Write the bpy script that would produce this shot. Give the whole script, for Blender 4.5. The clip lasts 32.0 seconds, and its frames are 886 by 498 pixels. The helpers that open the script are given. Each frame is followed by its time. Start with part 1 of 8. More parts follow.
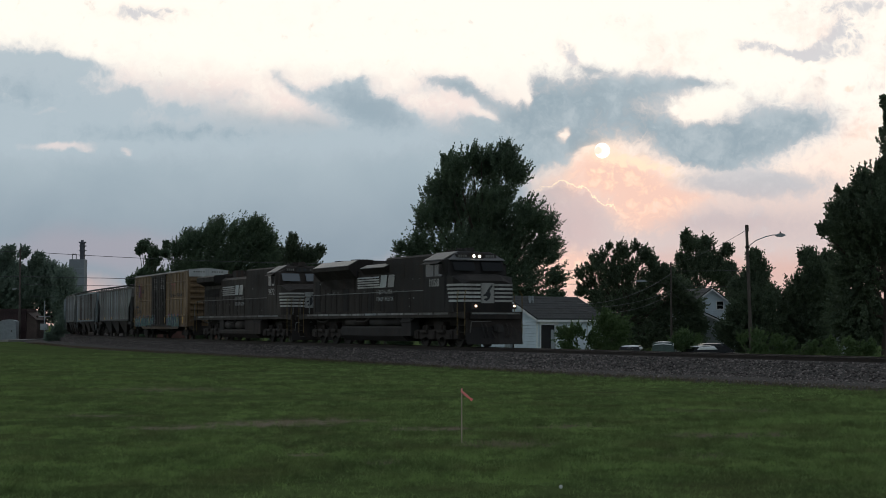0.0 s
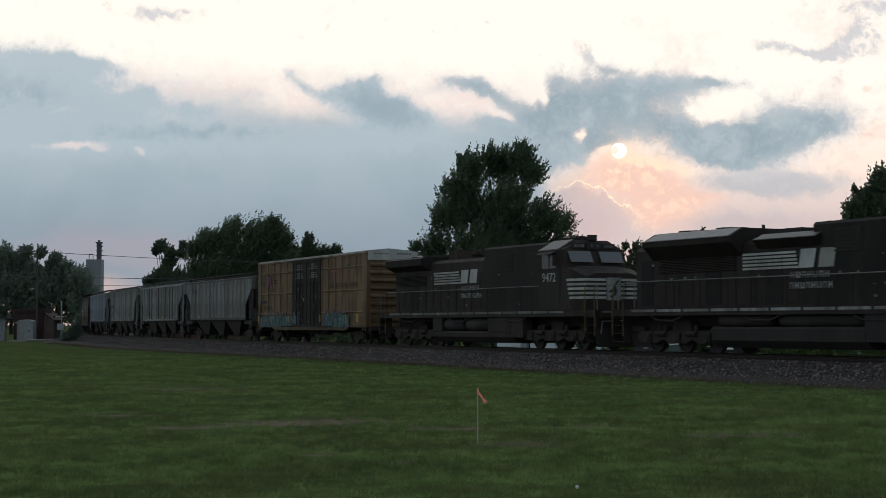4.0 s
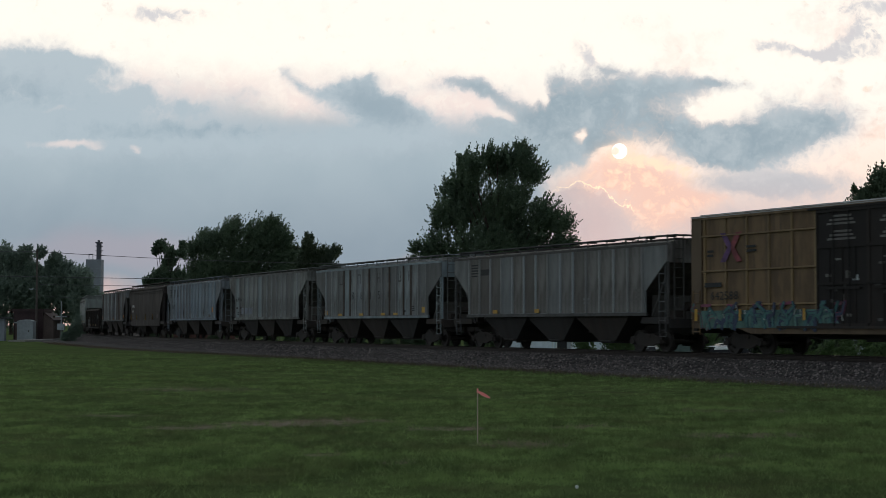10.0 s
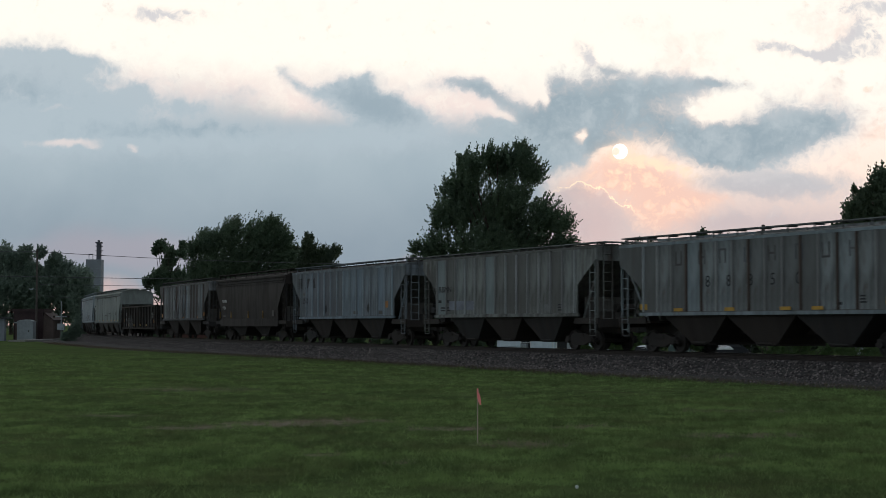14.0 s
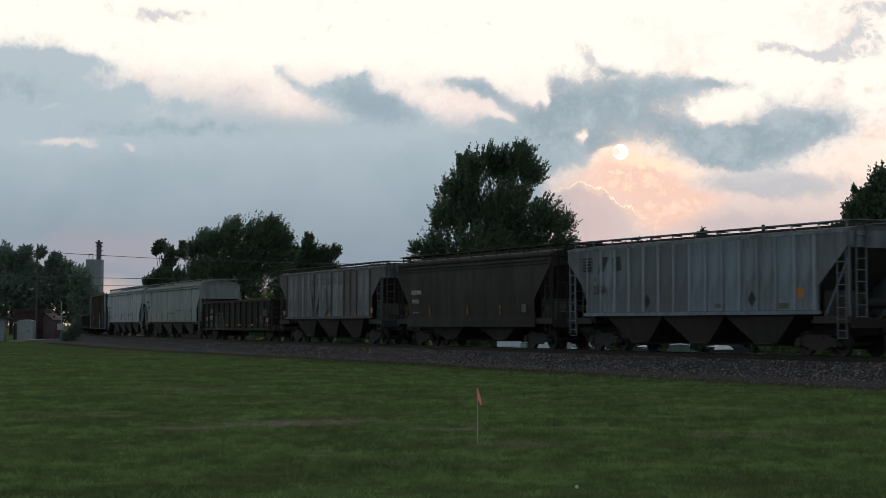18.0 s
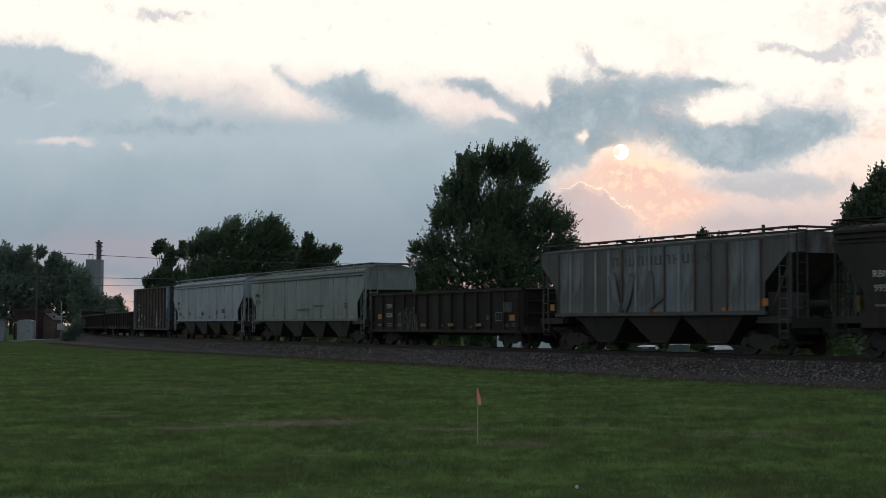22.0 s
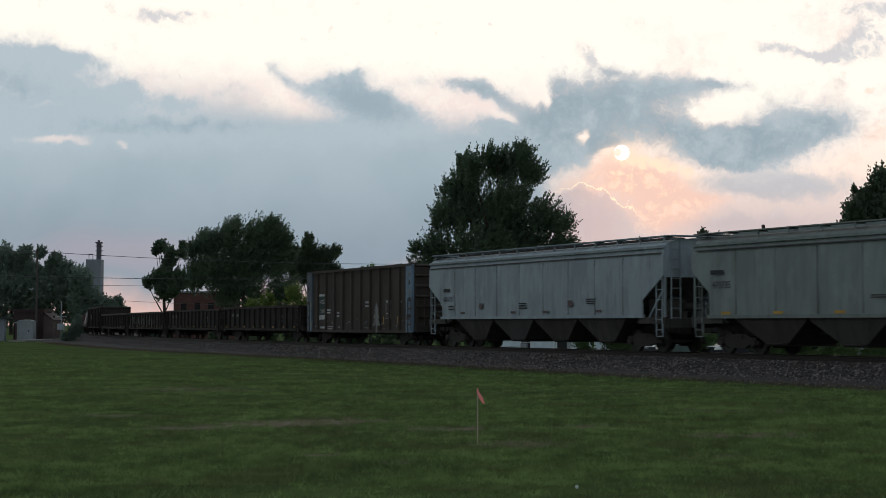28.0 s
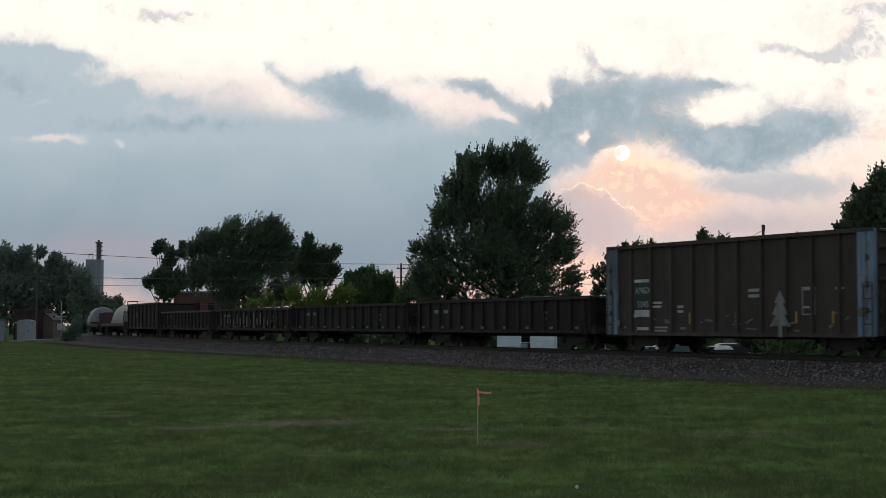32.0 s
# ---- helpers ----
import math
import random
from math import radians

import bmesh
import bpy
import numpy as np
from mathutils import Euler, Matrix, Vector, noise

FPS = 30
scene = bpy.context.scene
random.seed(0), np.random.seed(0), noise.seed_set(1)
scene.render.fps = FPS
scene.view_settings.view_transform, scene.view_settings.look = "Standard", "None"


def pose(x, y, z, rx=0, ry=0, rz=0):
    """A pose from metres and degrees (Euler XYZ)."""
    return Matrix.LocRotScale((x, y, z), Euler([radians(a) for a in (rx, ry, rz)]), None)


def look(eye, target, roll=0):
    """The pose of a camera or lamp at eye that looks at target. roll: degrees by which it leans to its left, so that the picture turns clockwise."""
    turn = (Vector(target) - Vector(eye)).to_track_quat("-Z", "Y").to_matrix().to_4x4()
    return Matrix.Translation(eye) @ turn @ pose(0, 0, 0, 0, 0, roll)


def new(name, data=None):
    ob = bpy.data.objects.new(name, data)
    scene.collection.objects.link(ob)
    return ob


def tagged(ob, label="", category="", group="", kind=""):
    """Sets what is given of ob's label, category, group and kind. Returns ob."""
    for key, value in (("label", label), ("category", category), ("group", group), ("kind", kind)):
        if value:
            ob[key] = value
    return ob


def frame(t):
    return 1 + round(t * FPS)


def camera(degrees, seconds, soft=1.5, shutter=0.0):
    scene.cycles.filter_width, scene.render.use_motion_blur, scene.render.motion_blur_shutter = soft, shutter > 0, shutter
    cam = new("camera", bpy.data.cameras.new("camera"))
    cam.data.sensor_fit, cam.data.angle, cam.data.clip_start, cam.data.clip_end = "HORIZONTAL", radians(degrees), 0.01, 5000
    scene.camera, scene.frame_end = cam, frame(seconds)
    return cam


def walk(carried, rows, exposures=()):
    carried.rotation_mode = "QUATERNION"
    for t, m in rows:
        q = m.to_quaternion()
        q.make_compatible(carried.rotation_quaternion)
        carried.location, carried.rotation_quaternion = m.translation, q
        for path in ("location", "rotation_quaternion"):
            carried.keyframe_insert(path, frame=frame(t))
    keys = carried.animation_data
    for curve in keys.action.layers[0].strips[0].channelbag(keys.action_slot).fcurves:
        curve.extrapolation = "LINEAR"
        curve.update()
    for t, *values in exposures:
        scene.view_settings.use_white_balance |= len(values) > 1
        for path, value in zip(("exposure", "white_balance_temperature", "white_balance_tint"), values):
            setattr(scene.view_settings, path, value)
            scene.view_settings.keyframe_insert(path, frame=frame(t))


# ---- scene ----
EYE = 1.796          # camera height over the lawn
RAIL = 0.75          # rail top over the lawn
BEND = 0.00141026    # curvature of the track, 1/m
NEAR = 79.452        # where the track crosses the camera's axis
LEAN = radians(64.1155)


TIGHT = 0.0025       # beyond the crossing the track bends more
TURN_AT = -80.0      # where that begins


def along(q, side=0.0):
    """Place and heading at q metres along the track; side: metres to the left of travel."""
    near_q = max(q, TURN_AT)
    a = -LEAN + BEND * near_q
    x = (math.sin(a) + math.sin(LEAN)) / BEND
    y = NEAR - (math.cos(a) - math.cos(LEAN)) / BEND
    if q < TURN_AT:
        a0, a = a, a + TIGHT * (q - TURN_AT)
        x += (math.sin(a) - math.sin(a0)) / TIGHT
        y -= (math.cos(a) - math.cos(a0)) / TIGHT
    return x - side * math.sin(a), y + side * math.cos(a), a


def run(t):
    """How far the train has come at t seconds."""
    w = t / 16 - 1
    return 10 * (13.13655 + 13.07284 * w + 0.22964 * w ** 2 - 0.12539 * w ** 3 - 0.07721 * w ** 4 + 0.06955 * w ** 5)


# ---- camera ----
cam = camera(31.294, 32.0, soft=0.75, shutter=0.4)
TURNS = [(0.0, -0.573), (0.25, -0.552), (0.5, -0.526), (0.75, -0.513), (1.0, -0.488), (1.25, -0.435), (1.5, -0.354), (1.75, -0.215), (2.0, -0.092), (2.25, -0.03),
         (2.5, 0.0), (3.0, 0.022), (3.5, 0.014), (5.5, 0.0), (32.0, 0.0)]
walk(cam, [(t, pose(0, 0, EYE, 92.751, 0, r)) for t, r in TURNS])

# ---- world, sun ----
SUN_AZ, SUN_EL = radians(6.3), radians(6.3)
world = bpy.data.worlds.new("sky")
scene.world = world
world.use_nodes = True
wn = world.node_tree
sky = wn.nodes.new("ShaderNodeTexSky")
sky.sky_type, sky.sun_disc = "NISHITA", False
sky.sun_elevation, sky.sun_rotation = SUN_EL, SUN_AZ
sky.air_density, sky.dust_density, sky.ozone_density = 1.0, 2.0, 1.5
bg = wn.nodes["Background"]
bg.inputs[1].default_value = 0.12


sun = new("sun", bpy.data.lights.new("sun", "SUN"))
sun.data.energy, sun.data.angle, sun.data.color = 0.5, radians(12), (1.0, 0.78, 0.62)
sun.matrix_world = look((0, 0, 0), (-math.sin(SUN_AZ) * math.cos(SUN_EL), -math.cos(SUN_AZ) * math.cos(SUN_EL), -math.sin(SUN_EL)))
scene.view_settings.exposure = 0.0


# ---- node helpers and materials ----
class Nodes:
    def __init__(self, tree):
        self.t = tree

    def add(self, kind, *ins, **props):
        n = self.t.nodes.new(kind)
        for k, v in props.items():
            setattr(n, k, v)
        for i, v in enumerate(ins):
            self.put(n, i, v)
        return n

    def put(self, n, i, v):
        if v is None:
            return
        if hasattr(v, "is_linked"):
            self.t.links.new(v, n.inputs[i])
        else:
            n.inputs[i].default_value = v

    def m(self, op, a, b=None, c=None, clamp=False):
        return self.add("ShaderNodeMath", a, b, c, operation=op, use_clamp=clamp).outputs[0]

    def vm(self, op, a, b=None):
        n = self.add("ShaderNodeVectorMath", a, b, operation=op)
        return n.outputs[1] if op in ("LENGTH", "DOT_PRODUCT") else n.outputs[0]

    def noise(self, vec, scale, detail=3.0, rough=0.55, out=0):
        n = self.add("ShaderNodeTexNoise")
        self.put(n, "Vector", vec), self.put(n, "Scale", scale), self.put(n, "Detail", detail), self.put(n, "Roughness", rough)
        return n.outputs[out]

    def smooth(self, v, a, b):
        n = self.add("ShaderNodeMapRange", v, a, b, 0.0, 1.0, interpolation_type="SMOOTHSTEP")
        return n.outputs[0]

    def mix(self, f, a, b):
        n = self.add("ShaderNodeMix", data_type="RGBA")
        self.put(n, 0, f)
        self.put(n, 6, a if hasattr(a, "is_linked") else (*a, 1.0))
        self.put(n, 7, b if hasattr(b, "is_linked") else (*b, 1.0))
        return n.outputs[2]


# broken cloud all over the evening sky, thinner overhead
wk = Nodes(wn)
wdir = wk.add("ShaderNodeTexCoord").outputs["Generated"]
cover = wk.smooth(wk.noise(wk.vm("MULTIPLY", wdir, (1.0, 1.0, 2.5)), 2.2, 6.0, 0.6), 0.32, 0.6)
cloud = wk.mix(wk.noise(wdir, 3.0, 5.0), (2.4, 3.0, 3.5), (4.6, 4.9, 5.1))
wn.links.new(wk.mix(wk.m("ADD", 0.45, wk.m("MULTIPLY", cover, 0.5)), sky.outputs[0], cloud), bg.inputs[0])


def material(name):
    mat = bpy.data.materials.new(name)
    mat.use_nodes = True
    n = Nodes(mat.node_tree)
    return mat, n, mat.node_tree.nodes["Principled BSDF"], n.add("ShaderNodeTexCoord").outputs["Object"]


def finish(n, shader, color, rough=0.6, metal=0.0, bump=None, depth=0.01, spec=0.5):
    for key, v in (("Base Color", color), ("Roughness", rough), ("Metallic", metal), ("Specular IOR Level", spec)):
        if hasattr(v, "is_linked"):
            n.t.links.new(v, shader.inputs[key])
        else:
            shader.inputs[key].default_value = (*v, 1.0) if key == "Base Color" else v
    if bump is not None:
        b = n.add("ShaderNodeBump")
        b.inputs["Distance"].default_value = depth
        n.put(b, "Height", bump)
        n.t.links.new(b.outputs[0], shader.inputs["Normal"])


def plain(name, color, rough=0.6, metal=0.0, vary=0.25, scale=3.0, fine=40.0, depth=0.002, spec=0.4):
    """A surface with two scales of unevenness."""
    mat, n, sh, co = material(name)
    big, small = n.noise(co, scale, 4.0), n.noise(co, fine, 2.0)
    mixv = n.m("ADD", n.m("MULTIPLY", big, 0.7), n.m("MULTIPLY", small, 0.3))
    lo = tuple(c * (1 - vary) for c in color)
    hi = tuple(min(1.0, c * (1 + vary)) for c in color)
    col = n.mix(n.smooth(mixv, 0.3, 0.7), lo, hi)
    finish(n, sh, col, n.m("ADD", rough - 0.08, n.m("MULTIPLY", big, 0.16)), metal, small, depth, spec)
    return mat


def paint(name, color, grime=(0.05, 0.045, 0.04), dirt=0.5, rust=0.0, rough=0.55, streak=1.0, spec=0.42):
    """Weathered rail-car paint: streaks that run down, dirt and rust patches."""
    mat, n, sh, co = material(name)
    stretched = n.vm("MULTIPLY", co, (1.5, 1.5, 0.3))
    run_ = n.noise(stretched, 1.6 * streak, 5.0, 0.6)
    patch = n.noise(co, 0.45, 4.0, 0.6)
    fine = n.noise(co, 9.0, 3.0)
    d = n.m("MULTIPLY", n.smooth(n.m("ADD", n.m("MULTIPLY", run_, 0.65), n.m("MULTIPLY", patch, 0.35)), 0.40, 0.60), dirt)
    col = n.mix(d, color, grime)
    # narrow runs below seams and hatches
    drips = n.noise(n.vm("MULTIPLY", co, (6.5, 6.5, 0.16)), 1.0 * streak, 4.0, 0.65)
    col = n.mix(n.m("MULTIPLY", n.m("MULTIPLY", n.smooth(drips, 0.52, 0.64), n.smooth(n.noise(co, 0.7, 3.0), 0.42, 0.62)), min(1.0, dirt * 1.2)), col, tuple(c * 0.8 for c in grime))
    washed = n.m("MULTIPLY", n.smooth(n.noise(n.vm("MULTIPLY", co, (1.1, 1.1, 0.5)), 1.3, 5.0, 0.6), 0.52, 0.68), 0.45)
    col = n.mix(washed, col, tuple(min(1.0, c * 1.35) for c in color))
    col = n.mix(n.m("MULTIPLY", n.smooth(fine, 0.45, 0.75), 0.25), col, tuple(c * 0.72 for c in color))
    if rust > 0:
        r = n.m("MULTIPLY", n.smooth(n.noise(n.vm("ADD", stretched, (7.0, 3.0, 0.0)), 2.3, 5.0, 0.65), 0.54, 0.68), rust)
        col = n.mix(r, col, (0.10, 0.045, 0.03))
    sheet = n.add("ShaderNodeObjectInfo").outputs["Random"]
    col = n.mix(n.m("MULTIPLY", n.smooth(sheet, 0.4, 0.85), min(0.85, 1.1 * dirt)), col, tuple(0.28 * c + 0.42 * g_ for c, g_ in zip(color, (0.075, 0.06, 0.052))))
    col = n.mix(n.m("MULTIPLY", n.smooth(sheet, 0.4, 0.0), 0.6 * min(1.0, dirt * 1.2)), col, tuple(c * f_ for c, f_ in zip(color, (0.95, 1.12, 1.25))))
    panel_ = n.noise(n.vm("MULTIPLY", co, (0.9, 0.0, 0.12)), 1.0, 2.0)
    col = n.mix(n.m("MULTIPLY", n.smooth(panel_, 0.42, 0.62), min(0.35, 0.5 * dirt)), col, tuple(c * 0.55 for c in color))
    finish(n, sh, col, n.m("ADD", rough, n.m("MULTIPLY", d, 0.2)), 0.0, fine, 0.003, spec)
    return mat


def leafy(n, sh, color, rough=0.75, through_=0.4, gloss=0.15):
    """A thin leaf: lit from the front and, partly, from behind."""
    finish(n, sh, color, rough, 0.0, spec=gloss)
    tr = n.add("ShaderNodeBsdfTranslucent", color)
    mx = n.add("ShaderNodeMixShader", through_, sh.outputs[0], tr.outputs[0])
    n.t.links.new(mx.outputs[0], n.t.nodes["Material Output"].inputs[0])


def glow(name, color, strength):
    mat = bpy.data.materials.new(name)
    mat.use_nodes = True
    n = Nodes(mat.node_tree)
    mat.node_tree.nodes.remove(mat.node_tree.nodes["Principled BSDF"])
    e = n.add("ShaderNodeEmission", (*color, 1.0), strength)
    mat.node_tree.links.new(e.outputs[0], mat.node_tree.nodes["Material Output"].inputs[0])
    return mat


# ---- geometry helpers ----
class Geo:
    """Vertices and faces of one mesh."""

    def __init__(self):
        self.v, self.f = [], []

    def add(self, vs, fs):
        k = len(self.v)
        self.v += [tuple(p) for p in vs]
        self.f += [tuple(i + k for i in f) for f in fs]
        return self

    def box(self, x0, x1, y0, y1, z0, z1):
        vs = [(x, y, z) for z in (z0, z1) for x, y in ((x0, y0), (x1, y0), (x1, y1), (x0, y1))]
        return self.add(vs, [(3, 2, 1, 0), (4, 5, 6, 7), (0, 1, 5, 4), (1, 2, 6, 5), (2, 3, 7, 6), (3, 0, 4, 7)])

    def prism(self, outline, axis, a, b):
        """An outline of (u, w) pulled along an axis from a to b: x takes (y, z), y takes (x, z), z takes (x, y)."""
        put = {"x": lambda s, u, w: (s, u, w), "y": lambda s, u, w: (u, s, w), "z": lambda s, u, w: (u, w, s)}[axis]
        n = len(outline)
        vs = [put(a, u, w) for u, w in outline] + [put(b, u, w) for u, w in outline]
        fs = [tuple(range(n))[::-1], tuple(range(n, 2 * n))] + [(i, (i + 1) % n, n + (i + 1) % n, n + i) for i in range(n)]
        return self.add(vs, fs)

    def rod(self, p, q, r, r2=None, n=8):
        p, q = Vector(p), Vector(q)
        r2 = r if r2 is None else r2
        w = (q - p).normalized()
        u = w.orthogonal().normalized()
        k = w.cross(u)
        ring = [(math.cos(2 * math.pi * i / n), math.sin(2 * math.pi * i / n)) for i in range(n)]
        vs = [p + (u * c + k * s) * r for c, s in ring] + [q + (u * c + k * s) * r2 for c, s in ring]
        fs = [tuple(range(n))[::-1], tuple(range(n, 2 * n))] + [(i, (i + 1) % n, n + (i + 1) % n, n + i) for i in range(n)]
        return self.add(vs, fs)

    def pipe(self, pts, r, n=6):
        for p, q in zip(pts, pts[1:]):
            self.rod(p, q, r, n=n)
        return self

    def skin(self, rows, close=False, caps=False):
        """Faces between rows of equally many points."""
        n = len(rows[0])
        vs = [p for row in rows for p in row]
        fs = []
        for j in range(len(rows) - 1):
            for i in range(n if close else n - 1):
                i2 = (i + 1) % n
                fs.append((j * n + i, j * n + i2, (j + 1) * n + i2, (j + 1) * n + i))
        if caps:
            fs += [tuple(range(n))[::-1], tuple(range((len(rows) - 1) * n, len(rows) * n))]
        return self.add(vs, fs)

    def mesh(self, name, mats, smooth=False):
        me = bpy.data.meshes.new(name)
        me.from_pydata(self.v, [], self.f)
        for mt in mats if isinstance(mats, (list, tuple)) else [mats]:
            me.materials.append(mt)
        bm = bmesh.new()
        bm.from_mesh(me)
        bmesh.ops.recalc_face_normals(bm, faces=bm.faces)
        bm.to_mesh(me)
        bm.free()
        if smooth:
            me.polygons.foreach_set("use_smooth", [True] * len(me.polygons))
        me.update()
        return me


def part(name, geo, mat, parent=None, label="", smooth=False):
    me = geo if isinstance(geo, bpy.types.Mesh) else geo.mesh(name, mat, smooth)
    ob = new(name, me)
    ob.parent = parent
    if label:
        ob["label"] = label
    return ob


def moved(ob, m):
    ob.matrix_basis = m
    return ob


def thing(name, label, category, group="", m=None):
    ob = tagged(new(name), label, category, group)
    if m is not None:
        ob.matrix_basis = m
    return ob

# ---- sky behind everything ----
def field(n, p, spots):
    """Sum of soft ovals: centre, half sizes, lean and weight."""
    total = None
    for x, y, rx, ry, lean, weight in spots:
        c, s = math.cos(radians(lean)), math.sin(radians(lean))
        d = n.vm("SUBTRACT", p, (x, y, 0.0))
        u = n.vm("DOT_PRODUCT", d, (c / rx, s / rx, 0.0))
        w = n.vm("DOT_PRODUCT", d, (-s / ry, c / ry, 0.0))
        r = n.m("MULTIPLY", n.m("EXPONENT", n.m("MULTIPLY", n.m("ADD", n.m("MULTIPLY", u, u), n.m("MULTIPLY", w, w)), -1.0)), weight)
        total = r if total is None else n.m("ADD", total, r)
    return total


def warped(n, co, size, amount, seed):
    w = n.noise(n.vm("ADD", co, (seed * 37.0, seed * 21.0, seed)), 1.0 / size, 4.0, 0.5, out=1)
    return n.vm("ADD", co, n.vm("MULTIPLY", n.vm("SUBTRACT", w, (0.5, 0.5, 0.5)), (amount, amount, 0.0)))


def sky_shader(name):
    mat = bpy.data.materials.new(name)
    mat.use_nodes = True
    mat.node_tree.nodes.remove(mat.node_tree.nodes["Principled BSDF"])
    n = Nodes(mat.node_tree)
    return mat, n, n.add("ShaderNodeTexCoord").outputs["Object"], mat.node_tree.nodes["Material Output"]


def billow(n, p, size, detail=3.0):
    """Rounded heaps with creases between them, about -0.5 to 0.5."""
    b = n.m("ABSOLUTE", n.m("SUBTRACT", n.noise(p, 1.0 / size, detail, 0.55), 0.5))
    return n.m("SUBTRACT", n.m("MULTIPLY", b, 5.0), 0.42)


def curl(n, co, seed):
    """Coordinates pushed about a little at two scales."""
    return warped(n, warped(n, co, 46.0, 32.0, seed), 15.0, 8.0, seed + 3.0)


CREAM = (1.06, 1.02, 0.92)
PEACH = (1.05, 0.82, 0.70)
ROSE = (1.04, 0.65, 0.50)

mat, n, co, out = sky_shader("evening sky")
xyz = n.add("ShaderNodeSeparateXYZ", co)
X, Y = xyz.outputs[0], xyz.outputs[1]
wl = warped(n, co, 260.0, 120.0, 3.0)
wf = curl(n, co, 9.0)
fluff = n.m("MULTIPLY", n.m("SUBTRACT", n.noise(wf, 0.014, 8.0, 0.62), 0.5), 2.0)
heaps = n.m("ADD", n.m("MULTIPLY", billow(n, wf, 46.0), 0.6), n.m("MULTIPLY", billow(n, wf, 17.0), 0.4))
wide = n.m("SUBTRACT", n.noise(wl, 0.005, 5.0, 0.5), 0.5)
# cream overhead, peach lower down, brightest above the sun
xyl = n.add("ShaderNodeSeparateXYZ", wl)
Xl, Yl = xyl.outputs[0], xyl.outputs[1]
col = n.mix(n.smooth(Yl, 60.0, 300.0), PEACH, CREAM)
blush = n.m("MULTIPLY", n.smooth(n.m("ADD", n.m("MULTIPLY", fluff, 0.45), wide), 0.0, 0.28), n.smooth(Xl, 250.0, 500.0))
col = n.mix(n.m("MULTIPLY", blush, 0.8), col, (1.0, 0.82, 0.73))
# a lilac and pink veil above the bank
veil = n.m("MULTIPLY", n.smooth(n.m("ADD", Yl, n.m("MULTIPLY", fluff, 60.0)), 345.0, 250.0), n.smooth(Xl, 230.0, 60.0))
col = n.mix(n.m("MULTIPLY", veil, 0.8), col, n.mix(n.smooth(n.m("ADD", fluff, heaps), -0.2, 0.3), (0.90, 0.75, 0.71), (0.97, 0.84, 0.77)))
# mauve haze along the horizon
col = n.mix(n.m("MULTIPLY", n.smooth(Y, 150.0, 40.0), 0.85), col, n.mix(n.smooth(X, 60.0, 300.0), (0.63, 0.47, 0.465), (0.66, 0.555, 0.55)))
col = n.mix(n.m("MULTIPLY", n.smooth(n.m("ADD", Y, n.m("MULTIPLY", fluff, 30.0)), 10.0, -45.0), 0.85), col, (0.76, 0.50, 0.44))
# rosy light under the sun, curdled
rose = n.smooth(n.m("ADD", field(n, wf, [(350, 116, 105, 44, -14, 1.3), (230, 104, 60, 30, 0, 0.4), (396, 55, 62, 34, -8, 0.75), (470, 88, 70, 13, -8, 0.5), (256, -45, 60, 52, 0, 1.15), (760, 190, 110, 60, 20, 0.45), (320, 160, 50, 24, 0, 0.35)]), n.m("ADD", n.m("MULTIPLY", heaps, 0.4), n.m("MULTIPLY", fluff, 0.7))), 0.12, 1.15)
col = n.mix(n.m("MULTIPLY", rose, 0.97), col, ROSE)
curd = n.smooth(n.m("ADD", n.m("MULTIPLY", heaps, 1.4), fluff), -0.3, 0.6)
col = n.mix(n.m("MULTIPLY", n.m("MULTIPLY", n.smooth(curd, 0.4, 0.0), rose), 0.5), col, (0.86, 0.62, 0.55))
col = n.mix(n.m("MULTIPLY", n.m("MULTIPLY", curd, rose), 0.75), col, (1.12, 0.80, 0.62))
glint = n.smooth(n.m("ADD", field(n, wf, [(352, 160, 62, 15, -20, 1.0), (318, 138, 40, 24, 0, 0.6), (420, 140, 44, 12, -16, 0.7)]), n.m("MULTIPLY", heaps, 1.1)), 0.3, 1.1)
col = n.mix(n.m("MULTIPLY", glint, 0.9), col, (1.15, 0.85, 0.62))
# pale grey veil under the eastern lobe, and the low band behind the tree
low = n.smooth(n.m("ADD", n.m("MULTIPLY", heaps, 0.4), n.m("ADD", field(n, wf, [(545, 122, 100, 30, 2, 1.3), (640, 110, 110, 22, 0, 0.8), (560, 50, 120, 22, 0, 0.5), (690, 30, 200, 34, 0, 0.6), (480, 45, 80, 24, 0, 0.5), (225, 35, 62, 50, -20, 0.5)]), n.m("MULTIPLY", fluff, 0.5))), 0.1, 1.2)
col = n.mix(n.m("MULTIPLY", low, 0.85), col, n.mix(n.smooth(Y, 40.0, 125.0), (0.60, 0.51, 0.52), (0.50, 0.52, 0.56)))
# a low lilac heap with a lit rim
wr = warped(n, warped(n, co, 30.0, 40.0, 44.0), 9.0, 16.0, 47.0)
heap = field(n, wr, [(222, 62, 38, 42, 0, 1.0), (262, 62, 38, 44, 0, 0.9), (296, 38, 24, 34, 0, 0.8), (332, 36, 40, 36, 0, 0.8), (215, 0, 70, 60, 0, 0.6)])
inside = n.m("MULTIPLY", n.smooth(heap, 0.32, 0.6), n.m("MULTIPLY", n.smooth(Y, -40.0, 30.0), n.smooth(X, 350.0, 280.0)))
col = n.mix(n.m("MULTIPLY", inside, 0.62), col, (0.66, 0.50, 0.495))
rim = n.m("MULTIPLY", n.smooth(n.m("ABSOLUTE", n.m("SUBTRACT", heap, 0.355)), 0.036, 0.004), n.smooth(Y, 56.0, 72.0))
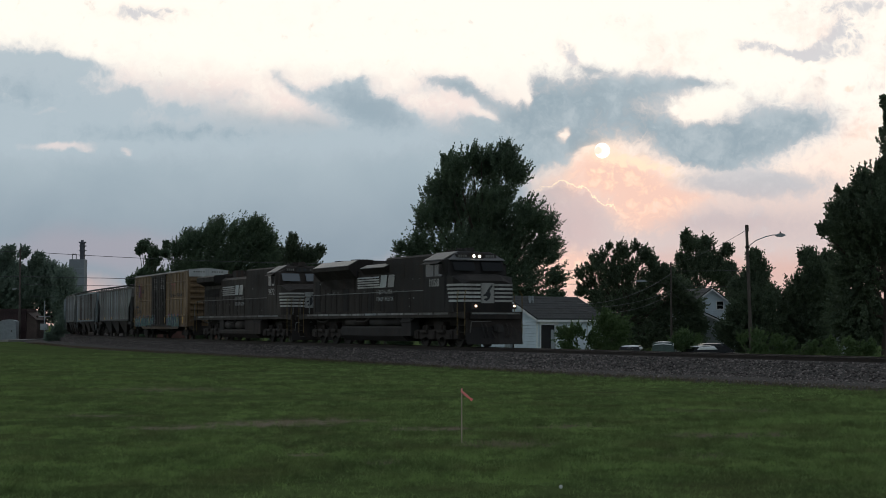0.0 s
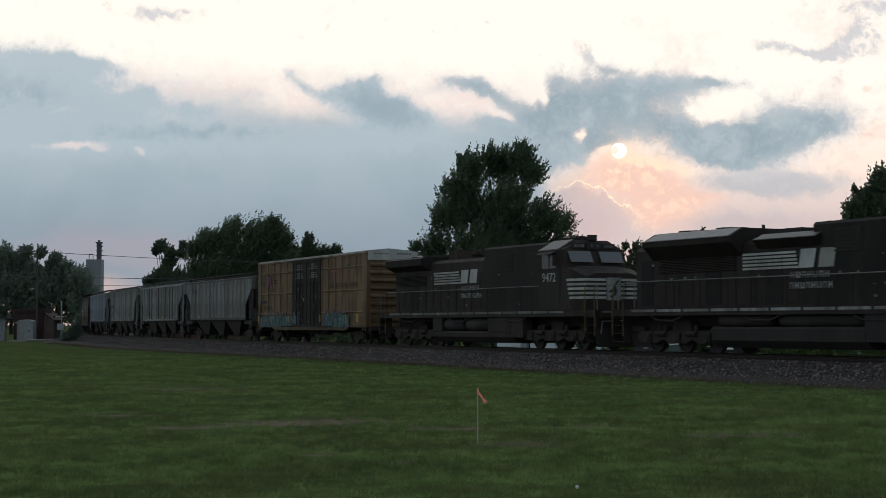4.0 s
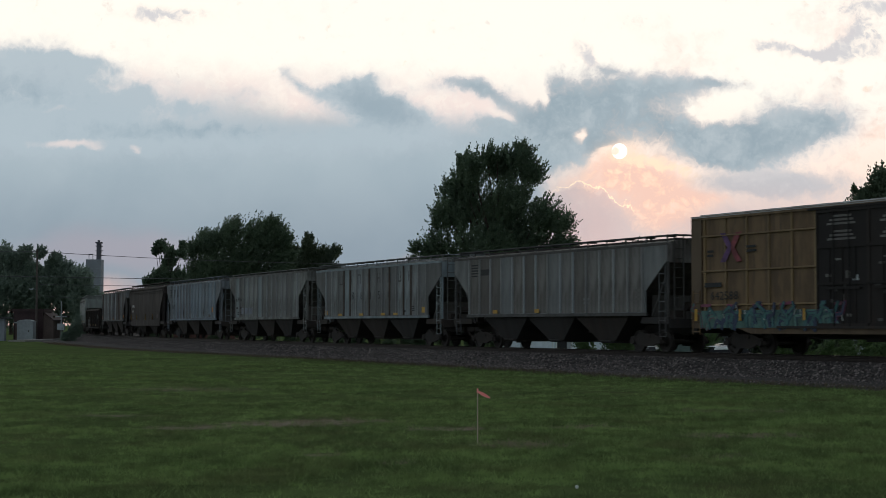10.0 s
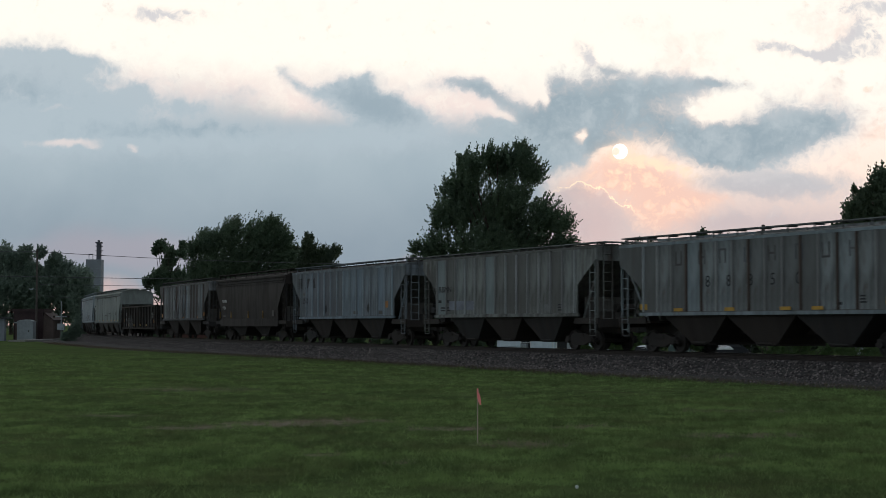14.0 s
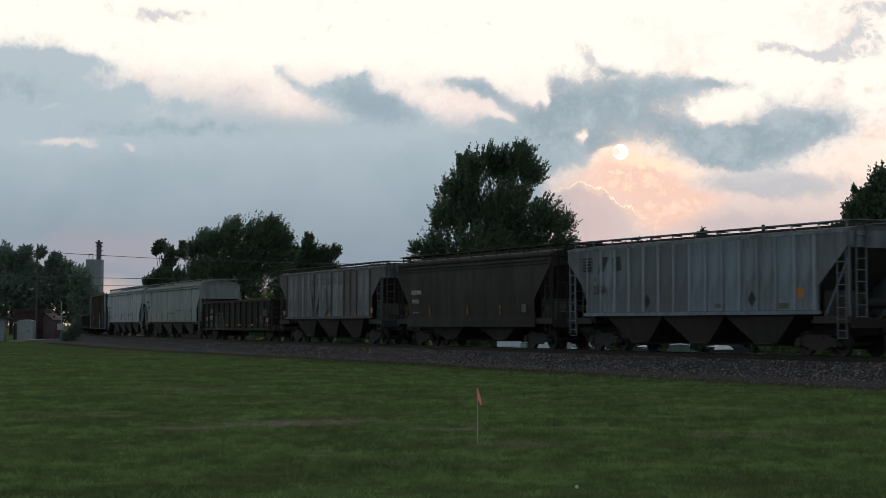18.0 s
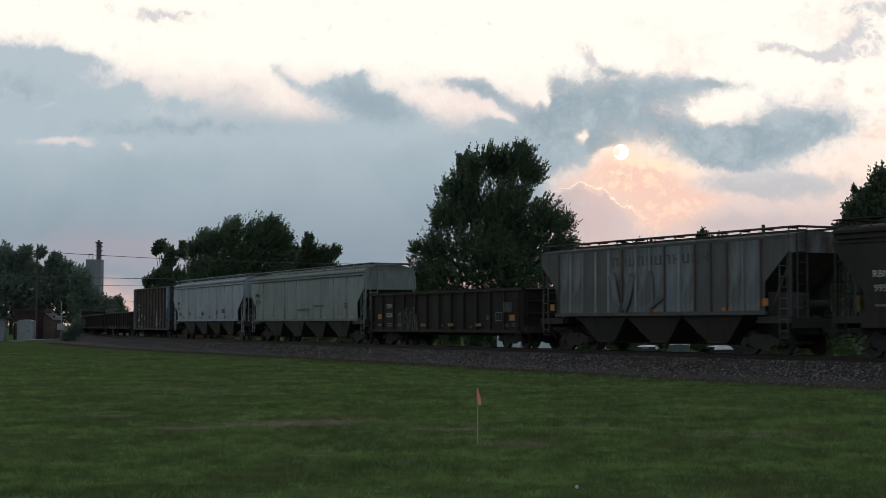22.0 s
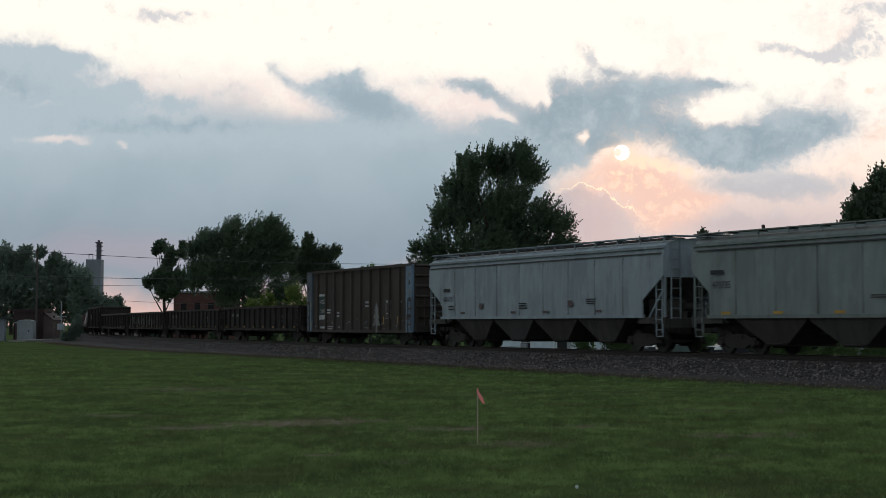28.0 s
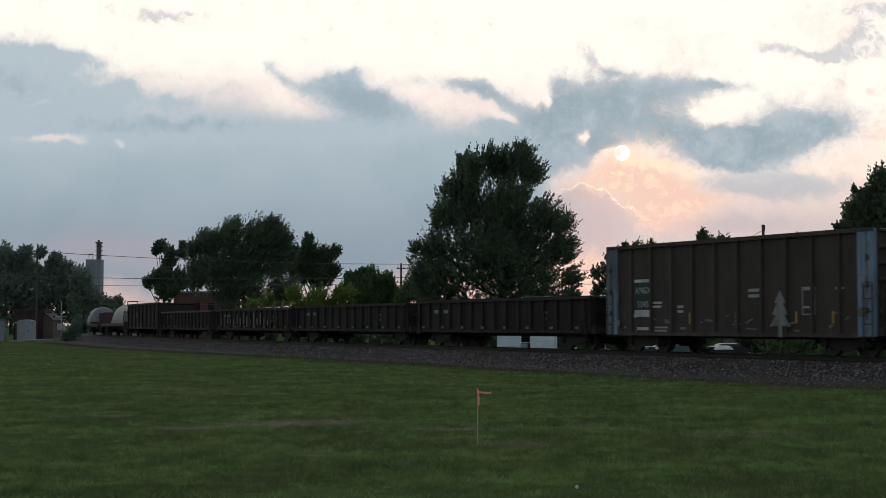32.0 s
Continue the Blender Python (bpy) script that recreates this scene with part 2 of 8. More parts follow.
rim = n.m("MULTIPLY", rim, n.smooth(field(n, co, [(275, 92, 80, 34, -20, 1.0)]), 0.1, 0.7))
col = n.mix(rim, col, (1.3, 0.98, 0.68))
# wisps high up
wisp = n.smooth(n.m("MULTIPLY", field(n, wf, [(236, 372, 14, 16, -40, 0.7), (252, 350, 20, 16, -50, 0.95), (268, 330, 16, 12, -40, 0.8), (570, 358, 34, 13, -8, 1.0), (640, 345, 62, 14, -6, 1.1), (700, 350, 40, 20, 20, 1.0), (760, 378, 50, 36, 30, 1.2),
                                         (700, 425, 60, 22, -12, 0.7), (780, 430, 60, 14, 0, 0.8), (500, 335, 50, 12, 8, 0.5), (790, 284, 34, 10, 8, 0.7), (-478, 409, 66, 17, -3, 1.4), (-520, 416, 110, 12, 2, 0.35), (-690, 380, 40, 9, 0, 0.4), (-10, 292, 44, 14, -10, 0.6), (60, 300, 34, 12, 0, 0.5)]), n.m("ADD", 1.0, n.m("MULTIPLY", n.m("ADD", fluff, n.m("MULTIPLY", heaps, 0.5)), 1.5))), 0.15, 1.25)
col = n.mix(n.m("MULTIPLY", wisp, 0.8), col, n.mix(n.smooth(wisp, 0.2, 0.9), (1.0, 0.80, 0.73), (0.60, 0.59, 0.63)))
# the broken cloud round the sun
dens = field(n, wf, [(296, 268, 115, 46, 0, 1.15), (400, 284, 90, 24, -4, 0.9), (470, 293, 62, 12, -3, 0.9), (196, 251, 56, 44, 0, 0.8), (256, 208, 92, 44, 0, 1.0), (170, 175, 70, 62, 0, 0.9), (404, 214, 84, 40, -15, 1.05), (492, 182, 88, 38, -8, 1.05),
                     (616, 212, 96, 46, 6, 1.3), (556, 186, 84, 38, 0, 0.7), (686, 216, 50, 32, 8, 0.8), (215, 165, 76, 26, 10, 0.75), (285, 188, 30, 14, 0, 0.5), (500, 152, 84, 22, -6, 0.6), (36, 289, 52, 17, -8, 1.2), (96, 268, 50, 14, -26, 0.95), (70, 222, 46, 20, 0, 0.8), (130, 215, 40, 30, 0, 0.6), (100, 140, 80, 70, 0, 0.8),
                     (286, 322, 20, 12, 0, 0.55), (318, 318, 26, 10, 0, 0.5), (210, 300, 20, 14, 0, 0.4),
                     (162, 284, 18, 22, 14, -1.15), (184, 262, 9, 16, 14, -0.9), (476, 238, 24, 16, 24, -1.5), (500, 262, 36, 10, -4, -0.85), (443, 246, 12, 8, 0, -0.6), (243, 202, 7, 15, -26, -1.3), (110, 234, 26, 7, -30, -0.9), (150, 208, 12, 7, 0, -0.6),
                     (366, 128, 90, 22, -14, -1.0), (290, 122, 70, 18, 4, -0.8), (326, 164, 20, 10, -20, -0.7), (288, 174, 10, 9, 0, -0.6)])
dens = n.m("ADD", dens, n.m("ADD", n.m("MULTIPLY", fluff, 0.6), n.m("MULTIPLY", heaps, 0.55)))
crisp = n.m("MULTIPLY", n.smooth(X, 640.0, 380.0), n.smooth(Y, 150.0, 215.0))
edge = n.add("ShaderNodeMix", crisp, None, n.smooth(dens, -0.12, 1.15), n.smooth(dens, 0.05, 1.0)).outputs[0]
core = n.smooth(dens, 0.25, 1.45)
near_sun = field(n, co, [(320, 175, 170, 110, 0, 1.0)])
tint = n.mix(n.m("MULTIPLY", near_sun, 0.9), (0.72, 0.70, 0.71), (0.98, 0.76, 0.64))
grey = n.mix(n.smooth(n.m("ADD", n.m("MULTIPLY", fluff, 0.6), n.m("ADD", wide, n.m("MULTIPLY", heaps, 0.3))), -0.3, 0.35), (0.30, 0.39, 0.45), (0.46, 0.535, 0.58))
col = n.mix(n.m("MULTIPLY", edge, 0.97), col, n.mix(core, tint, grey))
# dull blue-grey lower sky on the far side of the tree
dull = n.smooth(n.m("ADD", n.m("MULTIPLY", wide, 0.5), n.m("ADD", field(n, wl, [(-360, 80, 520, 150, 0, 1.25), (-900, 110, 400, 180, 0, 0.9), (60, 110, 110, 100, 0, 0.5)]), n.m("MULTIPLY", fluff, 0.12))), 0.25, 0.7)
deep = n.mix(n.smooth(Y, -20.0, 190.0), (0.255, 0.33, 0.395), (0.36, 0.455, 0.515))
deep = n.mix(n.smooth(wide, -0.2, 0.2), deep, n.vm("MULTIPLY", deep, (1.12, 1.09, 1.07)))
col = n.mix(n.m("MULTIPLY", dull, 0.97), col, deep)
col = n.mix(n.m("MULTIPLY", n.smooth(field(n, wl, [(-560, -8, 230, 46, 0, 1.0)]), 0.1, 1.0), 0.65), col, (0.41, 0.375, 0.43))
# the sun's disc, partly behind the cloud
halo = n.m("MULTIPLY", field(n, wf, [(314, 172, 34, 22, 0, 1.0)]), 0.5)
col = n.mix(halo, col, (1.15, 0.84, 0.62))
disc = n.smooth(n.vm("LENGTH", n.vm("SUBTRACT", co, (314.0, 172.0, 0.0))), 14.6, 12.6)
bite = n.smooth(n.vm("LENGTH", n.vm("SUBTRACT", warped(n, co, 9.0, 8.0, 41.0), (306.0, 172.0, 0.0))), 5.0, 10.0)
col = n.mix(n.m("MULTIPLY", disc, n.m("ADD", 0.12, n.m("MULTIPLY", bite, 0.88))), col, (1.8, 1.6, 1.4))
e = n.add("ShaderNodeEmission", col, 1.0)
n.t.links.new(e.outputs[0], out.inputs[0])

FAR = 4000.0
UNIT = FAR / 2799.1


def panel(name, mat_, x0, x1, y0, y1, far, label):
    g = Geo()
    g.add([(x0, y0, 0), (x1, y0, 0), (x1, y1, 0), (x0, y1, 0)], [(0, 1, 2, 3)])
    ob = part(name, g, mat_)
    tagged(ob, label, "sky", kind="structure")
    return ob


def facing(far, dx=0.0, dy=0.0):
    """The pose of something that hangs square across the view, far metres off."""
    return Matrix.Translation((0, 0, EYE)) @ pose(0, 0, 0, 92.751) @ Matrix.Translation((dx, dy, -far))


backdrop = panel("backdrop", mat, -1700, 1700, -170, 1300, FAR, "bright evening sky with a low sun behind broken cloud")
backdrop.matrix_basis = facing(FAR) @ Matrix.Diagonal((UNIT, UNIT, UNIT, 1))

# the cloud bank that drifts
mat, n, co, out = sky_shader("drifting cloud")
wl = warped(n, co, 240.0, 90.0, 23.0)
wf = curl(n, co, 27.0)
fluff = n.m("MULTIPLY", n.m("SUBTRACT", n.noise(wf, 0.012, 8.0, 0.62), 0.5), 2.0)
heaps = n.m("ADD", n.m("MULTIPLY", billow(n, wf, 50.0), 0.6), n.m("MULTIPLY", billow(n, wf, 18.0), 0.4))
wide = n.m("SUBTRACT", n.noise(n.vm("MULTIPLY", wl, (0.6, 1.0, 1.0)), 0.008, 5.0, 0.5), 0.5)
xyz = n.add("ShaderNodeSeparateXYZ", co)
X, Y = xyz.outputs[0], xyz.outputs[1]
bank = field(n, wf, [(-714, 322, 150, 38, -12, 1.2), (-800, 290, 170, 60, 0, 1.1), (-640, 332, 56, 12, -10, 0.6), (-544, 276, 34, 22, 0, 0.9), (-456, 256, 56, 20, -4, 1.0), (-604, 255, 70, 24, 0, 0.8), (-480, 300, 50, 12, -4, 0.4), (-360, 276, 50, 16, -6, 0.5),
                     (-287, 316, 16, 14, 0, 0.62), (-258, 294, 30, 13, -30, 0.55), (-225, 272, 56, 14, -28, 0.5), (-124, 256, 92, 38, -18, 1.4), (-176, 282, 46, 20, 0, 0.75), (-142, 303, 15, 9, 0, 0.5), (-54, 232, 52, 24, -15, 0.7), (-30, 288, 34, 12, 0, 0.5),
                     (-420, 196, 300, 44, 0, 1.0), (-760, 200, 240, 44, 0, 1.0), (-120, 196, 160, 30, 0, 0.8), (-240, 238, 50, 9, -18, -0.55), (-760, 240, 200, 30, 0, 0.5)])
dens = n.m("ADD", n.m("ADD", bank, n.m("ADD", n.m("MULTIPLY", fluff, 0.5), n.m("MULTIPLY", heaps, 0.4))), n.m("MULTIPLY", wide, 0.3))
soft = n.m("MULTIPLY", n.smooth(Y, 90.0, 200.0), n.smooth(X, 120.0, 40.0))
alpha = n.m("MULTIPLY", n.smooth(dens, -0.05, 1.1), soft)
core = n.smooth(dens, 0.3, 1.25)
darker = n.smooth(n.m("ADD", field(n, wf, [(-124, 256, 84, 32, -18, 1.0), (-460, 212, 240, 20, 0, 0.6), (-780, 290, 130, 40, -10, 0.6)]), n.m("ADD", n.m("MULTIPLY", fluff, 0.5), n.m("MULTIPLY", heaps, 0.3))), 0.1, 1.0)
c2 = n.mix(core, n.mix(n.smooth(Y, 190.0, 285.0), (0.44, 0.515, 0.57), (0.78, 0.74, 0.73)), n.mix(darker, (0.45, 0.535, 0.59), (0.315, 0.41, 0.475)))
lit = n.smooth(n.m("ADD", field(n, wf, [(-665, 191, 60, 9, 3, 1.0), (-622, 181, 18, 9, 0, 0.8), (-552, 180, 10, 11, 0, 1.0), (-232, 242, 44, 8, -20, 0.8), (-400, 280, 60, 9, -6, 0.5), (-700, 247, 60, 7, 0, 0.5), (-590, 292, 44, 8, -8, 0.6)]), n.m("MULTIPLY", fluff, 0.9)), 0.25, 1.1)
c2 = n.mix(n.m("MULTIPLY", lit, 0.8), c2, (0.84, 0.74, 0.71))
e = n.add("ShaderNodeEmission", c2, 1.0)
mx = n.add("ShaderNodeMixShader", n.m("MULTIPLY", alpha, 0.96), n.add("ShaderNodeBsdfTransparent").outputs[0], e.outputs[0])
n.t.links.new(mx.outputs[0], out.inputs[0])
NIGH = 3800.0
cloud_bank = panel("cloud_bank", mat, -1700, 130, 40, 520, NIGH, "broad blue-grey bank of evening cloud drifting slowly")
tagged(cloud_bank, category="cloud")
CLOUD_UNIT = NIGH / 2799.1
cloud_bank.scale = (CLOUD_UNIT,) * 3


# ---- ground, gravel, track ----
# worn tan patches in the lawn: centre and half sizes
WORN = [(-2.9, 29.0, 1.3, 0.8, 0, 1.3), (-2.0, 30.0, 1.2, 0.5, 0, 1.2), (0.15, 27.8, 0.95, 0.5, 0, 1.3), (5.0, 26.1, 1.1, 0.55, 0, 1.3), (2.6, 28.3, 0.8, 0.45, 0, 1.1), (-4.6, 27.9, 1.0, 0.6, 0, 1.0),
        (-7.0, 44.5, 2.6, 1.8, 0, 0.8), (-1.7, 22.2, 0.32, 0.22, 0, 1.2), (-0.6, 20.9, 0.3, 0.2, 0, 1.1), (1.2, 24.1, 0.9, 0.7, 0, 1.0), (6.2, 33.5, 1.8, 0.7, 0, 0.8), (-6.5, 31.5, 1.2, 0.6, 0, 0.7), (3.9, 22.0, 0.8, 0.4, 0, 0.7)]


def worn_field(n, co):
    bits = n.m("MULTIPLY", n.m("SUBTRACT", n.noise(n.vm("MULTIPLY", co, (1.0, 0.7, 0.0)), 3.2, 6.0, 0.7), 0.34), 4.2)
    return n.smooth(n.m("MULTIPLY", field(n, co, WORN), bits), 0.15, 0.95)


def lawn_material():
    mat, n, sh, co = material("mown grass")
    big, mid, fine = n.noise(co, 0.42, 5.0), n.noise(co, 1.6, 4.0), n.noise(n.vm("MULTIPLY", co, (1.0, 0.45, 1.0)), 22.0, 4.0, 0.65)
    col = n.mix(n.smooth(big, 0.35, 0.65), (0.058, 0.081, 0.032), (0.094, 0.128, 0.049))
    col = n.mix(n.m("MULTIPLY", n.smooth(mid, 0.45, 0.72), 0.6), col, (0.036, 0.054, 0.018))
    col = n.mix(n.m("MULTIPLY", n.smooth(fine, 0.5, 0.66), 0.6), col, (0.11, 0.158, 0.054))
    col = n.mix(n.m("MULTIPLY", n.smooth(n.noise(n.vm("ADD", co, (31.0, 7.0, 0.0)), 0.6, 4.0, 0.6), 0.48, 0.7), 0.45), col, (0.085, 0.082, 0.04))
    col = n.mix(n.m("MULTIPLY", worn_field(n, co), 0.9), col, (0.235, 0.195, 0.155))
    finish(n, sh, col, 0.9, 0.0, n.m("ADD", mid, fine), 0.05, 0.0)
    return mat


def gravel_material(name, a, b, scale):
    mat, n, sh, co = material(name)
    cell = n.add("ShaderNodeTexVoronoi")
    n.put(cell, "Vector", co), n.put(cell, "Scale", scale)
    shade = n.add("ShaderNodeSeparateColor", cell.outputs["Color"]).outputs[0]
    col = n.mix(shade, a, b)
    col = n.mix(n.m("MULTIPLY", n.smooth(n.noise(co, 0.5, 4.0), 0.4, 0.7), 0.5), col, tuple(c * 0.7 for c in a))
    col = n.mix(n.smooth(cell.outputs["Distance"], 0.25, 0.6), col, (0.03, 0.028, 0.028))
    finish(n, sh, col, 0.9, 0.0, n.m("SUBTRACT", 1.0, cell.outputs["Distance"]), 0.03, 0.2)
    return mat


LAWN = lawn_material()
BALLAST = gravel_material("crushed stone", (0.04, 0.034, 0.032), (0.135, 0.116, 0.11), 14.0)
STEEL = plain("dark rail steel", (0.035, 0.027, 0.024), 0.6, 0.5, 0.3)
TIE = plain("creosoted timber", (0.05, 0.04, 0.035), 0.85, 0.0, 0.4)

g = Geo()
CX, CY = math.sin(LEAN) / BEND, NEAR + math.cos(LEAN) / BEND


TX, TY, TA = along(TURN_AT)
TCX, TCY, _ = along(TURN_AT, 1 / TIGHT)


def beyond(x, y):
    """Metres past the track, seen from the camera."""
    if (x - TX) * math.cos(TA) + (y - TY) * math.sin(TA) < 0:
        return 1 / TIGHT - math.hypot(x - TCX, y - TCY)
    return 1 / BEND - math.hypot(x - CX, y - CY)


xs = [-4000, -900, -300, -160] + [-100 + 2.5 * i for i in range(73)] + [140, 300, 900, 4000]
ys = [-300, -60, -10] + [2.5 * i for i in range(85)] + [240, 300, 420, 900, 2000, 3950]
rows = []
for y in ys:
    row = []
    for x in xs:
        near = abs(x) < 70 and 0 <= y < 160
        z = (0.06 * noise.noise((x * 0.09, y * 0.16, 1.0)) + 0.02 * noise.noise((x * 0.5, y * 0.5, 4.0)) if near else 0.0) - 0.02
        row.append((x, y, z - 1.08 * max(0.0, min(1.0, (beyond(x, y) - 4.0) / 5.0))))
    rows.append(row)
g.skin(rows)
ground = part("ground", g, LAWN, smooth=True)
tagged(ground, "wide mown green lawn with dry tan patches", "lawn", kind="structure")

# the stone bed: a raised crown with slopes, its foot reaching out over the grass
g = Geo()
rows = []
for i in range(0, 201):
    q = -330 + 2.0 * i
    wob = 0.18 * noise.noise((q * 0.35, 2.0, 0.0)) + 0.35 * noise.noise((q * 0.06, 7.0, 0.0))
    foot = 4.2 + wob + 1.1 * max(0.0, min(1.0, (q - 5) / 25)) + 0.05 * max(0.0, min(40.0, -q - 5))
    prof = [(-foot - 0.5, -0.04), (-foot, 0.035), (-foot + 0.5, 0.07), (-3.3, 0.12), (-2.9, 0.22), (-1.75, 0.56), (-1.45, 0.6), (0, 0.585), (1.45, 0.6), (1.75, 0.56), (3.1, 0.1), (3.8, 0.03), (4.3, -0.04)]
    row = []
    for s, z in prof:
        x, y, a = along(q, s)
        row.append((x, y, z + (0.02 * noise.noise((q * 1.7, s * 2.0, 3.0)) if abs(s) > 1.7 else 0)))
    rows.append(row)
g.skin(rows)
bed = part("ballast_bed", g, BALLAST)
tagged(bed, "grey crushed stone bed under the railway track", "ballast", kind="structure")

# rails and ties
RAIL_PROFILE = [(-0.075, -0.17), (0.075, -0.17), (0.075, -0.155), (0.01, -0.13), (0.01, -0.045), (0.037, -0.035), (0.037, -0.004), (0.025, 0.0), (-0.025, 0.0), (-0.037, -0.004), (-0.037, -0.035), (-0.01, -0.045), (-0.01, -0.13), (-0.075, -0.155)]
track = thing("railway_track", "single dark steel railway track on timber ties", "track")
tagged(track, kind="structure")
for side in (-0.755, 0.755):
    g = Geo()
    g.skin([[(*along(-330 + 2 * i, side + u)[:2], RAIL + w) for u, w in RAIL_PROFILE] for i in range(201)], close=True, caps=True)
    part("rail", g, STEEL, track)
tie = Geo().box(-0.11, 0.11, -1.3, 1.3, -0.18, 0).mesh("tie", TIE)
for i in range(280):
    q = -95 + 0.52 * i
    x, y, a = along(q)
    moved(part("tie", tie, TIE, track), pose(x, y, RAIL - 0.155, 0, 0, math.degrees(a)))

# ---- materials of the train ----
BLACK = paint("black engine paint", (0.0135, 0.0115, 0.0112), (0.041, 0.034, 0.03), 0.85, 0.0, 0.6, spec=0.2)
SOOT = paint("sooty underframe", (0.033, 0.0295, 0.028), (0.055, 0.046, 0.041), 0.7, 0.25, 0.8, spec=0.25)
WORN_STEEL = plain("worn wheel steel", (0.035, 0.03, 0.028), 0.6, 0.3, 0.3)
WHITE = paint("white lettering", (0.5, 0.5, 0.48), (0.13, 0.12, 0.115), 0.5, 0.0, 0.65)
NUMBER = paint("clean white figures", (0.55, 0.55, 0.54), (0.3, 0.29, 0.28), 0.3, 0.0, 0.6)
LETTERING = paint("worn white lettering", (0.33, 0.33, 0.32), (0.06, 0.055, 0.05), 0.8, 0.0, 0.65)
FADED = paint("faded lettering", (0.2, 0.2, 0.19), (0.09, 0.085, 0.08), 0.7, 0.0, 0.75)
DARKMARK = paint("dark lettering", (0.016, 0.018, 0.021), (0.05, 0.05, 0.05), 0.35, 0.0, 0.7)
YELLOW = plain("yellow reflective tape", (0.42, 0.24, 0.035), 0.5, 0.0, 0.2)
DULLYELLOW = plain("grimy yellow tape", (0.2, 0.12, 0.035), 0.7, 0.0, 0.5, 2.0)
ORANGE = plain("orange decal", (0.36, 0.15, 0.035), 0.55, 0.0, 0.15)
GRAB = plain("worn yellow handrail", (0.10, 0.07, 0.025), 0.7, 0.0, 0.4)
WING_SHEEN = plain("grey metal with sky sheen", (0.2, 0.2, 0.205), 0.45, 0.3, 0.25)
CABROOF = plain("grey cab roof", (0.1, 0.1, 0.105), 0.5, 0.0, 0.25)
HEADLIGHT = glow("headlight", (1.0, 0.93, 0.82), 8.0)
DITCH = glow("ditch light", (1.0, 0.72, 0.5), 3.0)
mat, n, sh, co = material("dark window glass")
finish(n, sh, (0.008, 0.009, 0.011), 0.12, 0.0, spec=0.16)
WINDOW = mat
mat, n, sh, co = material("pale window glass")
finish(n, sh, (0.03, 0.04, 0.05), 0.2, 0.0, spec=0.45)
PALE_WINDOW = mat
# second engine's windscreen: pale sky reflection partly put into the base colour
mat, n, sh, co = material("windscreen glass with sky tint")
finish(n, sh, (0.05, 0.062, 0.078), 0.06, 0.0, spec=0.9)
SKYGLASS = mat


def text(name, words, size, x, z, y, mat, parent, squeeze=1.0, label="", shear=0.0):
    """Letters on the near side of a car, centred at x, with their foot at z."""
    cu = bpy.data.curves.new(name, "FONT")
    cu.body, cu.size, cu.align_x, cu.shear, cu.extrude = words, size, "CENTER", shear, 0.002
    cu.resolution_u = 2
    ob = bpy.data.objects.new(name, cu)
    scene.collection.objects.link(ob)
    me = bpy.data.meshes.new_from_object(ob.evaluated_get(bpy.context.evaluated_depsgraph_get()))
    bpy.data.objects.remove(ob)
    me.materials.clear()
    me.materials.append(mat)
    return moved(part(name, me, mat, parent, label), pose(x, y - 0.004, z, 90) @ Matrix.Diagonal((squeeze, 1, 1, 1)))


def bars(geo, x, z, w, h, count, y, fill=0.55):
    """Rows of plain bars that stand for writing."""
    step = h / count
    for i in range(count):
        k = 0.75 + 0.25 * noise.noise((x * 3.1, z * 5.0, i * 2.3))
        geo.box(x - w / 2, x - w / 2 + w * k, y - 0.006, y, z + i * step, z + i * step + step * fill)


def lathe(profile, n=20):
    """A wheel's outline (radius, y) turned round the y axis."""
    return Geo().skin([[(r * math.cos(2 * math.pi * i / n), y, r * math.sin(2 * math.pi * i / n)) for r, y in profile] for i in range(n + 1)])


def wheelset_mesh(r):
    g = Geo()
    for s in (-1, 1):
        prof = [(0.0, 0.83), (0.1, 0.83), (0.13, 0.80), (r * 0.5, 0.745), (r * 0.82, 0.755), (r * 0.86, 0.79), (r, 0.79), (r, 0.70), (r + 0.03, 0.685), (r + 0.03, 0.665), (r * 0.86, 0.66), (r * 0.82, 0.70), (0.13, 0.70), (0.0, 0.68)]
        w = lathe([(a, s * b) for a, b in prof])
        g.add(w.v, w.f)
    g.rod((0, -1.06, 0), (0, 1.06, 0), 0.075, n=10)
    return g.mesh("wheelset", [WORN_STEEL])


WHEELS = wheelset_mesh(0.42)
BIG_WHEELS = wheelset_mesh(0.52)
SPRING = Geo()
for dx in (-0.14, 0.0, 0.14):
    for j in range(5):
        SPRING.rod((dx, 0, 0.28 + 0.05 * j), (dx, 0, 0.305 + 0.05 * j), 0.058, n=8)
SPRING = SPRING.mesh("springs", SOOT)
FRAME_OUTLINE = [(-1.15, 0.46), (-0.82, 0.58), (-0.42, 0.72), (0.42, 0.72), (0.82, 0.58), (1.15, 0.46), (1.15, 0.34), (0.98, 0.33), (0.72, 0.37), (0.38, 0.22), (-0.38, 0.22), (-0.72, 0.37), (-0.98, 0.33), (-1.15, 0.34)]
SIDE_FRAME = Geo()
SIDE_FRAME.prism(FRAME_OUTLINE, "y", -0.06, 0.06)
for dx in (-0.89, 0.89):
    SIDE_FRAME.rod((dx, -0.12, 0.42), (dx, 0.02, 0.42), 0.12, n=12)
    SIDE_FRAME.box(dx - 0.16, dx + 0.16, -0.08, 0.07, 0.36, 0.6)
SIDE_FRAME.box(-0.3, 0.3, -0.1, 0.06, 0.55, 0.68)
SIDE_FRAME = SIDE_FRAME.mesh("side_frame", SOOT)
BOLSTER = Geo().box(-0.2, 0.2, -0.95, 0.95, 0.45, 0.68).box(-0.35, 0.35, -0.35, 0.35, 0.66, 0.8)
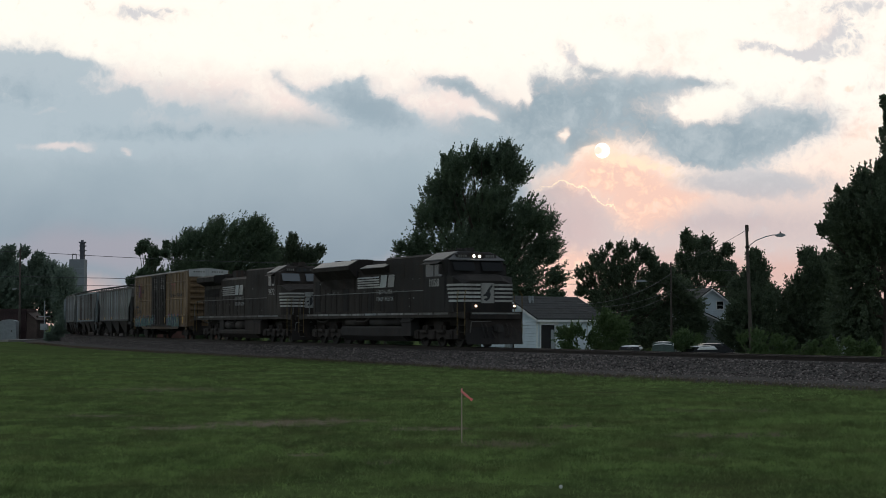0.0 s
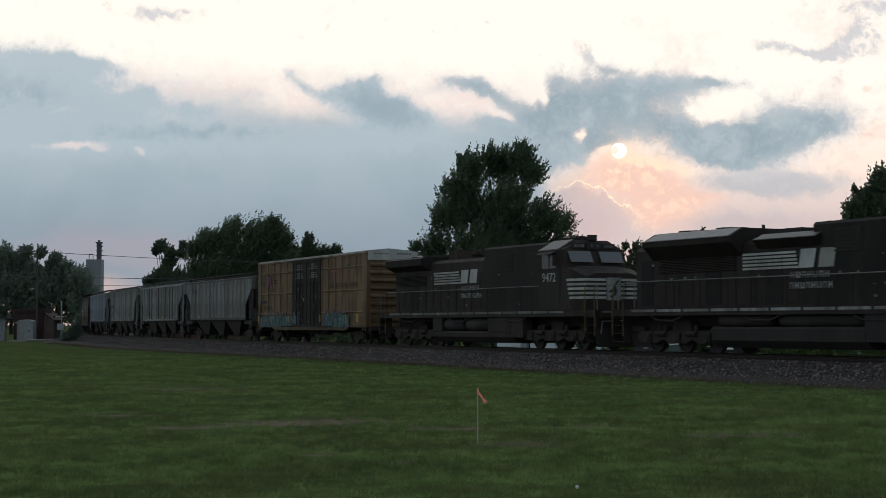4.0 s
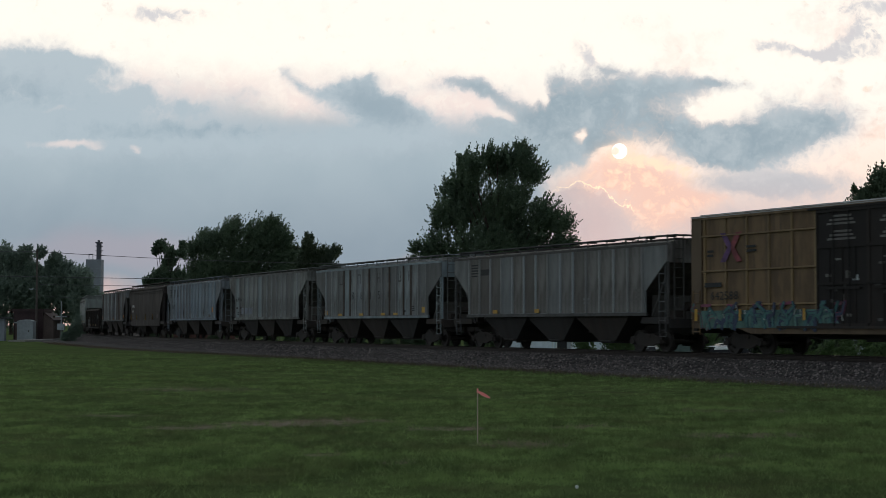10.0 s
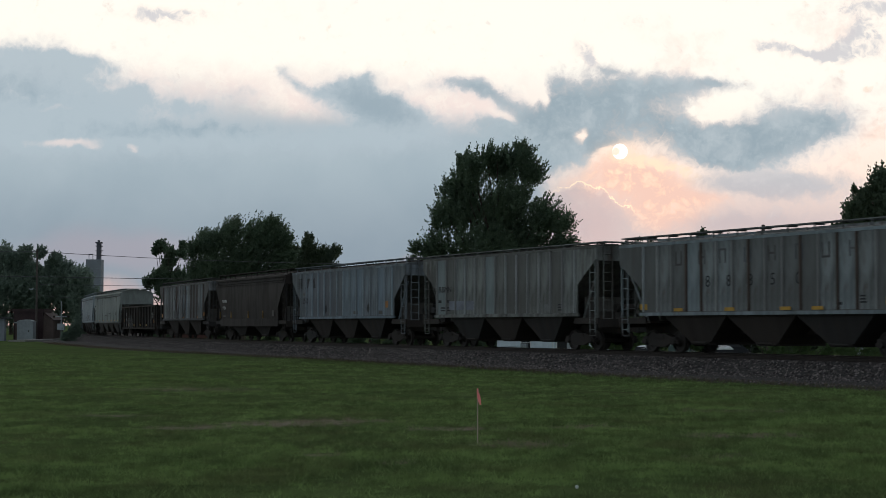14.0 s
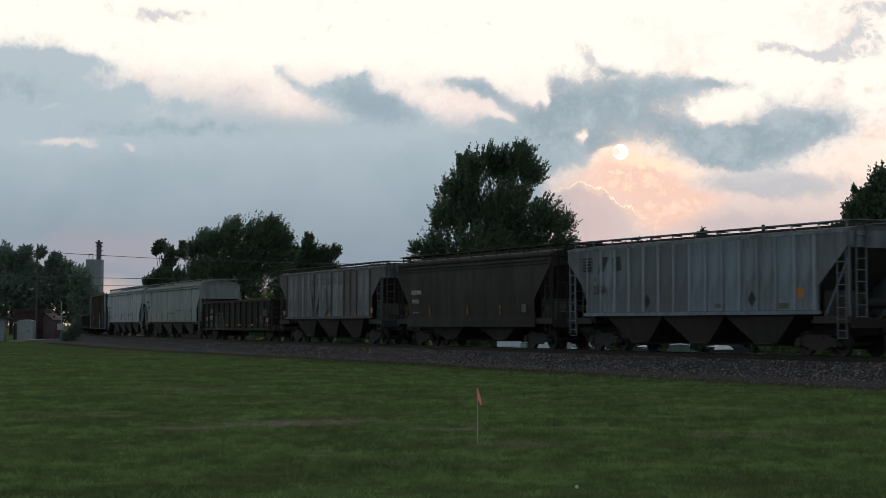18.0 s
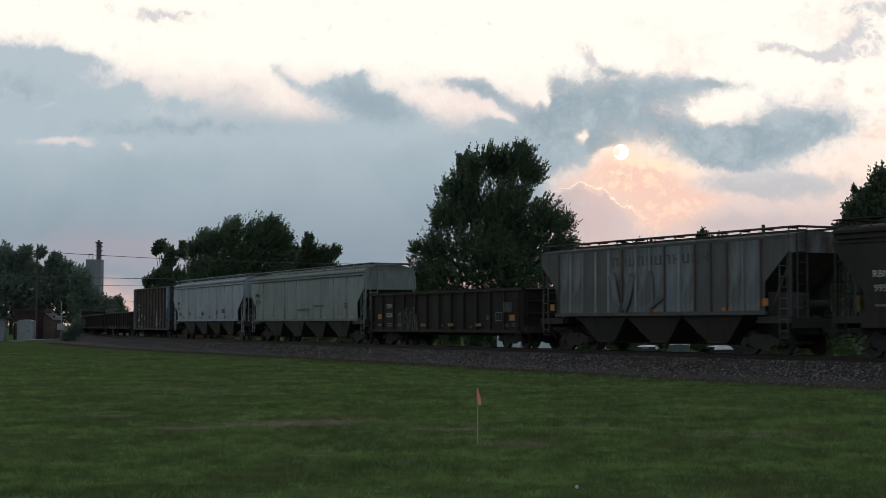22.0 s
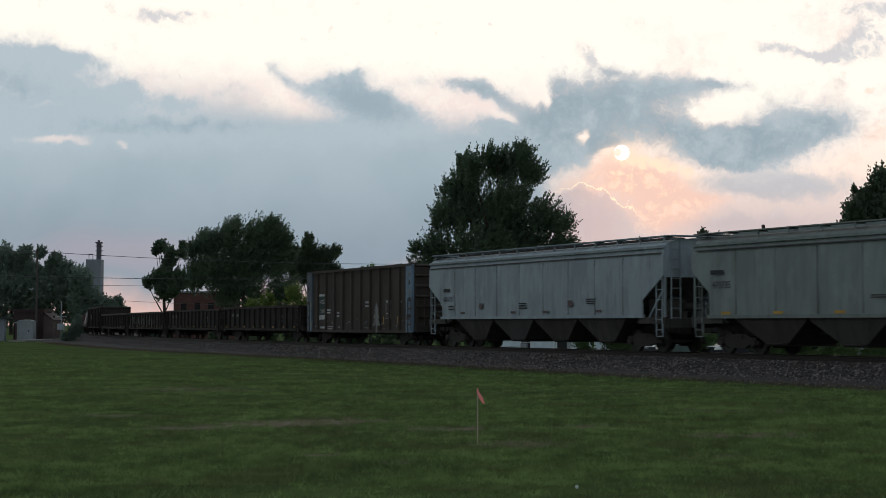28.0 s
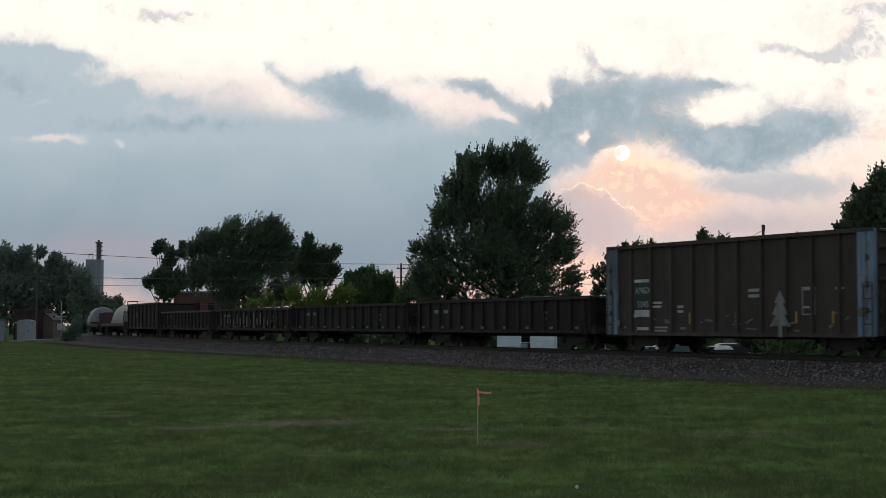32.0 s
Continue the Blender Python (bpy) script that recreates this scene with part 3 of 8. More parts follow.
for dx in (-0.45, 0.45):
    BOLSTER.box(dx - 0.06, dx + 0.06, -0.8, 0.8, 0.3, 0.42)
BOLSTER = BOLSTER.mesh("truck", SOOT)


def truck(car, x):
    tr = moved(part("truck", BOLSTER, SOOT, car, "black cast steel wheel truck"), pose(x, 0, 0))
    for s in (-1, 1):
        moved(part("side_frame", SIDE_FRAME, SOOT, tr), pose(0, 1.0 * s, 0, 0, 0, 0 if s < 0 else 180))
        moved(part("springs", SPRING, SOOT, tr), pose(0, 1.0 * s, 0))
    for dx in (-0.89, 0.89):
        moved(part("wheelset", WHEELS, WORN_STEEL, tr, "worn steel wheels on an axle"), pose(dx, 0, 0.42))


COUPLER = Geo().box(-0.75, 0.0, -0.1, 0.1, 0.78, 0.98).box(0.0, 0.22, -0.14, 0.14, 0.74, 1.02)
COUPLER.rod((-0.1, -0.3, 0.75), (0.12, -0.2, 0.45), 0.03)
COUPLER = COUPLER.mesh("coupler", SOOT)


def couplers(car, half):
    moved(part("coupler", COUPLER, SOOT, car), pose(half, 0, 0))
    moved(part("coupler", COUPLER, SOOT, car), pose(-half, 0, 0, 0, 0, 180))


def ladder(car, x, y, z0, z1, width, mat, along_y=False, n=0):
    g = Geo()
    n = n or int((z1 - z0) / 0.38)
    ax = (0, 1, 0) if along_y else (1, 0, 0)
    a, b = [Vector((x, y, 0)) + Vector(ax) * s * width / 2 for s in (-1, 1)]
    for p in (a, b):
        g.box(p.x - 0.017, p.x + 0.017, p.y - 0.017, p.y + 0.017, z0, z1)
    for i in range(n + 1):
        z = z0 + (z1 - z0) * (i + 0.3) / (n + 0.6)
        g.rod((a.x, a.y, z), (b.x, b.y, z), 0.016, n=5)
    return part("ladder", g, mat, car)


def shell_side(L, sill, eave, cut0, cut1, inset, bulge, s, th=0.05, steps=8, hw=1.5):
    """One side of a covered hopper: full length above, cut away towards the ends below."""
    def xh(z):
        if z >= cut0:
            return L / 2
        if z <= cut1:
            return L / 2 - inset
        return L / 2 - inset * (cut0 - z) / (cut0 - cut1)
    zs = sorted({sill + (eave - sill) * i / steps for i in range(steps + 1)} | {cut0, cut1})
    rows = []
    for z in zs:
        k = (z - sill) / (eave - sill)
        y = hw + bulge * math.sin(math.pi * k)
        if bulge > 0 and k > 0.86:
            y -= 0.10 * ((k - 0.86) / 0.14) ** 2
        x = xh(z)
        rows.append([(-x, s * y, z), (x, s * y, z), (x, s * (y - th), z), (-x, s * (y - th), z)])
    return Geo().skin(rows, close=True, caps=True)


def hopper(a, b, label, mat, trim, ribs=15, bays=3, sill=1.5, eave=4.1, crown=0.2, bulge=0.0, cut=(3.45, 2.4, 1.4), rib_mat=None, deep=0.1, hatch=SOOT, board=0.34, skirt=None, rusty=()):
    """A covered hopper car between a and b along the train."""
    L = b - a
    h = L / 2
    car = thing("hopper_car", label, "hopper car", "freight cars of the train")
    rib_mat = rib_mat or mat
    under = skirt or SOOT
    for s in (-1, 1):
        side = part("side_wall", shell_side(L, sill, eave, cut[0], cut[1], cut[2], bulge, s), mat, car, smooth=bulge > 0.05)
        if ribs:
            rm = Geo().prism([(-0.045, 0.0), (-0.03, -0.075), (0.03, -0.075), (0.045, 0.0)], "z", sill + 0.04, eave - 0.06).mesh("rib", rib_mat)
            rusted = Geo().prism([(-0.045, 0.0), (-0.03, -0.075), (0.03, -0.075), (0.045, 0.0)], "z", sill + 0.04, eave - 0.06).mesh("rib", RUSTRIB)
            span = L - 2 * cut[2] - 0.3
            w = span / (ribs - 1) / 2 - 0.05
            sheet = Geo().box(-w, w, -0.005, 0.0, sill + 0.05, eave - 0.06).mesh("side_panel", mat)
            for i in range(ribs):
                x = -span / 2 + span * i / (ribs - 1)
                if i:
                    moved(part("side_panel", sheet, mat, side), pose(x - span / (ribs - 1) / 2, s * 1.5, 0, 0, 0, 0 if s < 0 else 180))
                moved(part("rib", rusted if i in rusty else rm, RUSTRIB if i in rusty else rib_mat, side), pose(x, s * 1.5, 0, 0, 0, 0 if s < 0 else 180))
        g = Geo().box(-h + cut[2] - 0.1, h - cut[2] + 0.1, s * 1.5 - 0.055, s * 1.5 + 0.055, sill - deep, sill + 0.02)
        part("side_sill", g, trim, car)
        g = Geo().box(-h, h, s * 1.47 - 0.05, s * 1.47 + 0.05, eave - 0.05, eave + 0.05)
        part("top_chord", g, trim, car)
    # roof
    prof = [(-1.47, eave), (-1.3, eave + crown * 0.45), (-0.8, eave + crown * 0.85), (0, eave + crown), (0.8, eave + crown * 0.85), (1.3, eave + crown * 0.45), (1.47, eave)]
    part("roof", Geo().prism(prof, "x", -h + 0.02, h - 0.02), mat, car, smooth=False)
    top = eave + crown
    k = 5
    for i in range(k):
        x0 = -h + 0.9 + (L - 1.8) * i / k
        part("hatch", Geo().box(x0, x0 + (L - 1.8) / k - 0.25, -0.33, 0.33, top - 0.02, top + 0.1), hatch, car, "loading hatch cover")
    zb = eave + board
    for s in (-1, 1):
        g = Geo()
        g.box(-h + 0.1, h - 0.1, s * 1.1 - 0.22, s * 1.1 + 0.22, zb - 0.02, zb + 0.02)
        m = 12
        for i in range(m + 1):
            x = -h + 0.25 + (L - 0.5) * i / m
            g.box(x - 0.025, x + 0.025, s * 1.28 - 0.02, s * 1.28 + 0.02, eave, zb + 0.02)
            g.box(x - 0.02, x + 0.02, s * 1.1 - 0.24, s * 1.1 + 0.24, zb - 0.07, zb - 0.02)
        part("running_board", g, trim, car)
    for e in (-1, 1):
        g = Geo().box(*sorted((e * (h - 0.28), e * (h + 0.25))), -1.25, 1.25, zb - 0.02, zb + 0.02)
        part("end_walkway", g, trim, car)
        # end sheet, slope sheet and cage
        g = Geo().box(*sorted((e * (h - 0.05), e * h)), -1.45, 1.45, cut[0] - 0.05, eave)
        part("end_sheet", g, mat, car)
        g = Geo().prism([(e * (h - 0.04), cut[0]), (e * (h - 3.3), sill - 0.1), (e * (h - 3.36), sill - 0.06), (e * (h - 0.1), cut[0] + 0.02)], "y", -1.44, 1.44)
        part("slope_sheet", g, SLOPE, car)
        g = Geo().box(*sorted((e * (h - 1.9), e * (h + 0.12))), -1.4, 1.4, 1.12, 1.2)
        g.box(*sorted((e * (h + 0.0), e * (h + 0.14))), -1.42, 1.42, 0.95, 1.28)
        g.box(*sorted((e * (h - 2.6), e * h)), -0.25, 0.25, 0.72, 1.12)
        for s in (-1, 1):
            g.box(*sorted((e * (h - 1.7), e * (h + 0.1))), s * 1.44 - 0.04, s * 1.44 + 0.04, 1.1, 1.34)
        part("end_platform", g, under, car)
        for s in (-1, 1):
            part("end_post", Geo().box(*sorted((e * (h - 0.08), e * h)), s * 1.40 - 0.04, s * 1.40 + 0.04, 1.2, cut[0]), trim, car)
            part("end_brace", Geo().rod((e * (h - 1.5), s * 1.2, 1.2), (e * (h - 0.3), s * 1.2, cut[0] - 0.35), 0.045, n=5), trim, car)
        part("bulkhead", Geo().box(*sorted((e * (h - 1.85), e * (h - 1.8))), -0.9, 0.9, 1.15, 2.2), SLOPE, car)
        for s in (-1, 1):
            ladder(car, e * (h - 0.32), s * 1.47, 0.75, cut[0] + 0.35, 0.4, trim)
        ladder(car, e * (h + 0.03), -0.95 * 1.0, 1.2, zb, 0.42, trim, True)
        g = Geo()
        g.rod((e * (h - 0.75), 0.75, 1.75), (e * (h - 0.75), -0.1, 1.75), 0.17, n=12)
        g.box(*sorted((e * (h - 0.9), e * (h - 0.45))), -0.75, -0.3, 1.2, 1.6)
        part("brake_reservoir", g, under, car)
        # step below the corner
        g = Geo()
        for s in (-1, 1):
            g.pipe([(e * (h - 0.55), s * 1.42, 1.12), (e * (h - 0.55), s * 1.45, 0.62), (e * (h - 0.12), s * 1.45, 0.62), (e * (h - 0.12), s * 1.42, 1.12)], 0.018, 5)
        part("step", g, trim, car)
    # bays
    span = L - 2 * cut[2] - 2.6
    for i in range(bays):
        x = -span / 2 + span * (i + 0.5) / bays
        w = span / bays / 2
        g = Geo()
        lo = 0.42
        g.skin([[(x - w, -1.38, sill - 0.05), (x + w, -1.38, sill - 0.05), (x + w, 1.38, sill - 0.05), (x - w, 1.38, sill - 0.05)],
                [(x - w * 0.95, -1.38, sill - 0.2), (x + w * 0.95, -1.38, sill - 0.2), (x + w * 0.95, 1.38, sill - 0.2), (x - w * 0.95, 1.38, sill - 0.2)],
                [(x - 0.6, -1.12, lo), (x + 0.6, -1.12, lo), (x + 0.6, 1.12, lo), (x - 0.6, 1.12, lo)]], close=True, caps=True)
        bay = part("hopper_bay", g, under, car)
        part("outlet_gate", Geo().box(x - 0.5, x + 0.5, -1.12, 1.12, lo - 0.1, lo + 0.02).rod((x - 0.45, -1.2, lo - 0.02), (x + 0.45, -1.2, lo - 0.02), 0.04), SOOT, bay)
    part("centre_sill", Geo().box(-h, h, -0.22, 0.22, 0.72, 1.05), SOOT, car)
    for x in (-h + 2.0, h - 2.0):
        truck(car, x)
    couplers(car, h + 0.65)
    CARS.append((car, (a + b) / 2))
    return car


def marks(car, centre, spots, mat, name="lettering", y=-1.5, label=""):
    """Bars of writing at (along the train, height, width, height of block, lines)."""
    for u, z, w, hh, k in spots:
        g = Geo()
        bars(g, u - centre, z, w, hh, k, y)
        part(name, g, mat, car, label)


def plates(car, centre, spots, mat, name, y=-1.5, label=""):
    for u, z, w, hh in spots:
        x = u - centre
        part(name, Geo().box(x - w / 2, x + w / 2, y - 0.006, y, z, z + hh), mat, car, label)


CARS = []
SLOPE = paint("dusty slope sheet paint", (0.12, 0.112, 0.104), (0.04, 0.035, 0.031), 0.6, 0.3, 0.7)
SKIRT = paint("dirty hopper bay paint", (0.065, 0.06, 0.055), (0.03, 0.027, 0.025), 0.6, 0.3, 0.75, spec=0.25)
RUSTRIB = paint("rusty rib paint", (0.092, 0.066, 0.056), (0.045, 0.04, 0.036), 0.6, 0.8, 0.65)


# ---- the two engines ----
ENGINE_FRAME = Geo()
ENGINE_FRAME.prism([(-2.6, 0.62), (-2.45, 0.82), (2.45, 0.82), (2.6, 0.62), (2.5, 0.42), (2.15, 0.38), (1.3, 0.36), (0.9, 0.5), (0.55, 0.36), (-0.55, 0.36), (-0.9, 0.5), (-1.3, 0.36), (-2.15, 0.38), (-2.5, 0.42)], "y", -0.07, 0.07)
for dx in (-1.85, 0.0, 1.85):
    ENGINE_FRAME.box(dx - 0.22, dx + 0.22, -0.16, 0.06, 0.38, 0.76)
    ENGINE_FRAME.rod((dx, -0.2, 0.52), (dx, -0.1, 0.52), 0.14, n=12)
for dx in (-0.95, 0.95):
    ENGINE_FRAME.rod((dx - 0.3, -0.12, 0.72), (dx + 0.3, -0.12, 0.72), 0.1, n=10)
    for k in (-0.16, 0.16):
        ENGINE_FRAME.rod((dx + k, -0.02, 0.78), (dx + k, -0.02, 1.05), 0.1, n=8)
ENGINE_FRAME = ENGINE_FRAME.mesh("side_frame", SOOT)


def engine_truck(car, x):
    g = Geo().box(-2.3, 2.3, -0.6, 0.6, 0.5, 0.85).box(-0.5, 0.5, -0.95, 0.95, 0.8, 1.2)
    tr = moved(part("truck", g, SOOT, car, "black three-axle engine truck"), pose(x, 0, 0))
    for s in (-1, 1):
        moved(part("side_frame", ENGINE_FRAME, SOOT, tr), pose(0, 1.12 * s, 0, 0, 0, 0 if s < 0 else 180))
    for dx in (-1.85, 0, 1.85):
        moved(part("wheelset", BIG_WHEELS, WORN_STEEL, tr, "worn steel wheels on an axle"), pose(dx, 0, 0.52))


def engine(centre, half, cab0, cab1, label, number, modern):
    """A six-axle wide-nose diesel engine; cab0 to cab1 is its cab, along x."""
    car = thing("diesel_locomotive", label, "locomotive", "engines of the train")
    deck = 1.66
    part("frame", Geo().box(-half, half, -1.5, 1.5, deck - 0.26, deck).box(-half + 0.6, half - 0.6, -0.6, 0.6, 1.0, deck - 0.2), BLACK, car)
    # pale edge of the walkway in lengths
    m = 13 if not modern else 11
    for s in (-1, 1):
        for i in range(m):
            x0 = -half + 1.3 + (cab1 + half - 1.2) * i / m
            w = (cab1 + half - 1.2) / m
            part("walkway_edge", Geo().box(x0 + 0.06, x0 + w - 0.08, s * 1.503 - 0.006, s * 1.503 + 0.006, deck - 0.12, deck - 0.02), LETTERING if modern else FADED, car, "worn pale reflective strip")
    hw = 0.98
    # long hood
    hood_top = 4.05 if modern else 4.2
    body_end = -half + 1.0
    cham = 0.16
    prof = [(-hw, deck), (-hw, hood_top - cham), (-hw + cham, hood_top), (hw - cham, hood_top), (hw, hood_top - cham), (hw, deck)]
    hood = part("long_hood", Geo().prism(prof, "x", body_end, cab0 - 4.5), BLACK, car)
    k = 16 if modern else 15
    dm = Geo().box(0.04, 0.78, -0.018, 0, 0.12, 1.85).box(0.1, 0.14, -0.035, -0.015, 0.8, 1.0).mesh("hood_door", BLACK)
    for s in (-1, 1):
        for i in range(k):
            x0 = body_end + 0.3 + i * 0.84
            if x0 + 0.8 < cab0 - 0.6:
                moved(part("hood_door", dm, BLACK, car), pose(x0 + (0.8 if s > 0 else 0), s * hw, deck, 0, 0, 0 if s < 0 else 180))
    rl = random.Random(number)
    for i in range(14):
        x0 = rl.uniform(body_end + 0.5, cab0 - 0.8)
        z = rl.choice((2.35, 2.75, 3.3, 1.95))
        part("warning_label", Geo().box(x0, x0 + rl.uniform(0.06, 0.16), -hw - 0.03, -hw - 0.024, z, z + rl.uniform(0.04, 0.1)), FADED, car, "small pale label")
    for i in range(3):
        part("sill_hose", Geo().pipe([(-half + 2.5 + 5.5 * i, -1.42, 1.4), (-half + 3.0 + 5.5 * i, -1.45, 1.22), (-half + 4.0 + 5.5 * i, -1.45, 1.2), (-half + 4.6 + 5.5 * i, -1.42, 1.4)], 0.035, 6), SOOT, car)
    # tall cabinet behind the cab
    tall = 4.5 if modern else 4.62
    hw2 = hw + 0.02
    prof = [(-hw2, deck), (-hw2, tall - 0.1), (-hw2 + 0.1, tall), (hw2 - 0.1, tall), (hw2, tall - 0.1), (hw2, deck)]
    cabinet = part("equipment_cabinet", Geo().prism(prof, "x", cab0 - 5.6 if modern else cab0 - 6.0, cab0 + 0.02), BLACK, car)
    for x0, x1 in ((cab0 - 4.6, cab0 - 3.3), (cab0 - 1.9, cab0 - 0.9)):
        for s in (-1, 1):
            part("intake_grille", Geo().box(x0, x1, s * (hw2 + 0.004) - 0.01, s * (hw2 + 0.004) + 0.01, 3.45, 4.25), SOOT, cabinet, "black louvred air intake")
            for j in range(7):
                part("louvre", Geo().box(x0, x1, s * (hw2 + 0.02) - 0.012, s * (hw2 + 0.02) + 0.012, 3.48 + 0.11 * j, 3.53 + 0.11 * j), SOOT, car)
    # radiator with wide wings at the rear
    r0, r1 = (body_end + 1.15, body_end + 6.5) if modern else (body_end - 0.15, body_end + 4.1)
    zt = 4.52 if modern else 4.42
    wing = [(-1.0, 3.5), (-1.5, 4.0), (-1.52, 4.2), (-0.95, zt), (0.95, zt), (1.52, 4.2), (1.5, 4.0), (1.0, 3.5)] if modern else [(-1.0, 3.75), (-1.5, 4.0), (-1.52, 4.32), (-1.3, zt), (1.3, zt), (1.52, 4.32), (1.5, 4.0), (1.0, 3.75)]
    rad = part("radiator", Geo().prism(wing, "x", r0, r1), BLACK, car)
    if modern:
        # pale overlay on the wing slope: sky light as a lighter colour
        part("wing_top", Geo().prism([(-1.53, 4.205), (-1.0, zt - 0.02), (-0.97, zt + 0.012), (-1.53, 4.235)], "x", r0 + 0.2, r1 - 0.1), WING_SHEEN, rad, "pale strip with sky light painted in")
    g = Geo()
    for s in (-1, 1):
        for j in range(9):
            g.prism([(s * 1.02, 3.0 + 0.06 * j), (s * 1.05, 3.02 + 0.06 * j), (s * 1.02, 3.045 + 0.06 * j)], "x", r0 + 0.4, r1 - 0.4)
    part("radiator_louvre", g, SOOT, rad)
    for x in ((r0 + 1.3, r0 + 3.6) if modern else (r0 + 1.5, r0 + 3.8)):
        part("roof_fan", Geo().rod((x, 0, zt - 0.02), (x, 0, zt + 0.1), 0.62, n=18), SOOT, rad)
    if modern:
        prof = [(-hw - 0.02, 3.7), (-hw - 0.3, 4.0), (-hw + 0.12, 4.2), (hw - 0.12, 4.2), (hw + 0.3, 4.0), (hw + 0.02, 3.7)]
        brake = part("dynamic_brake", Geo().prism(prof, "x", r1 + 0.9, cab0 - 5.2), BLACK, car)
        part("brake_top", Geo().prism([(-hw - 0.31, 4.005), (-hw + 0.1, 4.2), (-hw + 0.12, 4.225), (-hw - 0.31, 4.03)], "x", r1 + 0.95, cab0 - 5.25), CABROOF, brake)
        part("exhaust_stack", Geo().box(r1 + 0.6, r1 + 2.4, -0.35, 0.35, 4.1, 4.42), SOOT, car)
    else:
        part("exhaust_stack", Geo().prism([(-0.5, 4.15), (-0.5, 4.7), (0.5, 4.7), (0.5, 4.15)], "x", cab0 - 10.7, cab0 - 9.8), SOOT, car)
        part("roof_hatch", Geo().box(r1, cab0 - 11.5, -0.7, 0.7, 4.2, 4.34), BLACK, car)
    # horns
    g = Geo()
    hx, hz = (cab0 - 5.9, 4.2) if modern else (cab0 - 8.35, 4.24)
    g.box(hx - 0.05, hx + 0.05, -0.45, 0.45, hz + 0.1, hz + 0.16).rod((hx, 0, hz), (hx, 0, hz + 0.15), 0.03)
    for dy, ln in ((-0.42, 0.5), (-0.2, 0.66), (0.02, 0.42), (0.24, -0.45), (0.42, -0.6)):
        g.rod((hx, dy, hz + 0.2), (hx + ln, dy, hz + 0.24), 0.035, 0.13, n=10)
    part("air_horn", g, SOOT, car)
    # cab: full width, roof with chamfers, raked windscreen
    cw, ez, top = 1.55, (4.12 if modern else 4.2), (4.5 if modern else 4.62)
    fr = cab1
    g = Geo()
    ring = [(-cw, deck), (-cw, ez), (-0.85, top), (0.85, top), (cw, ez), (cw, deck)]
    g.skin([[(cab0, y, z) for y, z in ring], [(fr - 0.25, y, z) for y, z in ring],
            [(fr + (0.75 if z < ez - 1 else 0.0) - (0.12 if z > ez else 0), y * (0.93 if z >= ez else 1), z - (0.12 if z > ez else 0)) for y, z in ring]], close=True, caps=True)
    cab = part("cab", g, BLACK, car)
    # grey overlay on the roof edge, its sky light put into the colour
    part("cab_roof", Geo().prism([(-cw - 0.03, ez - 0.02), (-0.86, top + 0.004), (-0.84, top + 0.03), (-cw - 0.03, ez + 0.03)], "x", cab0 + 0.05, fr - 0.3), CABROOF, cab, "grey roof edge with sky light painted in")
    for s in (-1, 1):
        z0, z1 = ez - 0.78, ez - 0.12
        part("window_frame", Geo().box(cab0 + 0.28, fr - 0.42, s * (cw + 0.004) - 0.012, s * (cw + 0.004) + 0.012, z0 - 0.05, z1 + 0.05), SOOT, cab)
        for x0, x1 in ((cab0 + 0.33, (cab0 + fr) / 2 - 0.1), ((cab0 + fr) / 2, fr - 0.48)):
            part("side_window", Geo().box(x0, x1, s * (cw + 0.014) - 0.01, s * (cw + 0.014) + 0.01, z0, z1), PALE_WINDOW, cab, "dim glass cab window")
        part("sun_visor", Geo().prism([(s * (cw + 0.01), z1 + 0.05), (s * (cw + 0.3), z1 - 0.08), (s * (cw + 0.3), z1 - 0.06), (s * (cw + 0.01), z1 + 0.08)], "x", cab0 + 0.3, fr - 0.45), SOOT, cab)
        part("mirror", Geo().box(fr - 0.4, fr - 0.36, s * (cw + 0.16) - 0.08, s * (cw + 0.16) + 0.08, z0 + 0.1, z1 - 0.1), SOOT, cab)
    # windscreen panes and the number boards over them
    for y0, y1 in ((-1.3, -0.2), (0.2, 1.3)):
        g = Geo().skin([[(fr + 0.325, y0, ez - 0.53), (fr + 0.325, y1, ez - 0.53)], [(fr + 0.05, y0, ez - 0.06), (fr + 0.05, y1, ez - 0.06)]])
        g.skin([[(fr + 0.295, y0, ez - 0.53), (fr + 0.295, y1, ez - 0.53)], [(fr + 0.02, y0, ez - 0.06), (fr + 0.02, y1, ez - 0.06)]])
        part("windscreen", g, WINDOW if modern else SKYGLASS, cab, "dark raked windscreen pane" if modern else "pale raked windscreen pane")
    for y0, y1 in ((-1.05, -0.4), (0.4, 1.05)):
        part("number_board", Geo().box(fr - 0.25, fr + 0.02, y0, y1, ez + 0.06, ez + 0.28), SOOT, cab)
    for y0 in (-0.95, 0.5):
        g = Geo()
        for i in range(4):
            g.box(fr + 0.02, fr + 0.028, y0 + 0.12 * i, y0 + 0.12 * i + 0.08, ez + 0.11, ez + 0.23)
        part("board_figures", g, FADED, cab, "plain pale number bars")
    if modern:
        g = Geo().skin([[(fr - 0.3, -0.88, top + 0.012), (fr - 0.3, 0.88, top + 0.012), (fr - 0.3, 0.88, top - 0.03), (fr - 0.3, -0.88, top - 0.03)], [(fr + 0.12, -1.5, ez + 0.0), (fr + 0.12, 1.5, ez + 0.0), (fr + 0.12, 1.5, ez - 0.04), (fr + 0.12, -1.5, ez - 0.04)]], close=True, caps=True)
        part("roof_front", g, CABROOF, cab, "grey sloping front of the cab roof")
    part("headlight_box", Geo().box(fr - 0.2, fr + 0.06, -0.36, 0.36, ez + 0.02, ez + 0.32), SOOT, cab)
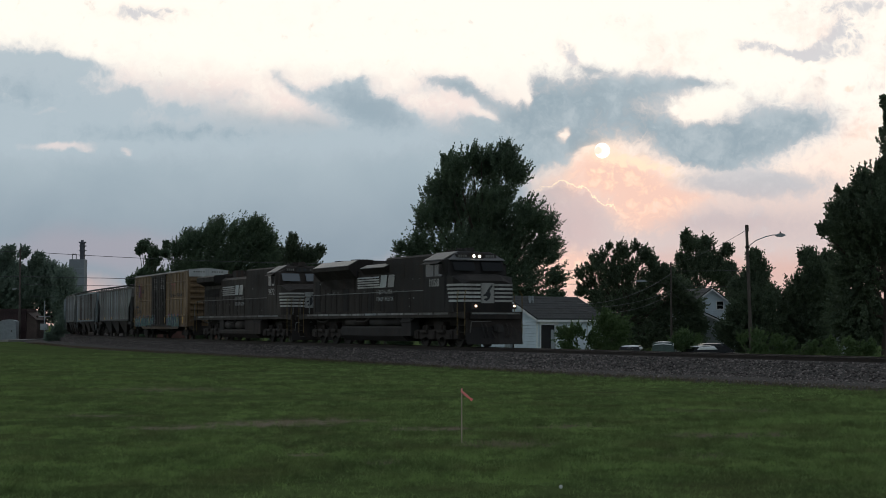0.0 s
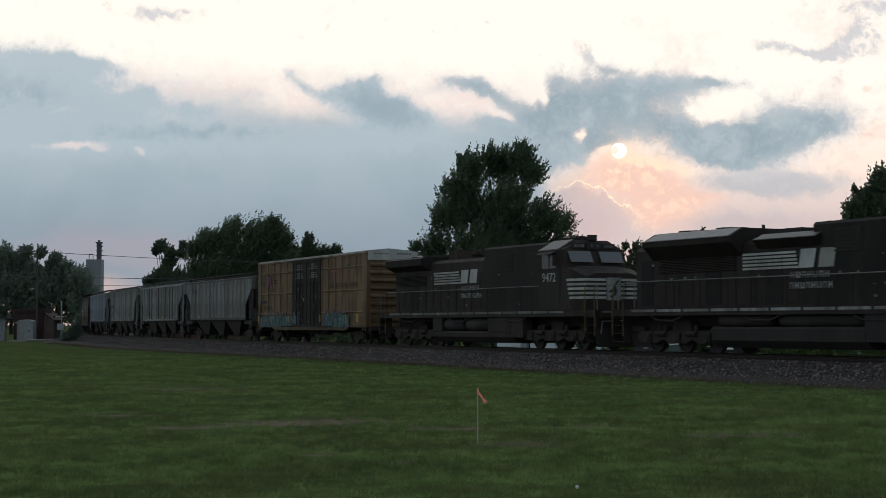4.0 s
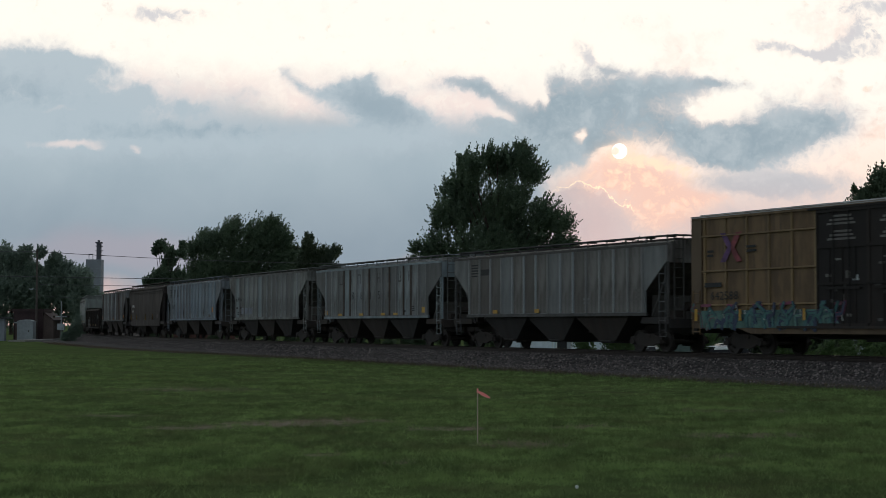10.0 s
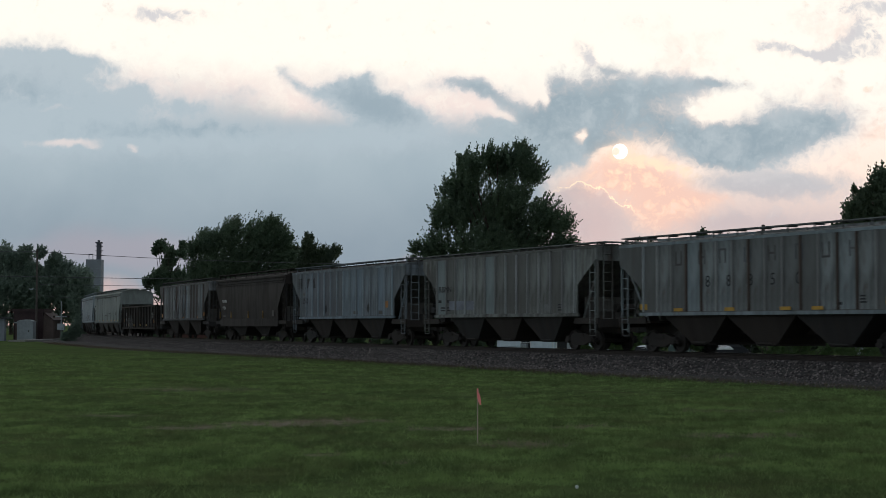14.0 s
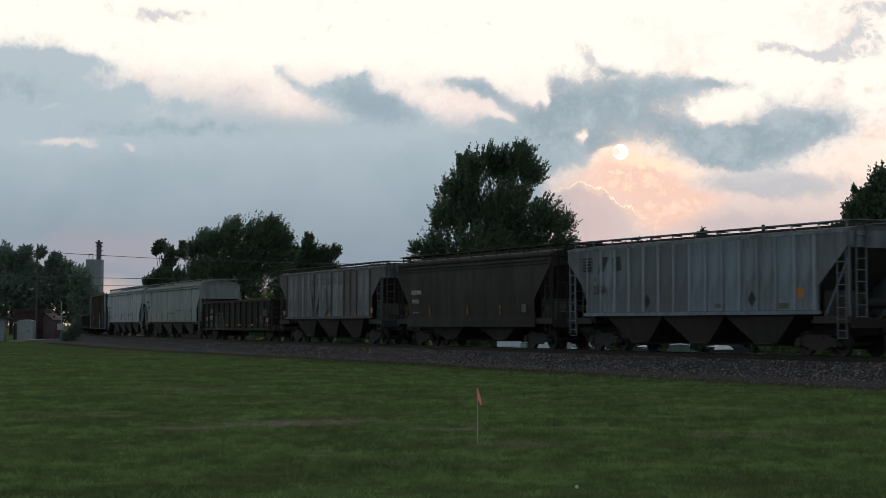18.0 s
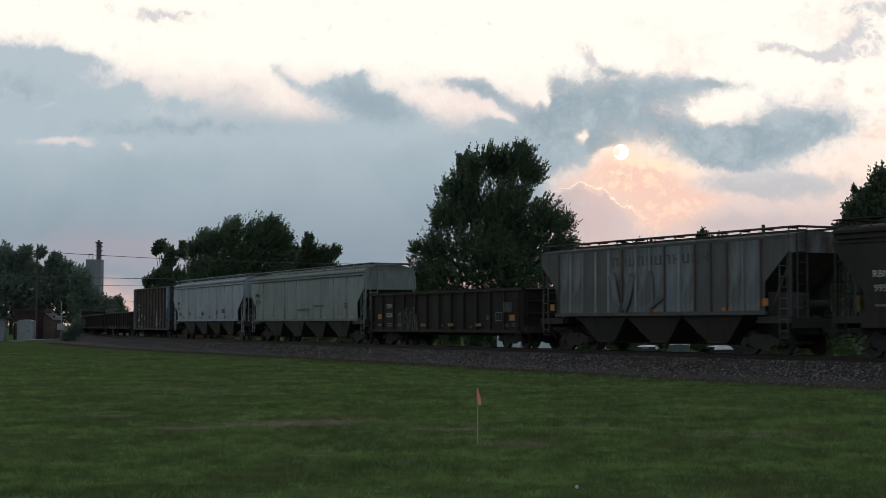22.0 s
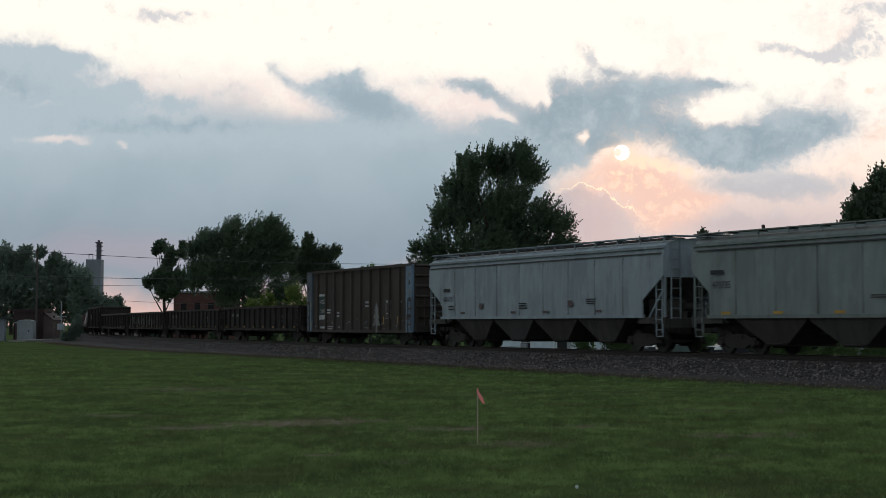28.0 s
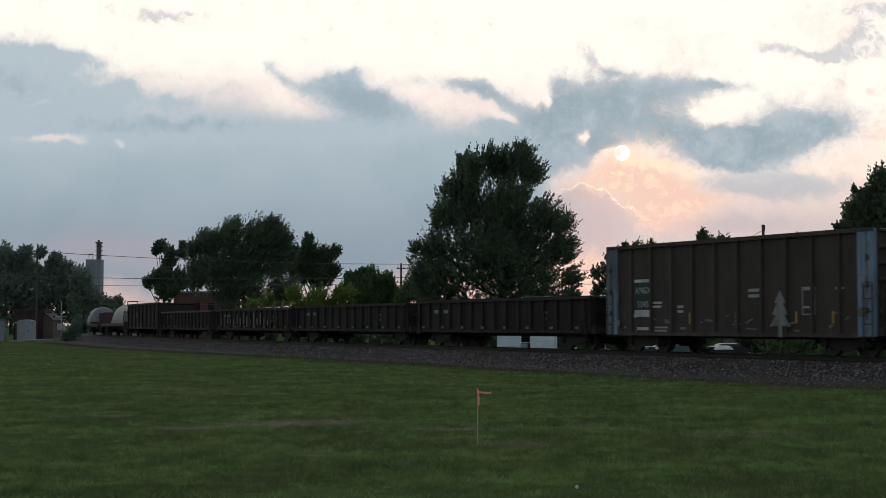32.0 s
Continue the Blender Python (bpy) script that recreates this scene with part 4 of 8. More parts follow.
    for y in (-0.15, 0.15):
        part("headlight", Geo().rod((fr + 0.05, y, ez + 0.17), (fr + 0.09, y, ez + 0.17), 0.062, n=14), HEADLIGHT if modern else PALE_WINDOW, cab, "lit round headlight" if modern else "unlit round headlight")
    # roof gear
    g = Geo()
    for i, x in enumerate((cab0 + 0.3, cab0 + 0.8, cab0 + 1.3, cab0 + 1.7)):
        g.box(x - 0.12, x + 0.12, -0.2 + 0.1 * (i % 2), 0.25, top, top + 0.17 + 0.06 * (i % 2))
        g.rod((x, -0.4, top), (x, -0.4, top + 0.26), 0.025)
    part("roof_antenna", g, SOOT, cab)
    part("air_conditioner", Geo().box(cab0 + 0.2, cab0 + 1.2, -0.5, 0.6, top, top + 0.14), SOOT, cab)
    # nose
    n0, n1 = fr + 0.3, half - (0.65 if modern else 0.95)
    nz = ez - 0.72
    g = Geo()
    lower = [(-cw, deck), (-cw, nz - 0.05), (-0.9, nz + 0.06), (0.9, nz + 0.06), (cw, nz - 0.05), (cw, deck)]
    front = [(-1.32, deck), (-1.32, nz - 0.45), (-0.85, nz - 0.3), (0.85, nz - 0.3), (1.32, nz - 0.45), (1.32, deck)]
    g.skin([[(n0 - 0.3, y, z) for y, z in lower], [(n0 + 0.35, y, z - (0.06 if z > 2 else 0)) for y, z in lower], [(n1, y, z) for y, z in front]], close=True, caps=True)
    nose = part("nose", g, BLACK, car)
    # white stripes on both flanks and the front of the nose
    def flank(x):
        if x <= n0 + 0.35:
            return cw
        return cw + (1.32 - cw) * (x - n0 - 0.6) / (n1 - n0 - 0.6)
    s0 = fr if modern else fr + 0.35
    for j in range(5):
        z0 = deck + 0.46 + 0.185 * j
        x0 = s0 + 0.06 * (4 - j)
        for s in (-1, 1):
            xs = [x0, n0 + 0.35, n1 + 0.01]
            g = Geo().skin([[(x, s * (flank(x) + 0.006), z0), (x, s * (flank(x) + 0.006), z0 + 0.1), (x, s * (flank(x) - 0.01), z0 + 0.1), (x, s * (flank(x) - 0.01), z0)] for x in xs], close=True, caps=True)
            part("stripe", g, WHITE, nose, "white speed stripe")
        for y0, y1 in ((-1.32, -0.36), (0.36, 1.32)):
            part("stripe", Geo().box(n1 - 0.01, n1 + 0.008, y0, y1, z0, z0 + 0.1), WHITE, nose, "white speed stripe")
    emblem = part("emblem", Geo().box(n1, n1 + 0.012, -0.33, 0.33, deck + 0.4, deck + 1.34), WHITE if modern else LETTERING, nose, "white panel with a dark leaping shape")
    part("emblem_shape", Geo().prism([(-0.2, deck + 0.56), (-0.06, deck + 0.5), (0.1, deck + 0.62), (0.16, deck + 0.8), (0.1, deck + 0.98), (0.26, deck + 1.2), (0.22, deck + 1.28), (0.02, deck + 1.06), (-0.1, deck + 0.86), (-0.24, deck + 0.78), (-0.24, deck + 0.72), (-0.04, deck + 0.74), (-0.02, deck + 0.64), (-0.14, deck + 0.62)], "x", n1 + 0.012, n1 + 0.018), DARKMARK, emblem)
    # platform, steps, plow, ditch lights
    part("front_platform", Geo().box(half - 0.8, half, -1.48, 1.48, deck - 0.3, deck), BLACK, car)
    part("anticlimber", Geo().box(half, half + 0.18, -1.3, 1.3, deck - 0.34, deck - 0.04), BLACK, car)
    part("edge_strip", Geo().box(half + 0.18, half + 0.186, -1.25, 1.25, deck - 0.12, deck - 0.04), FADED, car)
    g = Geo()
    g.skin([[(half - 0.1, -1.5, 0.95), (half + 0.25, 0, 0.95), (half - 0.1, 1.5, 0.95)], [(half + 0.12, -1.45, 0.16), (half + 0.55, 0, 0.16), (half + 0.12, 1.45, 0.16)]])
    g.skin([[(half - 0.16, -1.5, 0.95), (half + 0.19, 0, 0.95), (half - 0.16, 1.5, 0.95)], [(half + 0.06, -1.45, 0.16), (half + 0.49, 0, 0.16), (half + 0.06, 1.45, 0.16)]])
    part("snow_plow", g, BLACK, car, "black steel plow blade")
    part("knuckle", Geo().box(half + 0.1, half + 0.5, -0.16, 0.16, 0.78, 1.05).box(half + 0.4, half + 0.62, -0.2, 0.06, 0.76, 1.07), SOOT, car, "black steel coupler")
    for dy in (-0.75, -0.55, 0.55, 0.75):
        part("air_hose", Geo().pipe([(half + 0.16, dy, 1.1), (half + 0.32, dy, 0.95), (half + 0.34, dy * 0.9, 0.6), (half + 0.3, dy * 0.8, 0.45)], 0.03, 6), SOOT, car)
    part("uncoupling_lever", Geo().pipe([(half + 0.2, -1.35, 0.7), (half + 0.25, -1.3, 1.2), (half + 0.25, -0.3, 1.22)], 0.018, 5), FADED, car)
    part("pilot", Geo().box(half - 0.15, half, -1.4, 1.4, 0.85, deck - 0.3), BLACK, car)
    for e in (-1, 1):
        for s in (-1, 1):
            for j in range(4):
                part("step", Geo().box(*sorted((e * (half - 0.73), e * (half - 0.04))), s * 1.28 - 0.16, s * 1.28 + 0.16, 0.38 + 0.32 * j, 0.41 + 0.32 * j), SOOT, car)
            for xx in (half - 0.76, half - 0.04):
                part("step_side", Geo().box(*sorted((e * xx, e * (xx + 0.03))), s * 1.28 - 0.17, s * 1.28 + 0.17, 0.36, deck), SOOT, car)
            g = Geo()
            for xx in (half - 0.8, half - 0.05):
                g.pipe([(e * xx, s * 1.5, 0.6), (e * xx, s * 1.5, deck + 0.75), (e * (xx - 0.08), s * 1.4, deck + 1.0)], 0.022, 6)
            part("grab_rail", g, GRAB, car, "worn yellow grab rail")
    if modern:
        for y in (-1.0, 1.0):
            lamp = part("ditch_light", Geo().box(half - 0.1, half + 0.1, y - 0.12, y + 0.12, deck + 0.12, deck + 0.38), SOOT, car)
            part("lens", Geo().rod((half + 0.1, y, deck + 0.26), (half + 0.13, y, deck + 0.26), 0.055, n=12), DITCH, lamp, "lit ditch light")
    # handrails along the walkway
    for s in (-1, 1):
        g = Geo()
        x0, x1 = -half + 0.9, cab0 - 0.1
        m = 10
        for i in range(m + 1):
            x = x0 + (x1 - x0) * i / m
            part("stanchion", Geo().rod((x, s * 1.46, deck), (x, s * 1.46, deck + 1.05), 0.018, n=5), BLACK, car)
        part("handrail", Geo().rod((x0, s * 1.46, deck + 1.05), (x1, s * 1.46, deck + 1.05), 0.02, n=6), FADED, car, "thin pale handrail")
    g = Geo()
    for e in ((-1,) if modern else (1, -1)):
        g.pipe([(e * half, -1.4, deck), (e * half, -1.4, deck + 1.0), (e * half, -0.4, deck + 1.0), (e * half, -0.4, deck)], 0.02, 5)
        g.pipe([(e * half, 1.4, deck), (e * half, 1.4, deck + 1.0), (e * half, 0.4, deck + 1.0), (e * half, 0.4, deck)], 0.02, 5)
    part("end_rail", g, FADED, car)
    # tank and reservoirs
    t0, t1 = -4.3, 3.6
    lid, rz, rr = (0.98, 1.2, 0.21) if modern else (0.76, 1.06, 0.29)
    prof = [(-1.38, lid), (-1.45, lid - 0.08), (-1.45, 0.5), (-1.15, 0.24), (1.15, 0.24), (1.45, 0.5), (1.45, lid - 0.08), (1.38, lid)]
    part("fuel_tank", Geo().prism(prof, "x", t0, t1), SOOT, car, "long black fuel tank")
    for s in (-1, 1):
        for x0, x1 in ((t0 + 0.3, t0 + 3.0), (t0 + 3.6, t1 - 0.4)) if modern else ((t0 + 1.2, t0 + 3.0), (t0 + 3.5, t0 + 5.4)):
            part("air_reservoir", Geo().rod((x0, s * 1.16, rz), (x1, s * 1.16, rz), rr, n=20).rod((x0 - 0.1, s * 1.16, rz), (x0, s * 1.16, rz), rr * 0.7, rr, n=20).rod((x1, s * 1.16, rz), (x1 + 0.1, s * 1.16, rz), rr, rr * 0.7, n=20), SOOT, car, smooth=True)
        if not modern:
            for x0, x1 in ((t0, t0 + 0.95), (t0 + 5.7, t1 - 0.15)):
                part("equipment_box", Geo().box(x0, x1, s * 1.2 - 0.25, s * 1.2 + 0.25, 0.74, 1.38), SOOT, car)
        part("equipment_box", Geo().box(t1 - 0.1, t1 + 1.0, s * 1.2 - 0.25, s * 1.2 + 0.25, 0.5, 1.38), SOOT, car)
    for x in (-half + 3.9, half - 3.9):
        engine_truck(car, x)
    couplers(car, half + 0.45)
    # numbers and emblem bars on the flank
    text("road_number", number, 0.54, (cab0 + fr) / 2 - 0.1, 2.87, -cw - 0.005, NUMBER, car, 1.08, "white road number")
    return car


def flank_logo(car, x0, x1, z0, z1, y, parent_label="white stripes and two slanting white blocks"):
    """Five stripes that lead into two slanting white forms."""
    w = (x1 - x0) * 0.60
    k = 5
    st = (z1 - z0) / k
    logo = part("emblem", Geo().box(x0, x0 + w, y - 0.006, y, z0, z0 + st * 0.62), WHITE, car, parent_label)
    for j in range(1, k):
        part("stripe", Geo().box(x0, x0 + w - 0.03 * j, y - 0.006, y, z0 + st * j, z0 + st * j + st * 0.62), WHITE, logo)
    a, b, h = x0 + w + 0.02, x1, z1 - z0
    w2 = (b - a) / 2 - 0.1
    for k_ in (0, 1):
        o_ = a + k_ * (w2 + 0.1)
        part("form", Geo().prism([(o_, z0), (o_ + w2 - 0.12, z0), (o_ + w2 + 0.02, z1), (o_ + 0.14, z1)], "y", y - 0.006, y), WHITE, logo, "slanting white block")
    return logo


def letter_bars(car, x0, x1, z, hgt, count, y, mat):
    """A word drawn as upright plain bars."""
    w = (x1 - x0) / count
    z0, z1, t_ = z + 0.02, z + hgt - 0.02, 0.2 * w
    for i in range(count):
        x, x2 = x0 + w * i, x0 + w * i + w * 0.72
        zc = (z0, (z0 + z1) / 2 - 0.03, z1 - 0.06)[(i * 2 + count) % 3]
        part("lettering", Geo().box(x, x + t_, y - 0.006, y, z0, z1).box(x2 - t_, x2, y - 0.006, y, z0, z1).box(x + t_, x2 - t_, y - 0.006, y, zc, zc + 0.06), mat, car, "plain pale bars for a letter")


A_MID, B_MID = -6.15, -28.55
lead = engine(A_MID, 10.6, 6.25, 8.8, "black diesel locomotive with white nose stripes and lit headlights", "1058", True)
CARS.append((lead, A_MID))
flank_logo(lead, -3.05, 1.85, 2.98, 3.62, -1.02)
letter_bars(lead, -0.5, 1.5, 2.62, 0.26, 7, -1.02, LETTERING)
letter_bars(lead, -0.55, 1.65, 2.26, 0.26, 8, -1.02, LETTERING)
second = engine(B_MID, 10.65, 6.2, 8.15, "black diesel locomotive with white stripes coupled behind the first", "9472", False)
CARS.append((second, B_MID))
flank_logo(second, -5.1, -0.38, 3.02, 3.66, -1.01)
letter_bars(second, -2.15, -0.25, 2.66, 0.26, 7, -1.01, LETTERING)
letter_bars(second, -2.2, 0.0, 2.3, 0.26, 8, -1.01, LETTERING)

# ---- the yellow boxcar ----
MUSTARD = paint("mustard boxcar paint", (0.178, 0.112, 0.053), (0.065, 0.046, 0.032), 0.75, 0.25, 0.6)
# posts and ledges: paler mustard, the sky light on them put into the colour
POST_LIT = paint("mustard post paint with sky light", (0.25, 0.17, 0.08), (0.11, 0.078, 0.045), 0.4, 0.1, 0.6)
DOORBLACK = paint("brown-black door paint", (0.014, 0.012, 0.0115), (0.025, 0.021, 0.019), 0.5, 0.1, 0.65, spec=0.25)
DOORGREY = plain("scuffed grey metal", (0.07, 0.068, 0.068), 0.7, 0.0, 0.4)
BOXROOF = paint("pale galvanised roof", (0.42, 0.42, 0.41), (0.22, 0.21, 0.2), 0.5, 0.0, 0.5)
TEAL = plain("teal spray paint", (0.04, 0.125, 0.12), 0.55, 0.0, 0.35, 2.5)
MINT = plain("mint spray paint", (0.09, 0.19, 0.16), 0.55, 0.0, 0.3, 2.5)
MAGENTA = plain("magenta spray paint", (0.17, 0.04, 0.08), 0.55, 0.0, 0.4, 2.5)
NAVY = plain("navy spray paint", (0.03, 0.045, 0.09), 0.55, 0.0, 0.3, 2.5)
CHALK = plain("white spray paint", (0.32, 0.34, 0.33), 0.6, 0.0, 0.3, 2.5)


def stroke(p, q, w, y0, y1):
    """A sprayed bar from p to q with blunt round ends."""
    p, q = Vector(p), Vector(q)
    d = (q - p).normalized()
    k = Vector((-d.y, d.x)) * w
    ends = [p + k, p - d * w * 0.7 + k * 0.5, p - d * w * 0.7 - k * 0.5, p - k, q - k, q + d * w * 0.7 - k * 0.5, q + d * w * 0.7 + k * 0.5, q + k]
    return Geo().prism([tuple(e) for e in ends], "y", y0, y1)


def graffiti(car, x0, x1, z0, z1, y, seed, letters):
    """A sprayed row of letter-like forms: dark outlines under teal and mint bars."""
    rnd = random.Random(seed)
    h = z1 - z0
    w = (x1 - x0) / letters
    piece = part("graffiti", Geo().box(x0, x1, y - 0.002, y, z0 + h * 0.06, z0 + h * 0.85), plain("thin teal overspray", (0.06, 0.125, 0.11), 0.7, 0.0, 0.6, 1.5), car, "teal and magenta sprayed graffiti")
    for i in range(letters * 4):
        xa = x0 + w * (i + 0.1) / 4
        fill = (TEAL, MINT, TEAL, NAVY, TEAL)[rnd.randrange(5)]
        rim = (NAVY, MAGENTA)[i in (0, 1, letters * 4 - 1)]
        a = Vector((xa + w * rnd.uniform(-0.1, 0.3), z0 + h * rnd.uniform(-0.05, 0.3)))
        turn = rnd.uniform(1.0, 2.0)
        for k in range(3):
            b = a + Vector((math.cos(turn), math.sin(turn))) * h * rnd.uniform(0.3, 0.7)
            b.y = min(z1 + 0.12, max(z0 - 0.04, b.y))
            if (b - a).length > 0.1:
                part("sprayed_outline", stroke(a, b, 0.075, y - 0.006 - 0.0003 * i, y - 0.002), rim, piece)
                part("sprayed_bar", stroke(a, b, 0.045, y - 0.016 - 0.0003 * i, y - 0.006), fill, piece)
            a = b
            turn += rnd.choice((-1.6, -1.1, 1.2))
        a = (xa + w * rnd.uniform(0.1, 0.8), z0 + h * rnd.uniform(0.3, 0.9))
        part("sprayed_glint", stroke(a, (a[0] + rnd.uniform(-0.1, 0.1), a[1] + rnd.uniform(-0.2, 0.2)), 0.018, y - 0.026, y - 0.011), (CHALK, NAVY, NAVY)[i % 3], piece)
    for k in range(5):
        x = x0 - 0.2 + (x1 - x0 + 0.4) * (k + rnd.random()) / 5
        part("sprayed_edge", stroke((x, z1 + 0.06), (x + rnd.uniform(0.3, 0.7), z1 + rnd.uniform(0.02, 0.16)), 0.05, y - 0.004, y), MAGENTA, piece)
    return piece


def boxcar(a, b):
    L, mid = b - a, (a + b) / 2
    h = L / 2
    car = thing("boxcar", "tall mustard-yellow boxcar with dark double doors and graffiti", "boxcar", "freight cars of the train")
    z0, z1 = 0.95, 4.95
    d0, d1 = -52.73 - mid, -47.95 - mid
    for s in (-1, 1):
        wall = part("side_wall", Geo().box(-h, h, s * 1.42 - 0.03, s * 1.42 + 0.03, z0, z1), MUSTARD, car)
        part("side_sill", Geo().prism([(-h + 2.6, z0 - 0.02), (-h + 3.3, z0 - 0.2), (h - 3.3, z0 - 0.2), (h - 2.6, z0 - 0.02), (h, z0 - 0.02), (h, z0 + 0.1), (-h, z0 + 0.1), (-h, z0 - 0.02)], "y", s * 1.46 - 0.04, s * 1.46 + 0.04), MUSTARD, wall)
        part("top_rail", Geo().box(-h, h, s * 1.46 - 0.05, s * 1.46 + 0.05, z1 - 0.1, z1 + 0.03), MUSTARD, wall)
        post = Geo().box(-0.04, 0.04, -0.06, 0.0, z0 + 0.1, z1 - 0.1).mesh("side_post", POST_LIT)
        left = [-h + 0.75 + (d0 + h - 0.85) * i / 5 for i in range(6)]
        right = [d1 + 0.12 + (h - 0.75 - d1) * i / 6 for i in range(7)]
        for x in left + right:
            moved(part("side_post", post, POST_LIT, wall), pose(x, s * 1.44, 0, 0, 0, 0 if s < 0 else 180))
        for x in (-h + 0.3, h - 0.3):
            part("corner_post", Geo().box(x - 0.3, x + 0.3, s * 1.46 - 0.05, s * 1.46 + 0.05, z0, z1), MUSTARD, wall)
        for x0, x1 in ((-h + 0.6, d0 - 0.1), (d1 + 0.1, h - 0.6)):
            for z in (1.74, 2.96, 4.22):
                part("side_ledge", Geo().prism([(s * 1.44, z - 0.03), (s * 1.52, z), (s * 1.52, z + 0.035), (s * 1.44, z + 0.06)], "x", x0, x1), POST_LIT, wall)
        # doors in their tracks
        for x0, x1 in ((d0, (d0 + d1) / 2 - 0.03), ((d0 + d1) / 2 + 0.03, d1)):
            door = part("door", Geo().box(x0, x1, s * 1.48 - 0.03, s * 1.48 + 0.03, z0 + 0.12, z1 - 0.12), DOORBLACK, car, "brown-black plug door")
            for z in (1.0, 2.35, 3.55, 4.72):
                part("door_rail", Geo().box(x0, x1, s * 1.53 - 0.025, s * 1.53 + 0.025, z, z + 0.1), DOORBLACK, door)
            w = (x1 - x0) / 4
            for i in range(5):
                part("door_stile", Geo().box(x0 + w * i - 0.03, x0 + w * i + 0.03, s * 1.52 - 0.02, s * 1.52 + 0.02, z0 + 0.15, 3.6 if 0 < i < 4 else z1 - 0.15), DOORBLACK, door)
            g = Geo()
            for k in (0.35, 0.65):
                x = x0 + (x1 - x0) * k
                g.rod((x, s * 1.57, 1.0), (x, s * 1.57, 4.75), 0.022, n=6)
            g.box(x0 + 0.3, x1 - 0.3, s * 1.58 - 0.02, s * 1.58 + 0.02, 2.2, 2.28)
            part("lock_bar", g, DOORBLACK, door)
            if s < 0:
                g = Geo()
                xm = (x0 + x1) / 2 + 0.05
                for j, k in enumerate((0, 1, 2, 4, 5, 6)):
                    ww = 0.5 + 0.12 * ((j * 7) % 3)
                    g.box(xm - ww, xm + ww * 0.75, -1.516, -1.51, 4.55 - 0.125 * k, 4.62 - 0.125 * k)
                part("door_notice", g, LETTERING, door, "two blocks of plain white bars")
                rd = random.Random(int(x0 * 10))
                for k in range(9):
                    px, pz = rd.uniform(x0 + 0.15, x1 - 0.3), rd.uniform(1.1, 3.3)
                    part("door_label", Geo().box(px, px + rd.uniform(0.08, 0.3), -1.516, -1.51, pz, pz + rd.uniform(0.05, 0.16)), (FADED, LETTERING, DOORGREY)[k % 3], door)
                part("door_placard", Geo().box(xm + 0.1, xm + 0.3, -1.516, -1.51, 2.55, 2.8).box(xm - 0.1, xm + 0.02, -1.516, -1.51, 1.85, 2.05), FADED, door)
        part("door_track", Geo().box(d0 - 2.0, d1 + 2.0, s * 1.52 - 0.05, s * 1.52 + 0.05, z0 - 0.02, z0 + 0.06), SOOT, wall)
        part("upper_track", Geo().box(d0 - 0.4, d1 + 0.4, s * 1.52 - 0.05, s * 1.52 + 0.05, z1 - 0.12, z1 - 0.05), DOORBLACK, wall)
    # ends with pressed ribs
    for e in (-1, 1):
        end = part("end_wall", Geo().box(*sorted((e * (h - 0.04), e * h)), -1.42, 1.42, z0, z1), MUSTARD, car)
        part("end_cap", Geo().prism([(-1.44, z1 - 0.42), (-1.44, z1 + 0.02), (0, z1 + 0.2), (1.44, z1 + 0.02), (1.44, z1 - 0.42)], "x", *sorted((e * (h - 0.02), e * (h + 0.05)))), BOXROOF, end, "pale grey end cap")
        for j in range(8):
            z = 1.2 + 0.42 * j
            part("end_rib", Geo().prism([(e * h, z), (e * (h + 0.11), z + 0.08), (e * (h + 0.11), z + 0.16), (e * h, z + 0.26)], "y", -1.3, 1.3), MUSTARD, end)
        g = Geo()
        for y0 in (-1.1, 0.25):
            for j in range(5):
                g.box(*sorted((e * (h + 0.05), e * (h + 0.056))), y0 + 0.17 * j, y0 + 0.17 * j + 0.12, z1 - 0.12, z1 - 0.04)
        part("end_lettering", g, FADED, end)
        ladder(car, e * (h + 0.14), -1.15, 0.7, 2.5, 0.42, MUSTARD, True)
        ladder(car, e * (h - 0.3), -1.53, 0.7, 2.3, 0.42, MUSTARD)
        part("end_sill", Geo().box(*sorted((e * (h - 0.1), e * (h + 0.2))), -1.35, 1.35, 0.75, 0.98), SOOT, car)
        part("brake_wheel", Geo().rod((e * (h + 0.2), 0.75, 1.9), (e * (h + 0.24), 0.75, 1.9), 0.28, n=14), SOOT, car)
    part("floor", Geo().box(-h + 0.1, h - 0.1, -1.4, 1.4, z0 - 0.05, z0 + 0.1).box(-h, h, -0.2, 0.2, 0.62, 0.95), SOOT, car)
    prof = [(-1.52, z1 - 0.02), (-1.5, z1 + 0.05), (0, z1 + 0.2), (1.5, z1 + 0.05), (1.52, z1 - 0.02)]
    roof = part("roof", Geo().prism(prof, "x", -h, h), BOXROOF, car)
    for i in range(15):
        x = -h + 0.6 + (L - 1.2) * i / 14
        part("roof_rib", Geo().prism([(-1.52, z1 + 0.03), (-1.5, z1 + 0.085), (0, z1 + 0.24), (1.5, z1 + 0.085), (1.52, z1 + 0.03)], "x", x - 0.07, x + 0.07), BOXROOF, roof)
    # marks on the near side
    y = -1.5
    ex, ez = -57.2 - mid, 3.28
    em = part("emblem", Geo().prism([(ex - 0.6, ez), (ex - 0.3, ez), (ex + 0.02, ez + 0.45), (ex + 0.02, ez + 0.62), (ex - 0.3, ez + 1.05), (ex - 0.6, ez + 1.05), (ex - 0.2, ez + 0.52)], "y", y - 0.006, y), plain("violet emblem paint", (0.1, 0.05, 0.13), 0.7, 0.0, 0.5), car, "red and violet crossed emblem")
